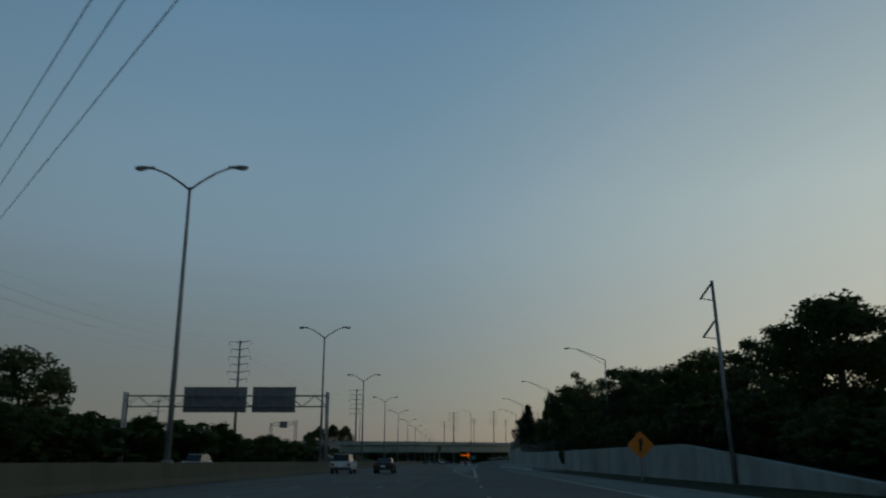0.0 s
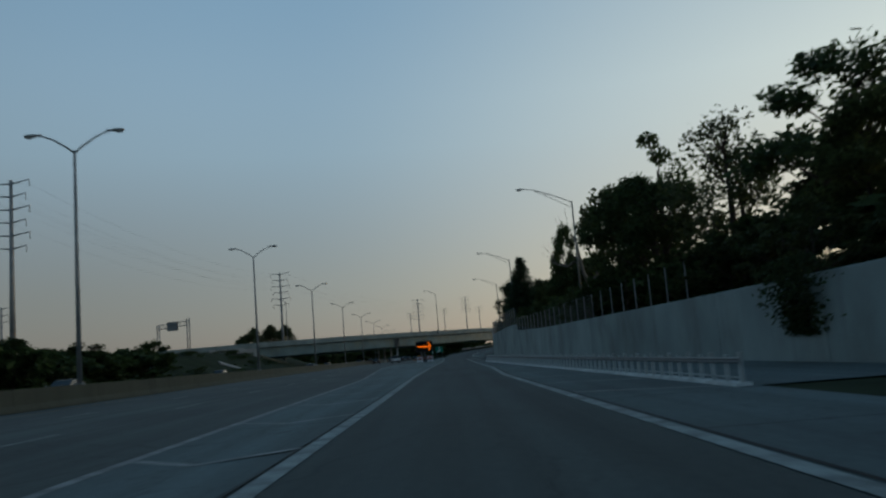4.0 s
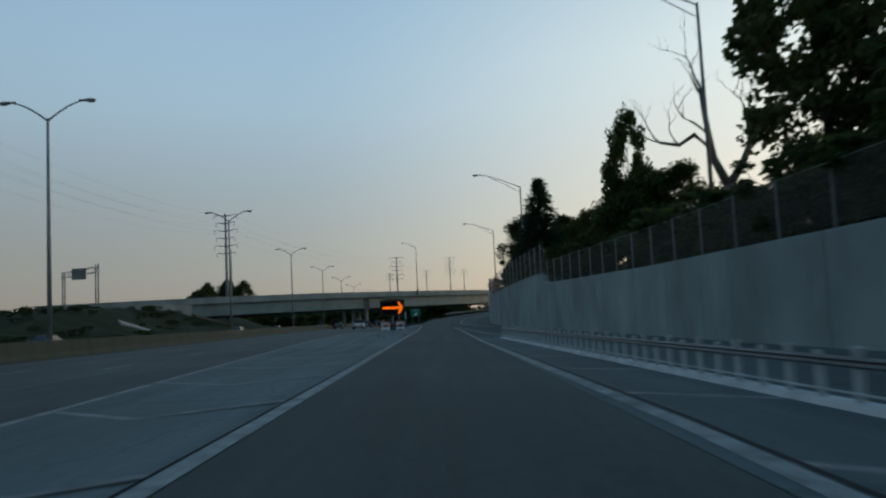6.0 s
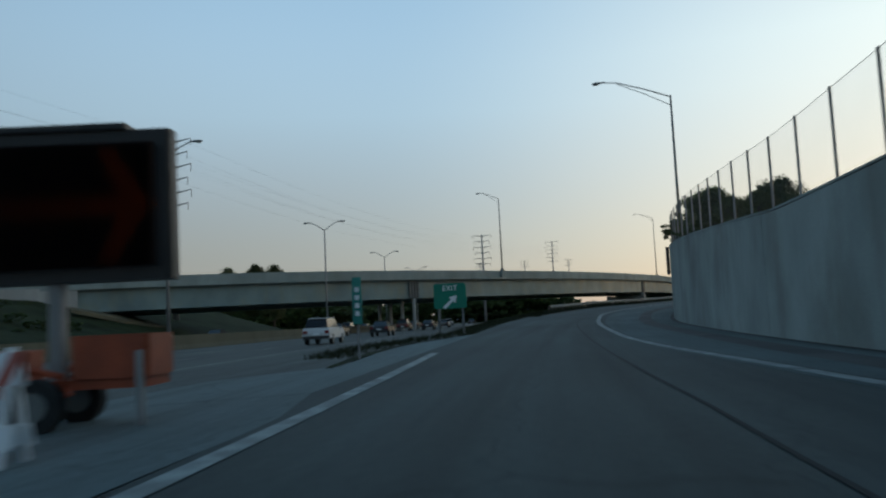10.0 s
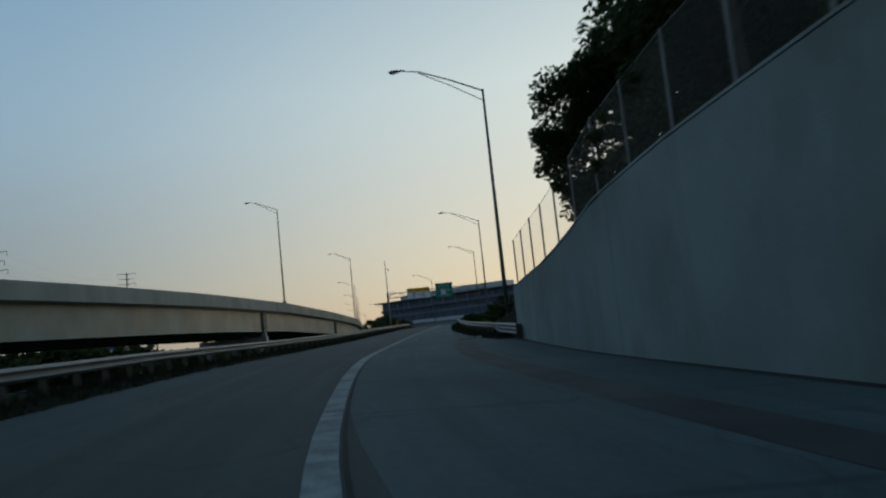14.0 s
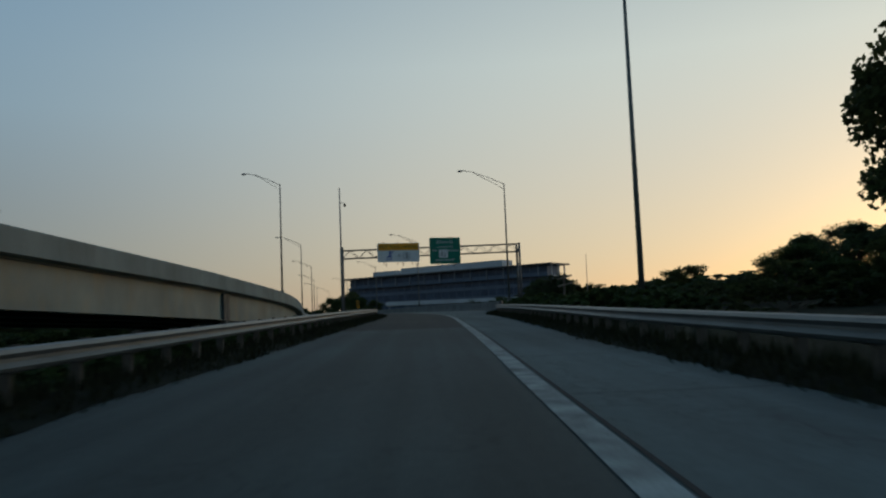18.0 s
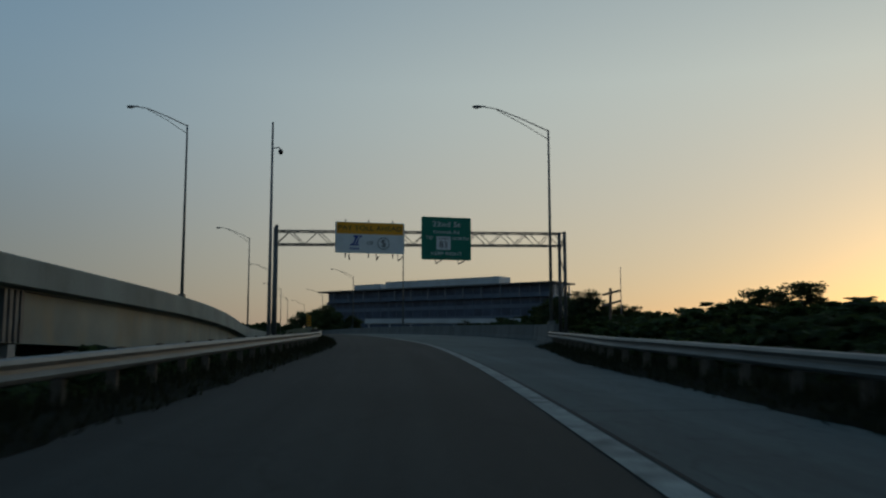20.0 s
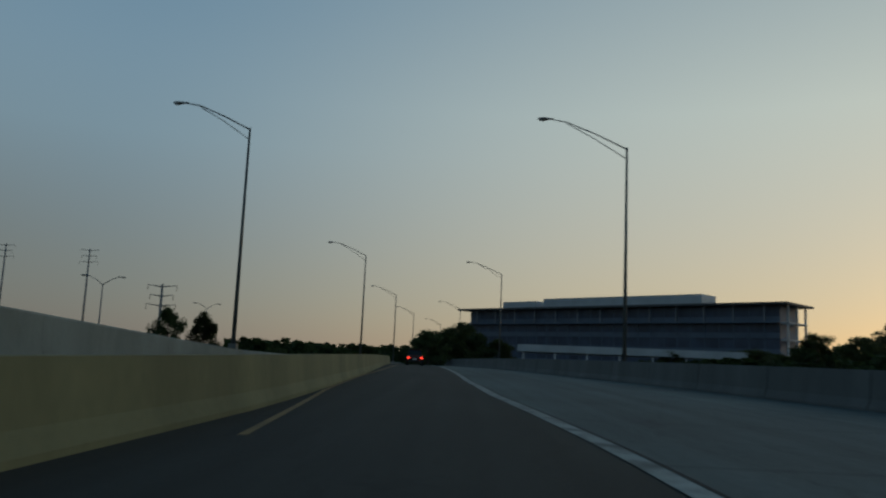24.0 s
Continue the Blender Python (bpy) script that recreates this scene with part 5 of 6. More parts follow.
for k in range(53):
    put("louver", fin, None, bd, m=Matrix.Translation((-1.3 + k * 0.05, 0, 0)))
put("mast", Shape().box(-0.09, -0.09, 0.6, 0.09, 0.09, 1.82, cut=0.02), GALV_DARK, bd)
put("chassis", Shape().box(-1.25, -0.45, 0.5, 1.25, -0.33, 0.62).box(-1.25, 0.33, 0.5, 1.25, 0.45, 0.62).box(-1.25, -0.45, 0.5, -1.13, 0.45, 0.62).box(1.13, -0.45, 0.5, 1.25, 0.45, 0.62), ORANGE_STEEL, bd)
put("battery_box", Shape().box(0.35, -0.5, 0.625, 1.3, 0.5, 1.15, cut=0.06), ORANGE_STEEL, bd)
put("control_box", Shape().box(-1.1, -0.4, 0.625, -0.35, 0.4, 1.0, cut=0.06), ORANGE_STEEL, bd)
put("tow_bar", Shape().box(-2.4, -0.06, 0.5, -1.25, 0.06, 0.6), ORANGE_STEEL, bd)
for y in (-0.62, 0.62):
    w = Shape()
    ring = [(0.33 * math.cos(a * math.tau / 18), 0.33 * math.sin(a * math.tau / 18)) for a in range(18)]
    w.prism(ring, -0.1, 0.1, Matrix.Translation((0, y, 0.33)) @ Matrix.Rotation(radians(90), 4, "X"))
    wh = put("wheel", w, RUBBER, bd)
    put("rim", Shape().prism([(0.18 * math.cos(a * math.tau / 12), 0.18 * math.sin(a * math.tau / 12)) for a in range(12)], -0.115, 0.115,
                             Matrix.Translation((0, y, 0.33)) @ Matrix.Rotation(radians(90), 4, "X")), GALV, wh)
    put("mudguard", Shape().tube([(-0.42, y, 0.45), (-0.3, y, 0.68), (0, y, 0.76), (0.3, y, 0.68), (0.42, y, 0.45)], 0.05, 6), ORANGE_STEEL, bd)
for x in (-1.2, 1.2):
    put("leveling_jack", Shape().box(x - 0.04, -0.55, 0.02, x + 0.04, -0.47, 0.95).box(x - 0.12, -0.63, 0.0, x + 0.12, -0.39, 0.03), GALV_DARK, bd)


def barricade():
    """An A-frame with slanted red and white bands on two boards."""
    e = empty("barricade", label="white folding barricade with red slanted stripes", category="barricade", group="barricades round the board")
    for side in (-1, 1):
        m = Matrix.Rotation(radians(14 * side), 4, "X")
        for x in (-0.4, 0.4):
            put("leg", Shape().box(x - 0.03, -0.02, 0, x + 0.03, 0.02, 1.1, Matrix.Translation((0, side * 0.28, 0)) @ m), SIGN_WHITE, e)
        for z, hgt in ((0.75, 0.3), (0.2, 0.2)):
            b = put("rail_board", Shape().box(-0.5, -0.035, z, 0.5, -0.022, z + hgt, Matrix.Translation((0, side * 0.28, 0)) @ m), SIGN_WHITE, e)
            if z > 0.5:
                for k in range(4):
                    x = -0.45 + k * 0.25
                    put("stripe", Shape().add([Matrix.Translation((0, side * 0.28, 0)) @ m @ Vector(q) for q in
                        ((x, -0.039, z), (x + 0.12, -0.039, z), (x + 0.24, -0.039, z + hgt), (x + 0.12, -0.039, z + hgt))], [(0, 1, 2, 3)]), RED_BAND, b)
    return e


bc = barricade()
bc.matrix_basis = facing(2.75, 237.5, 0, 8)
b2 = copy_thing(bc, facing(0.95, 237.9, 0, -6))
fl = empty("flasher_lamp", facing(0.75, 237.9, 1.06, 0), label="orange flasher lamp on top of a barricade", category="warning lamp")
put("battery_case", Shape().box(-0.08, -0.05, 0, 0.08, 0.05, 0.12, cut=0.02), SIGN_YELLOW, fl)
put("lens", Shape().ball((0, 0, 0.22), 0.1, 0.05, 0.1), SIGN_ORANGE, fl, smooth=True)

# ---- trees ----
def tree_parts(seed, height, spread, clumps, leaves, leaf, trunk_h=0.35, size=0.26, flat=0.8):
    """A trunk with limbs, and a crown of leaf clumps round the limb ends. Returns the two meshes' data."""
    rnd = random.Random(seed)
    wood, crown = Shape(), Shape()
    th = height * trunk_h
    lean = Vector((rnd.uniform(-0.3, 0.3), rnd.uniform(-0.3, 0.3), 0))
    r0 = 0.022 * height
    topz = height * 0.8
    trunk = [Vector((0, 0, -0.4)), lean * 0.3 + Vector((0, 0, th * 0.5)), lean + Vector((0, 0, th)), lean * 1.6 + Vector((0, 0, topz))]
    wood.tube(trunk, [r0 * 1.2, r0, r0 * 0.8, r0 * 0.15], 8)
    for i in range(clumps):
        u = rnd.random()
        a = i * 2.4 + rnd.uniform(-0.5, 0.5)
        z = th * 0.75 + (height - th * 0.75) * (0.05 + 0.93 * u)
        reach = spread * (math.sin(math.pi * min(1, 0.18 + 0.78 * u)) ** 0.7) * rnd.uniform(0.35, 1.0)
        tip = lean * 1.3 + Vector((math.cos(a) * reach, math.sin(a) * reach, z))
        root = lean * (0.8 + 0.6 * u) + Vector((0, 0, max(th * 0.7, z - reach * 0.7 - 0.08 * height)))
        mid = (root + tip) / 2 + Vector((0, 0, -0.06 * reach + rnd.uniform(-0.2, 0.2)))
        if i % 2 == 0:
            wood.tube([root, mid, tip], [r0 * 0.32, r0 * 0.2, r0 * 0.06], 5)
        cr = rnd.uniform(0.07, 0.13) * height
        for k in range(leaves):
            v = Vector((rnd.gauss(0, 1), rnd.gauss(0, 1), rnd.gauss(0, flat)))
            v = v.normalized() * cr * (rnd.random() ** 0.45)
            c = tip + Vector((v.x, v.y, v.z * flat))
            d = Vector((rnd.uniform(-1, 1), rnd.uniform(-1, 1), rnd.uniform(-0.7, 0.4))).normalized()
            e = d.orthogonal().normalized()
            s = size * rnd.uniform(0.6, 1.3)
            b = len(crown.v)
            crown.v += [tuple(c - d * s * 0.5), tuple(c + e * s * 0.32), tuple(c + d * s * 0.6), tuple(c - e * s * 0.32)]
            crown.f.append((b, b + 1, b + 2, b + 3))
    return wood.data("trunk", BARK, True), crown.data("crown", leaf)


def spruce_parts(seed, height, spread):
    rnd = random.Random(seed)
    wood, crown = Shape(), Shape()
    wood.tube([(0, 0, -0.4), (0, 0, height * 0.5), (0, 0, height)], [height * 0.018, height * 0.011, 0.02], 8)
    n = int(height * 15)
    for i in range(n):
        u = (i + 0.5) / n
        z = height * (0.1 + 0.9 * u)
        reach = spread * (1 - u) ** 0.85 * rnd.uniform(0.55, 1.05) + 0.15
        a = i * 2.4 + rnd.uniform(-0.4, 0.4)
        tip = Vector((math.cos(a) * reach, math.sin(a) * reach, z - reach * 0.25))
        if i % 2:
            wood.tube([(0, 0, z), tip], [0.03, 0.008], 4)
        for k in range(int(22 + 46 * (1 - u))):
            w = rnd.random() ** 0.6
            c = Vector((0, 0, z)).lerp(tip, w) + Vector((rnd.gauss(0, 0.18), rnd.gauss(0, 0.18), rnd.gauss(-0.08, 0.12)))
            d = Vector((math.cos(a) + rnd.uniform(-0.8, 0.8), math.sin(a) + rnd.uniform(-0.8, 0.8), rnd.uniform(-0.6, 0.3))).normalized()
            e = d.orthogonal().normalized()
            s = rnd.uniform(0.35, 0.6)
            b = len(crown.v)
            crown.v += [tuple(c - d * s * 0.5), tuple(c + e * s * 0.15), tuple(c + d * s * 0.6), tuple(c - e * s * 0.15)]
            crown.f.append((b, b + 1, b + 2, b + 3))
    return wood.data("trunk", BARK, True), crown.data("crown", NEEDLE)


KINDS = {
    "oak": [tree_parts(11, 12, 4.6, 50, 130, LEAF, size=0.46), tree_parts(12, 12, 5.0, 56, 125, LEAF, size=0.46), tree_parts(13, 12, 4.0, 46, 130, LEAF_OLIVE, size=0.44)],
    "thin": [tree_parts(21, 12, 3.2, 28, 80, LEAF_OLIVE, 0.4, 0.34), tree_parts(22, 12, 2.6, 24, 80, LEAF, 0.5, 0.34)],
    "fine": [tree_parts(31, 12, 5.2, 84, 190, LEAF, 0.25, 0.33), tree_parts(32, 12, 4.8, 78, 190, LEAF_OLIVE, 0.25, 0.33)],
    "shrub": [tree_parts(41, 3, 1.7, 32, 80, LEAF, 0.1, 0.19), tree_parts(42, 3, 2.0, 36, 80, LEAF_OLIVE, 0.1, 0.19)],
    "spruce": [spruce_parts(51, 12, 3.2)],
}
LABELS = {"oak": ("tree", "leafy dark green broadleaf tree behind the wall"), "thin": ("tree", "slender tree with an open airy crown"),
          "fine": ("tree", "large full broadleaf tree with dense dark foliage"), "shrub": ("shrub", "dense dark green roadside shrub"),
          "spruce": ("conifer", "tall dark pointed spruce behind the fence")}
rt = random.Random(5)


BULK = []


def bulk(x, y, z, height, wide=1.0):
    """A shrub of the far thickets, which are joined."""
    BULK.append((x, y, z, height / 3.0, height / 3.0 * wide, rt.uniform(0, math.tau)))


def tree(kind, x, y, z, height, wide=1.0):
    """A tree of that height, with its foot at x, y, z."""
    name, label = LABELS[kind]
    wood, crown = KINDS[kind][rt.randrange(len(KINDS[kind]))]
    k = height / (3.0 if kind == "shrub" else 12.0)
    e = empty(name, facing(x, y, z, rt.uniform(0, 360)), label=label, category="shrub" if kind == "shrub" else "tree", group="roadside " + ("shrubs" if kind == "shrub" else "trees"))
    e.scale = (k * wide, k * wide, k)
    put("trunk", wood, None, e)
    put("crown", crown, None, e)
    return e


def behind_wall(s, off):
    p, n, t = at(s, wall_d(s) + off)
    return p.x, p.y, wall_top(s) - 0.1 + min(off, 25) * 0.02


for s, off, hgt, kind in ((30, 9, 8, "oak"), (38, 9, 8.5, "oak"), (46, 7, 8, "fine"), (54, 10, 9, "oak"), (62, 8, 8.5, "oak"), (70, 12, 11, "thin"), (78, 8, 9.5, "oak"),
                          (86, 12, 11, "oak"), (95, 9, 10, "oak"), (104, 14, 12, "oak"), (111, 8, 10, "fine"), (119, 12, 12.5, "oak"), (127, 8, 9, "oak"), (135, 12, 14.5, "oak"),
                          (142, 8, 13, "thin"), (150, 12, 13.5, "thin"), (156, 7.5, 12, "fine"), 
                          (205, 9, 7.5, "oak"), (213, 12, 7.5, "oak"),
                          (219, 8, 7.0, "oak"), (232, 10, 7.5, "oak"), (229.5, 4.6, 12.2, "spruce"), (235, 4.5, 6.5, "oak"), (233, 7, 7, "fine"), (238, 9, 8.5, "oak"),
                          (301, 3.4, 4.6, "fine"), (304, 3.6, 5.0, "fine"), (307, 4, 4.8, "fine"), (309, 8, 5, "fine"), (311, 4, 4.6, "fine"), (313.2, 3.4, 6.2, "fine"), (326, 2.6, 5.0, "thin"), (334.5, 1.6, 7.8, "thin"), (337, 2.2, 7.0, "oak"), (346, 1.7, 6.4, "fine"), (333, 7, 6.5, "fine"), (338, 5, 8, "fine"), (344, 5, 9.5, "fine"), (344, 10, 10.5, "fine"),
                          (341, 10, 9.5, "fine"), (348, 11, 10, "fine"), (355, 10, 8, "fine"), (298, 5, 3.6, "fine")):
    tree(kind, *behind_wall(s, off), hgt * (0.87 if 58 < s < 182 else 1.0), 1.3 if kind == "spruce" else 0.92 if 330 < s < 350 else 1.15)
for s in range(34, 360, 3):
    if not 242 < s < 298:
        x, y, z = behind_wall(s + rt.uniform(-1, 1), rt.uniform(1.6, 4.5))
        if s < 350:
            tree("shrub", x, y, z - 0.1, rt.uniform(2.0, 3.6) if s < 262 and not 171 < s < 192 else rt.uniform(1.1, 1.7), 1.2)
for s, hgt in ((274, 1.0), (284, 1.2), (288, 1.5), (291, 2.2), (294, 2.4)):
    x, y, z = behind_wall(s, 0.9)
    tree("shrub", x, y, z, hgt, 1.2)
for i in range(64):
    x, y, z = behind_wall(40 + i * 2.5, rt.uniform(3.5, 8))
    bulk(x, y, z, rt.uniform(2.6, 4.0), 1.5)
for i in range(14):
    p, n, t = at(424 + i * 2.3 + rt.uniform(-1, 1), 19 + (i % 5) * 3.2)
    tree("fine", p.x, p.y, p.z - 0.5, rt.uniform(3.3, 4.0) + 0.18 * (i % 5) * 3.2, 1.5)
hang = Shape()
rh = random.Random(9)
for i in range(1700):
    u = rh.random()
    c = Vector((14.36 - rh.random() * 0.5 * (1 - abs(2 * u - 1)), 116.5 + rh.gauss(0, 1.25) * (1 - 0.6 * u), 3.1 - 2.3 * u))
    d = Vector((rh.uniform(-1, 1), rh.uniform(-1, 1), rh.uniform(-1, 0.3))).normalized()
    e = d.orthogonal().normalized()
    q = rh.uniform(0.1, 0.22)
    hang.add([c - d * q * 0.5, c + e * q * 0.32, c + d * q * 0.6, c - e * q * 0.32], [(0, 1, 2, 3)])
tagged(put("hanging_shrub", hang, LEAF), "dark leafy creeper hanging over the retaining wall", "shrub", kind="stuff")
# the big tree beside the dead one, and the airy one before it
tree("oak", 22.2, 172.0, 3.0, 13.2, 0.8)
tree("oak", 24.5, 169.5, 3.0, 12.4, 0.8)
tree("thin", 23.0, 158.5, 3.0, 14.5, 0.9)
dead = empty("dead_tree", facing(21.2, 179.0, 2.9, 0), label="dead tree with bare pale crooked limbs behind the fence", category="tree")
dead.scale = (1.12, 1.12, 1.22)
rdt = random.Random(17)


def limb(p, d, length, r, depth):
    """A crooked bare limb that forks towards its end."""
    pts, rad = [p], [r]
    for i in range(4):
        d = (d + Vector((rdt.gauss(0, 0.25), rdt.gauss(0, 0.25), 0.08 + rdt.gauss(0, 0.14)))).normalized()
        pts.append(pts[-1] + d * length / 4)
        rad.append(r * (1 - 0.17 * (i + 1)))
    put("limb", Shape().tube(pts, rad, 4), DEADWOOD, dead)
    if depth < 3:
        for k in range(3):
            a = rdt.uniform(0, math.tau)
            limb(pts[4 - k % 2], (d * 0.7 + Vector((math.cos(a), math.sin(a), rdt.uniform(0.0, 0.6))) * 0.7).normalized(), length * rdt.uniform(0.5, 0.75), rad[3] * 0.65, depth + 1)


put("trunk", Shape().tube([(0.1, 0, -0.5), (-0.05, 0, 1.0), (-0.3, 0.1, 2.4), (-0.5, 0, 3.5)], [0.36, 0.31, 0.28, 0.26], 8), DEADWOOD, dead, smooth=True)
for pts, rad in (([(-0.5, 0, 3.4), (-1.0, 0.2, 4.6), (-1.2, 0.1, 5.6), (-1.5, -0.2, 7.2)], [0.22, 0.18, 0.15, 0.1]),
                 ([(-0.5, 0, 3.4), (0.15, -0.2, 4.3), (0.5, -0.3, 5.1), (0.55, -0.1, 6.0)], [0.2, 0.16, 0.13, 0.09]),
                 ([(-1.1, 0.15, 5.0), (-1.7, 0.5, 5.7), (-2.4, 0.6, 5.3), (-3.2, 0.9, 5.5)], [0.13, 0.11, 0.08, 0.06])):
    put("limb", Shape().tube(pts, rad, 6), DEADWOOD, dead, smooth=True)
    tip, back = Vector(pts[-1]), Vector(pts[-2])
    for k in range(3):
        limb(tip if k else back, ((tip - back).normalized() + Vector((rdt.gauss(0, 0.5), rdt.gauss(0, 0.5), 0.4))).normalized(), rdt.uniform(1.1, 1.8), rad[-1] * 0.8, 1)
for s, off, hgt in ((319, 2.8, 3.2), (321.5, 2.6, 3.4), (324, 2.4, 3.2), (316.5, 2.2, 3.6), (328, 2.2, 3.0), (331, 2.2, 3.2), (340, 2.0, 3.0), (343.5, 2.0, 2.8)):
    tree("shrub", *behind_wall(s, off), hgt, 1.0)
tree("fine", *behind_wall(243, 4.2), 9.7, 0.9)
# beyond the wall's end
tree("oak", 22.6, 204.6, 3.6, 13.4, 0.4)
tree("fine", 24.6, 206.5, 3.4, 9.4, 1.05)
tree("fine", 26.0, 203.0, 3.4, 9.0, 0.9)
tree("oak", 21.8, 203.0, 3.4, 7.0, 1.15)
tree("fine", 48.0, 357.7, 4.6, 15.0, 0.92)
tree("fine", 52.0, 352.0, 4.6, 9.5, 1.1)
for s, d, hgt, kind in ((371, 16, 6.5, "thin"), (367, 13, 5.5, "thin"),  (388, 24, 6.5, "fine"), (400, 30, 7, "oak"), (436, 30, 8.5, "fine"), (425, 38, 9.5, "fine"), (412, 28, 7.5, "oak"), (446, 40, 10, "fine")):
    p, n, t = at(s, d)
    tree(kind, p.x, p.y, p.z - 0.3, hgt, 1.05)
for i in range(240):
    s = 366 + i * 1.1 if i < 90 else 380 + (i - 90) * 2.0
    off = rt.uniform(0, 24)
    p, n, t = at(s, right_rail(min(s, 655)) + 4 + off + max(0, s - 480) * 0.12)
    hgt = (rt.uniform(1.6, 2.6) + 0.09 * off + 0.7 * math.sin(s * 0.05)) * (1.0 if s < 400 else 0.75)
    if off > 9 or s > 560:
        bulk(p.x, p.y, p.z - 0.4, hgt, 1.35)
    else:
        tree("shrub", p.x, p.y, p.z - 0.4, hgt, 1.35)
# the tall group behind the scrub
for x, y, hgt, kind, wide in ((116.0, 444.4, 25.5, "oak", 0.76), (112.3, 443.0, 20.0, "thin", 0.85), (114.5, 438.0, 14.0, "fine", 0.7), (122.0, 436.5, 27.0, "oak", 0.78), (119.5, 439.5, 21.5, "fine", 0.6), (123.0, 433.5, 20.0, "fine", 0.7),
                              (118.0, 421.0, 13.5, "fine", 0.9), (124.0, 446.0, 16.0, "oak", 0.9)):
    tree(kind, x, y, 3.8, hgt, wide)
# left of the highway
for i in range(86):
    y = 30 + i * 2.15 + rt.uniform(-1, 1)
    x = -36 - rt.uniform(0, 5) - (4 if i % 2 else 0)
    if i % 4:
        bulk(x, y, hill(x, y), rt.uniform(4.2, 5.8) + (1.0 if y < 115 else 0), 1.35)
    else:
        tree("oak", x, y, hill(x, y), rt.uniform(5.2, 6.8), 1.35)
for x, y, hgt in ((-62, 72, 13), (-66, 80, 10), (-54, 101, 14.5), (-50, 120, 7), (-55, 160, 7.5)):
    tree("oak", x, y, hill(x, y), hgt, 1.2)
for x, y, hgt in ((-79, 470, 20), (-71, 476, 21), (-64, 468, 20), (-85, 478, 17), (-110, 480, 12)):
    tree("fine", x, y, hill(x, y), hgt, 0.7)
# behind the bridge and round the office building
for i in range(44):
    x, y = -150 + i * 6 + rt.uniform(-2, 2), 560 + i * 4 + rt.uniform(-12, 12)
    tree("oak", x, y, -0.3, rt.uniform(6, 9.5), 1.5)
for x, y, hgt in ((142, 688, 14), (137, 695, 12), (148, 698, 12), (152, 692, 11), (145, 704, 13), (134, 704, 8), (158, 704, 8)):
    tree("fine", x, y, 2.0, hgt, 1.05)
for i in range(40):
    p, n, t = at(540 + i * 7, 50 + 1.6 * i + rt.uniform(-4, 30))
    bulk(p.x, p.y, p.z - 0.5, rt.uniform(3.5, 5.5), 1.7)
for i in range(22):
    p, n, t = at(570 + i * 8, 42 + 2.2 * i + rt.uniform(-6, 12))
    tree("oak", p.x, p.y, p.z - 0.5, rt.uniform(5.5, 7.5), 1.4)
for x, y, hgt in ((122, 640, 9), (128, 655, 10), (133, 668, 11), (140, 676, 11)):
    tree("oak", x, y, 2.5, hgt, 1.2)
for i in range(16):
    p, n, t = at(470 + i * 14, 45 + rt.uniform(0, 25))
    tree("oak", p.x, p.y, p.z - 0.8, rt.uniform(4.5, 6.5), 1.6)


for x, y in ((82, 640), (87, 643)):
    tree("fine", x, y, 0.2, 12.8, 0.55)
# ---- power lines ----
def pylon(x, y, top, turn, arms=6, reach=3.2):
    e = empty("power_pylon", facing(x, y, -0.3, turn), label="tall grey steel power pole with stacked cross-arms", category="power pylon", group="power pylons")
    put("shaft", Shape().tube([(0, 0, -0.5), (0, 0, top)], [0.5, 0.22], 10), GALV_DARK, e, smooth=True)
    for k in range(arms):
        z = top - 0.6 - k * 1.95
        w = reach * (0.8 if k % 2 else 1.0)
        put("cross_arm", Shape().tube([(-w, 0, z + 0.35), (0, 0, z), (w, 0, z + 0.35)], [0.06, 0.14, 0.06], 6), GALV_DARK, e)
        for sx in (-1, 1):
            put("insulator", Shape().tube([(sx * w, 0, z + 0.3), (sx * w, 0, z - 0.75)], 0.06, 6), INSULATOR, e)
    return e


PYL = [(-74, 76, 32, 25), (-57, 212, 32, 15), (-43, 349, 31, 15), (-3, 511, 30.5, 14), (27, 644, 39, 14)]
for x, y, top, turn in PYL:
    pylon(x, y, top, -turn)
for x, y, top in ((-120, 330, 25), (77, 687, 21), (-12, 700, 34), (15, 820, 42), (45, 800, 40)):
    pylon(x, y, top, -14, 3, 3.0)


def wire(a, b, sag, r=0.009):
    a, b = Vector(a), Vector(b)
    pts = [a.lerp(b, i / 14) - Vector((0, 0, sag * 4 * (i / 14) * (1 - i / 14))) for i in range(15)]
    tagged(put("power_line", Shape().tube(pts, r, 4, False), TRIM), "thin dark overhead power cable with a slight sag", "cable", "power cables")


for (x0, y0, t0, a0), (x1, y1, t1, a1) in zip(PYL[:-1], PYL[1:]):
    for k in range(3):
        for sx in (-1, 1):
            w = 3.2 * (0.8 if k % 2 else 1.0)
            wire((x0 + sx * w, y0, t0 - 1.35 - k * 1.95), (x1 + sx * w, y1, t1 - 1.35 - k * 1.95), 3.5)
for a, b in (((22, -11.4, 21.2), (-74, 112.4, 23.3)), ((18, -13.2, 16.5), (-74, 115, 30.6)), ((16, -14.2, 12.0), (-74, 115.5, 38.0))):
    wire(a, b, 0.0, 0.035)
up = empty("utility_pole", facing(13.9, 44.1, -0.1, 8), label="slim leaning utility pole with two slanted brackets", category="utility pole")
put("pole", Shape().tube([(0.4, 0, -0.4), (0, 0, 10.8)], [0.13, 0.09], 8), GALV_DARK, up, smooth=True)
for z in (10.7, 8.6):
    put("bracket", Shape().tube([(0, 0, z), (-0.75, 0, z - 0.95)], 0.06, 6), GALV, up)
    put("bracket_tie", Shape().tube([(0, 0, z - 1.0), (-0.7, 0, z - 0.9)], 0.03, 5), GALV, up)
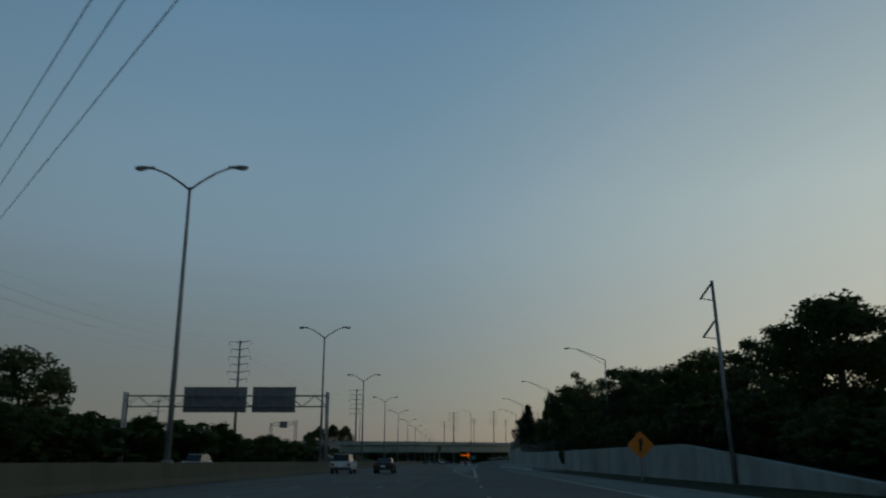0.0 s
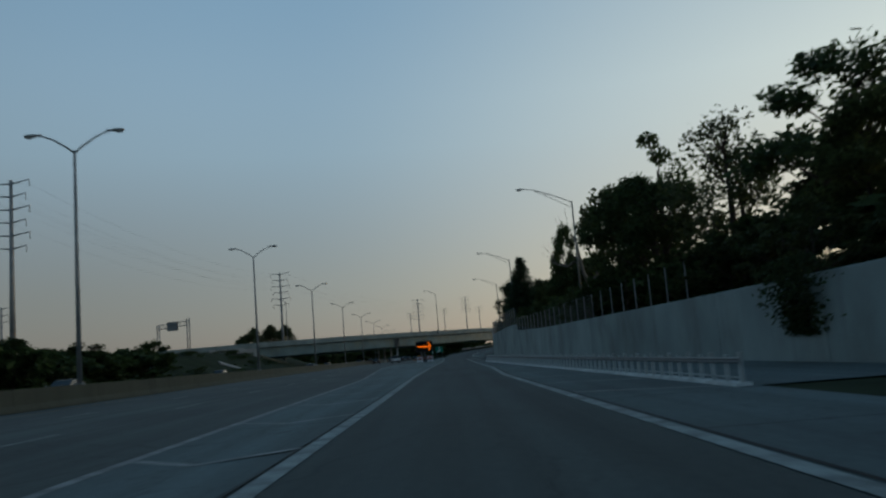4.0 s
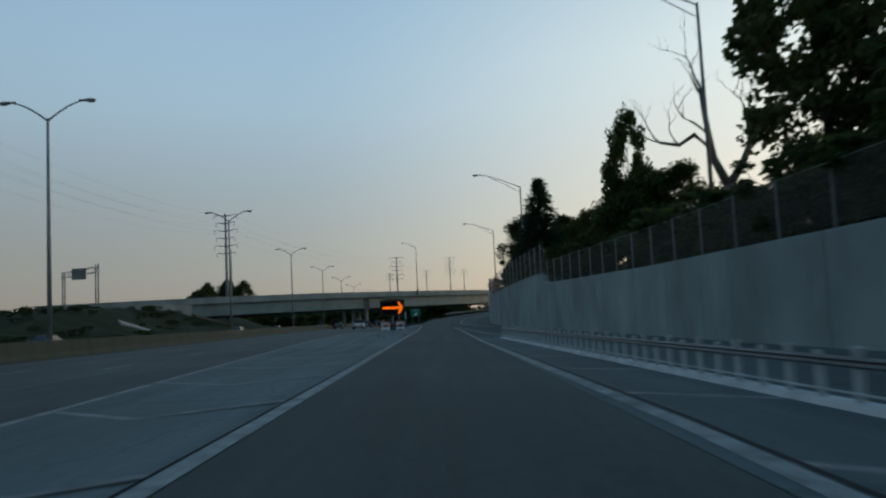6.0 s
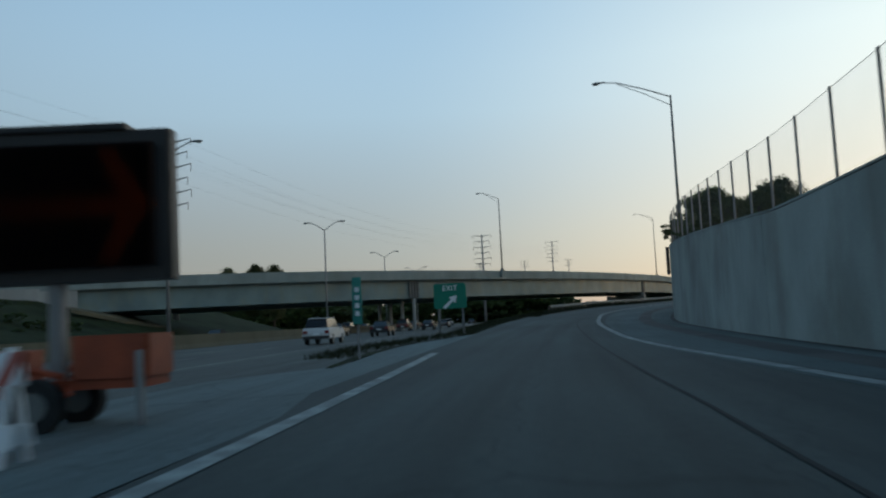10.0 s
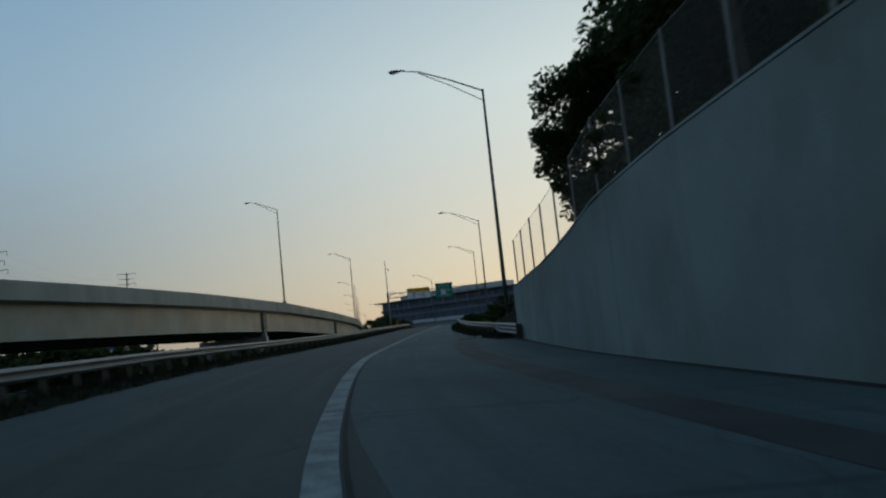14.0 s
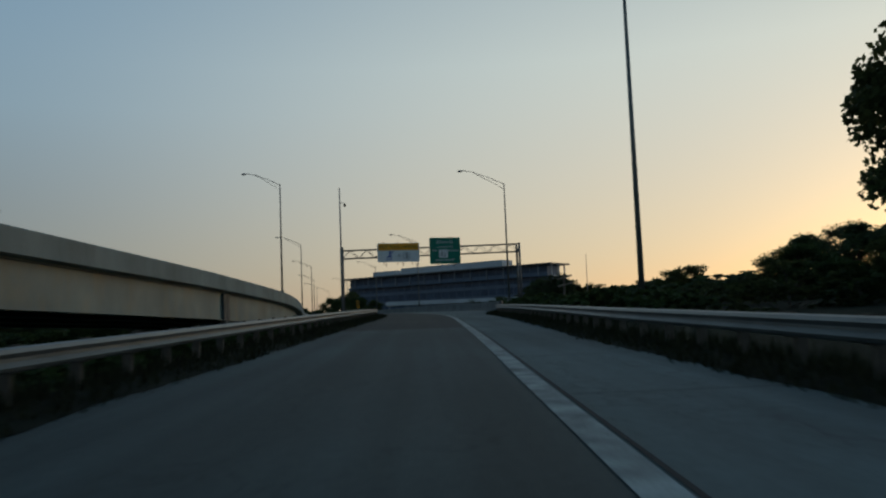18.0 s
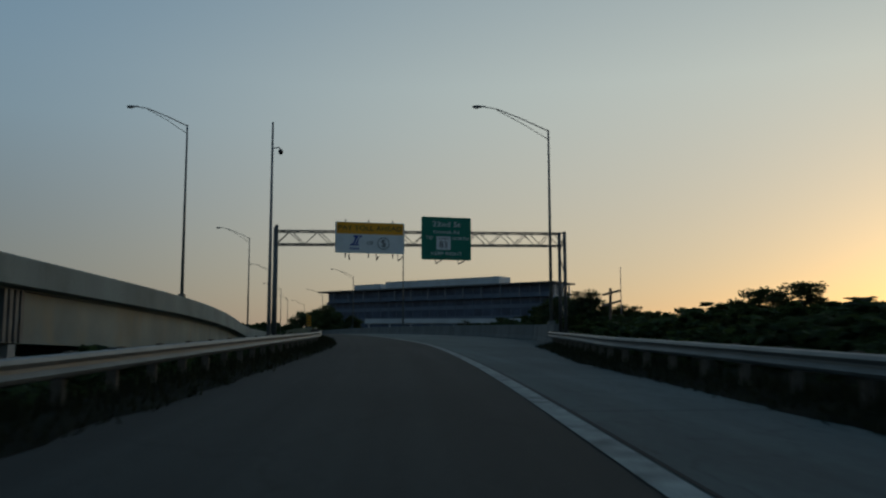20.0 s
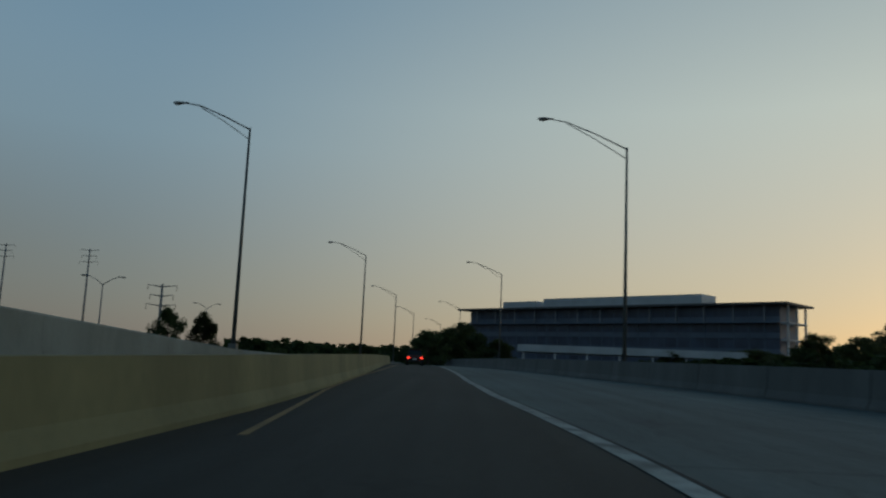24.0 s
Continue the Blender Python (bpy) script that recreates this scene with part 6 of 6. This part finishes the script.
np_ = empty("utility_pole", facing(120.8, 512.4, 1.9, 20), label="old timber utility pole with two cross-arms", category="utility pole")
put("pole", Shape().tube([(0, 0, -2.5), (0.5, 0, 9.3)], [0.2, 0.16], 8), WOOD, np_)
for z in (8.8, 7.6):
    put("cross_arm", Shape().box(-1.9, -0.08, -0.12, 1.9, 0.08, 0.12, Matrix.Translation((0.45, -0.2, z)) @ Matrix.Rotation(radians(-10), 4, "Y")), WOOD, np_)

thin_mast = empty("mast", facing(150, 548, 4.5, 0), label="thin grey steel mast standing in the scrub", category="mast")
put("pole", Shape().tube([(0, 0, -1), (0, 0, 13)], [0.11, 0.05], 8), GALV_DARK, thin_mast, smooth=True)

# ---- office building ----
A, B = Vector((176, 796, 0)), Vector((233, 699, 0))
ob = empty("office_building", facing(A.x, A.y, 4.0, math.degrees(math.atan2(B.y - A.y, B.x - A.x))), label="long four-storey glass office building with a flat overhanging roof", category="office building")
LEN = (B - A).length
put("core", Shape().box(0.6, 0.6, -4, LEN - 0.6, 13, 22.4), OFFICE_BAND, ob)
for fl in range(5):
    z = 0.4 + fl * 4.4
    put("spandrel", Shape().box(0.0, 0.15, z, LEN, 0.6, z + 1.5), OFFICE_BAND, ob)
    for k in range(26):
        x0 = k * LEN / 26
        w = put("window", Shape().box(x0 + 0.12, 0.42, z + 1.5, x0 + LEN / 26 - 0.12, 0.6, z + 4.4), OFFICE_GLASS, ob)
        put("mullion", Shape().box(x0 - 0.11, 0.28, z + 1.5, x0 + 0.11, 0.597, z + 4.4), OFFICE_BAND, w)
put("roof", Shape().box(-4.0, -2.6, 22.6, LEN + 3.0, 16, 23.2), OFFICE_ROOF, ob)
put("penthouse", Shape().box(30, 4, 23.2, 88, 13, 26.6), OFFICE_PALE, ob)
put("penthouse", Shape().box(12, 4, 23.2, 27, 13, 25.9), OFFICE_PALE, ob)
for k in range(13):
    put("roof_column", Shape().box(4 + k * (LEN - 8) / 12, -1.2, 18.1, 4.4 + k * (LEN - 8) / 12, -0.8, 22.6), OFFICE_COLUMN, ob)
put("terrace_slab", Shape().box(0.0, -1.6, 17.7, LEN, 0.147, 18.1), OFFICE_BAND, ob)
for k in range(3):
    put("corner_column", Shape().box(LEN + 1.6, 0.5 + k * 6, 0, LEN + 2.1, 1.0 + k * 6, 22.6), OFFICE_PALE, ob)
for k in range(4):
    put("balcony_slab", Shape().box(LEN, 0.5, 3.8 + k * 4.6, LEN + 2.3, 13, 4.2 + k * 4.6), OFFICE_PALE, ob)
    put("end_band", Shape().box(-1.8, 1.0, 1.6 + k * 5, 0.0, 12, 3.4 + k * 5), OFFICE_PALE, ob)
dk = empty("parking_deck", facing(146, 664, 6.0, -27), label="low white parking deck on slim columns", category="parking deck")
put("deck_edge", Shape().box(0, 0, 4.1, 46, 14, 5.0, cut=0.1), OFFICE_PALE, dk)
put("parapet_rail", Shape().box(0.1, 0.05, 5.0, 45.9, 0.2, 5.5), OFFICE_PALE, dk)
for k in range(8):
    put("column", Shape().box(1 + k * 6.2, 0.5, -6, 1.4 + k * 6.2, 0.9, 4.1), OFFICE_PALE, dk)
for i, (x, y, w, d, hgt) in enumerate(((150, 1060, 30, 20, 15), (-90, 640, 34, 16, 9), (-40, 700, 30, 16, 9), (20, 1010, 30, 20, 12))):
    b = empty("distant_building", facing(x, y, -0.3, -14), label="grey blue low building far beyond the road", category="building", group="distant buildings")
    put("wall", Shape().box(0, 0, 0, w, d, hgt), OFFICE_PALE if y < 800 else OFFICE_BAND, b)
    put("roof", Shape().box(-0.5, -0.5, hgt, w + 0.5, d + 0.5, hgt + 0.6), OFFICE_ROOF, b)
    for fl in range(4):
        put("window_band", Shape().box(1, -0.12, 2 + fl * hgt / 4.4, w - 1, -0.003, 2 + fl * hgt / 4.4 + hgt / 9), OFFICE_GLASS, b)


st = empty("office_block", facing(2, 588, -0.3, 0), label="pale glass office block with light floor bands beyond the highway", category="building")
put("wall", Shape().box(0, 0, 0, 22, 16, 11.2), OFFICE_GLASS, st)
for fl in range(4):
    put("floor_band", Shape().box(-0.3, -0.35, 2.3 + fl * 2.95, 22.3, -0.004, 3.5 + fl * 2.95, cut=0.05), OFFICE_PALE, st)
put("roof", Shape().box(-0.4, -0.45, 11.204, 22.4, 16.4, 11.6, cut=0.1), OFFICE_ROOF, st)
for k in range(9):
    put("mullion", Shape().box(k * 2.72 - 0.08, -0.3, 0, k * 2.72 + 0.08, -0.006, 2.28), OFFICE_PALE, st)
put("stair_tower", Shape().box(22.3, 3, 0, 26.5, 11, 8.6, cut=0.1), OFFICE_PALE, st)
put("roof_plant", Shape().box(6, 4, 11.604, 13, 10, 12.8, cut=0.1), OFFICE_BAND, st)

# ---- vehicles ----
def car(kind, colour, lights):
    """A car along +y. kind: sedan or suv; lights: lit headlamps, lit brake lamps or neither."""
    L, Wd, H = (4.7, 1.8, 1.45) if kind == "sedan" else (4.7, 1.88, 1.75)
    hood = 0.85 if kind == "sedan" else 1.0
    e = empty("car", label=colour[1], category="car", group="cars on the highway")
    paint = colour[0]
    prof = ([(-2.3, 0.35), (-2.35, 0.7), (-2.2, 0.98), (-1.55, 1.02), (0.75, 0.98), (2.0, hood - 0.05), (2.3, 0.65), (2.32, 0.35)] if kind == "sedan"
            else [(-2.3, 0.4), (-2.35, 0.75), (-2.3, 1.1), (-1.2, 1.12), (0.9, 1.08), (2.05, hood), (2.3, 0.75), (2.32, 0.4)])
    cab = ([(-1.75, 1.0), (-1.0, 1.4), (-0.1, H), (0.25, 1.4), (1.05, 0.98)] if kind == "sedan" else [(-2.28, 1.08), (-1.95, 1.62), (-1.5, H), (0.1, H - 0.02), (0.5, 1.6), (1.15, 1.08)])

    def side(pr, w0, w1, zmax):
        n = len(pr)
        z0 = pr[0][1]
        wz = lambda z: w0 + (w1 - w0) * max(0, min(1, (z - 0.6) / (zmax - 0.6)))
        v = [(-wz(z), y, z) for y, z in pr] + [(wz(z), y, z) for y, z in pr]
        f = [tuple(range(n)), tuple(reversed(range(n, 2 * n)))] + [(i, n + i, n + (i + 1) % n, (i + 1) % n) for i in range(n)]
        return Shape().add(v, f)

    put("body", side(prof, Wd / 2, Wd / 2 - 0.06, 1.1), paint, e)
    put("cabin_glass", side(cab, Wd / 2 - 0.1, Wd / 2 - 0.3, H), CARGLASS, e)
    put("roof", Shape().box(-Wd / 2 + 0.27, cab[1][0] + 0.1, H - 0.05, Wd / 2 - 0.27, cab[-2][0] - 0.05, H + 0.015, cut=0.12), paint, e)
    for y in (-1.45, 1.42):
        for x in (-1, 1):
            ring = [(0.33 * math.cos(a * math.tau / 16), 0.33 * math.sin(a * math.tau / 16)) for a in range(16)]
            m = Matrix.Translation((x * (Wd / 2 - 0.1), y, 0.33)) @ Matrix.Rotation(radians(90), 4, "Y")
            w = put("wheel", Shape().prism(ring, -0.11, 0.11, m), RUBBER, e)
            put("rim", Shape().prism([(q[0] * 0.6, q[1] * 0.6) for q in ring], -0.118, 0.118, m), GALV, w)
    for x in (-1, 1):
        put("tail_lamp", Shape().box(x * 0.72 - 0.14, -2.385, 0.72, x * 0.72 + 0.14, -2.3, 0.92, cut=0.02), BRAKE if lights == "brake" else TAIL, e)
        put("headlamp", Shape().box(x * 0.66 - 0.16, 2.24, 0.62, x * 0.66 + 0.16, 2.335, 0.78, cut=0.02), HEAD_ON if lights == "head" else LENS, e)
        put("mirror", Shape().box(x * (Wd / 2 + 0.06) - 0.08, 0.72, 0.98, x * (Wd / 2 + 0.06) + 0.08, 0.84, 1.12, cut=0.02), paint, e)
    put("bumper", Shape().box(-Wd / 2 + 0.04, -2.42, 0.38, Wd / 2 - 0.04, -2.3, 0.58, cut=0.04), TRIM, e)
    put("plate", Shape().box(-0.22, -2.43, 0.62, 0.22, -2.37, 0.74), SIGN_WHITE, e)
    return e


WHITE = (material("white_car_paint", (0.6, 0.61, 0.62), 0.25, var=0.05, scale=2, bump=0), "white car on the highway")
SILVER = (material("silver_car_paint", (0.35, 0.36, 0.37), 0.3, 0.5, var=0.05, scale=2, bump=0), "silver car on the highway")
DARK = (material("dark_car_paint", (0.03, 0.032, 0.036), 0.25, var=0.05, scale=2, bump=0), "dark car on the highway")
MAROON = (material("maroon_car_paint", (0.08, 0.015, 0.015), 0.25, var=0.05, scale=2, bump=0), "dark red car on the ramp")
made = {}
for x, y, turn, kind, col, lights in (
        (-10.6, 78, 0, "suv", WHITE, ""), (-5.6, 286, 0, "suv", WHITE, ""), (-5.5, 310, 0, "sedan", DARK, ""), (-5.5, 352, 0, "sedan", DARK, ""),
        (-12.6, 322, 0, "sedan", DARK, ""), (-6.9, 79.4, 0, "sedan", DARK, ""),
        (-9.2, 352, 0, "suv", MAROON, ""), (-5.5, 378, 0, "sedan", SILVER, ""), (-12.6, 392, 0, "sedan", DARK, ""), (-9.0, 430, 0, "suv", WHITE, ""), (-5.6, 470, 0, "sedan", DARK, ""),
        (-25, 80, 180, "suv", WHITE, "head"), (-22, 150, 180, "sedan", SILVER, "head"), (-27, 210, 180, "sedan", SILVER, "head"), (-22, 262, 180, "sedan", WHITE, "head"),
        (-26, 320, 180, "sedan", DARK, "head"), (-22, 372, 180, "suv", WHITE, "head"), (-26, 410, 180, "sedan", SILVER, "head"), (-22, 440, 180, "sedan", DARK, "head"),
        (-26, 470, 180, "suv", WHITE, "head"), (-22, 500, 180, "sedan", SILVER, "head"), (-22, 540, 180, "sedan", WHITE, "head")):
    key = (kind, col[1], lights)
    m = facing(x, y, -0.02, turn)
    if key in made:
        copy_thing(made[key], m)
    else:
        made[key] = car(kind, col, lights)
        made[key].matrix_basis = m
p, n, t = at(618, -2.4)
lead = car("suv", MAROON, "brake")
lead.matrix_basis = Matrix.Translation(p) @ Matrix.Rotation(math.atan2(t.y, t.x) - math.pi / 2, 4, "Z")


# ---- grass along the pavement edges ----
def tufts(name, s0, s1, d_of_s, width, count, seed, height=0.28):
    """Blades in one mesh, scattered along the way, thickest near the rail."""
    rnd = random.Random(seed)
    sh = Shape()
    for i in range(count):
        u = rnd.uniform(s0, s1)
        w = rnd.random() ** 1.5
        p = at(u, d_of_s(u) + width * w, -0.02)[0]
        for k in range(4):
            a, hgt, lean = rnd.uniform(0, math.tau), height * rnd.uniform(0.5, 1.3) * (1.15 - 0.7 * w), rnd.uniform(0.05, 0.2)
            q = p + Vector((rnd.gauss(0, 0.08), rnd.gauss(0, 0.08), 0))
            c, t = Vector((math.cos(a), math.sin(a), 0)), Vector((-math.sin(a), math.cos(a), 0))
            b = len(sh.v)
            sh.v += [tuple(q - c * 0.02), tuple(q + c * 0.02), tuple(q + t * lean + Vector((0, 0, hgt)))]
            sh.f.append((b, b + 1, b + 2))
    tagged(put(name, sh, GRASS_BLADE), "rough dark grass along the pavement's edge", "grass", kind="stuff")


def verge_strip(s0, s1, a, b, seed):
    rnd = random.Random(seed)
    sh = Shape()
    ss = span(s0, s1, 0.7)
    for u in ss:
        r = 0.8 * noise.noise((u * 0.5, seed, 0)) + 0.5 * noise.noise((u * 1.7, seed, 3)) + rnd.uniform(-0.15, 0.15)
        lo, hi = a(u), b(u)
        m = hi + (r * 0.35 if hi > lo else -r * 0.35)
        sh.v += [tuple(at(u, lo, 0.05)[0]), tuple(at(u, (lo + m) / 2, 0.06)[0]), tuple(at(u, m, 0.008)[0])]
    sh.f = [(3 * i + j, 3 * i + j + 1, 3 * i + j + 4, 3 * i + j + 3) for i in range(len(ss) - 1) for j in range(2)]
    tagged(put("verge", sh, VERGE_SHADED), "ragged strip of dirt and dry grass under the guardrail, coloured dark as in its shade", "verge", kind="structure")


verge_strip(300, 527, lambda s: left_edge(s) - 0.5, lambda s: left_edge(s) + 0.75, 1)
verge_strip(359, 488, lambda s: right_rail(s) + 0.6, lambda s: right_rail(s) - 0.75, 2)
tufts("grass_fringe", 300, 527, lambda s: left_edge(s) - 0.45, 1.25, 8000, 3, 0.32)
tufts("grass_fringe", 360, 488, lambda s: right_rail(s) + 0.6, -1.4, 6500, 4, 0.32)
tufts("grass_fringe", 252, 330, lambda s: nose_d(s) - 1.2, 1.1, 2600, 5, 0.16)
for i in range(60):
    x, y = -190 + i * 3.3 + rt.uniform(-2, 2), 470 + 14 * math.sin(i) + (40 if i > 40 else 0)
    if x < -38:
        if i % 3:
            bulk(x, y, hill(x, y), rt.uniform(5, 8), 1.5)
        else:
            tree("oak", x, y, hill(x, y), rt.uniform(5, 8), 1.5)
for i in range(30):
    bulk(6 + i * 1.6 + rt.uniform(-1, 1), 560 + i * 6, -0.3, rt.uniform(4, 6.5), 1.6)
for i in range(70):
    bulk(-120 + i * 2.1 + rt.uniform(-1, 1), 500 + i * 0.9 + rt.uniform(-8, 8), -0.4, rt.uniform(8.0, 11.0), 1.3)
for i in range(46):
    bulk(-10 + i * 3.6 + rt.uniform(-2, 2), 770 + i * 2.5 + rt.uniform(-10, 10), -0.3, rt.uniform(8, 11), 1.3)
for i in range(150):
    s = 372 + i
    off = rt.uniform(2.6, 6.5)
    p, n, t = at(s, left_edge(s) - 0.1 - off)
    bulk(p.x, p.y, p.z - 0.35 - off * 0.42, rt.uniform(1.5, 2.2) + max(0, off - 3.5) * 0.3, 1.3)
for i in range(110):
    s = 462 + i * 1.5
    p, n, t = at(s, right_rail(min(s, 655)) + 12 + rt.uniform(0, 34) + max(0, s - 500) * 0.1)
    bulk(p.x, p.y, p.z - 0.3, rt.uniform(2.0, 3.0), 1.9)
for i in range(60):
    p, n, t = at(432 + i, right_rail(432 + i) + rt.uniform(1.6, 4.5))
    bulk(p.x, p.y, p.z - 0.3, rt.uniform(1.1, 1.7), 1.4)
for i in range(210):
    x, y = rt.uniform(-76, -37), rt.uniform(222, 316)
    bulk(x, y, hill(x, y) - 0.2, rt.uniform(0.5, 1.2), 1.9)
for i in range(30):
    x, y, z = behind_wall(31 + i * 1.1, rt.uniform(1.6, 5.5))
    bulk(x, y, z - 0.2, rt.uniform(1.8, 2.8), 1.6)
for i in range(30):
    bulk(92 + i * 2.4 + rt.uniform(-1, 1), 800 + i * 0.6 + rt.uniform(-12, 12), -0.3, rt.uniform(11.5, 14.0), 1.1)
# the joined thickets
src = tree_parts(71, 3, 1.9, 34, 24, LEAF, 0.1, 0.42)[1]
co = np.empty(len(src.vertices) * 3)
src.vertices.foreach_get("co", co)
co = co.reshape(-1, 3)
allv, nv = [], len(co)
for x, y, z, kz, kx, a in BULK:
    c, n = math.cos(a), math.sin(a)
    allv.append(np.stack([(co[:, 0] * c - co[:, 1] * n) * kx + x, (co[:, 0] * n + co[:, 1] * c) * kx + y, co[:, 2] * kz + z], 1))
allv = np.concatenate(allv).astype(np.float32)
thick = bpy.data.meshes.new("thicket")
thick.vertices.add(len(allv))
thick.vertices.foreach_set("co", allv.ravel())
thick.loops.add(len(allv))
thick.loops.foreach_set("vertex_index", np.arange(len(allv), dtype=np.int32))
thick.polygons.add(len(allv) // 4)
thick.polygons.foreach_set("loop_start", np.arange(0, len(allv), 4, dtype=np.int32))
thick.update(calc_edges=True)
thick.materials.append(LEAF)
tagged(put("thicket", thick, None), "dense dark scrub along the highway and behind the guardrail", "scrub", kind="stuff")
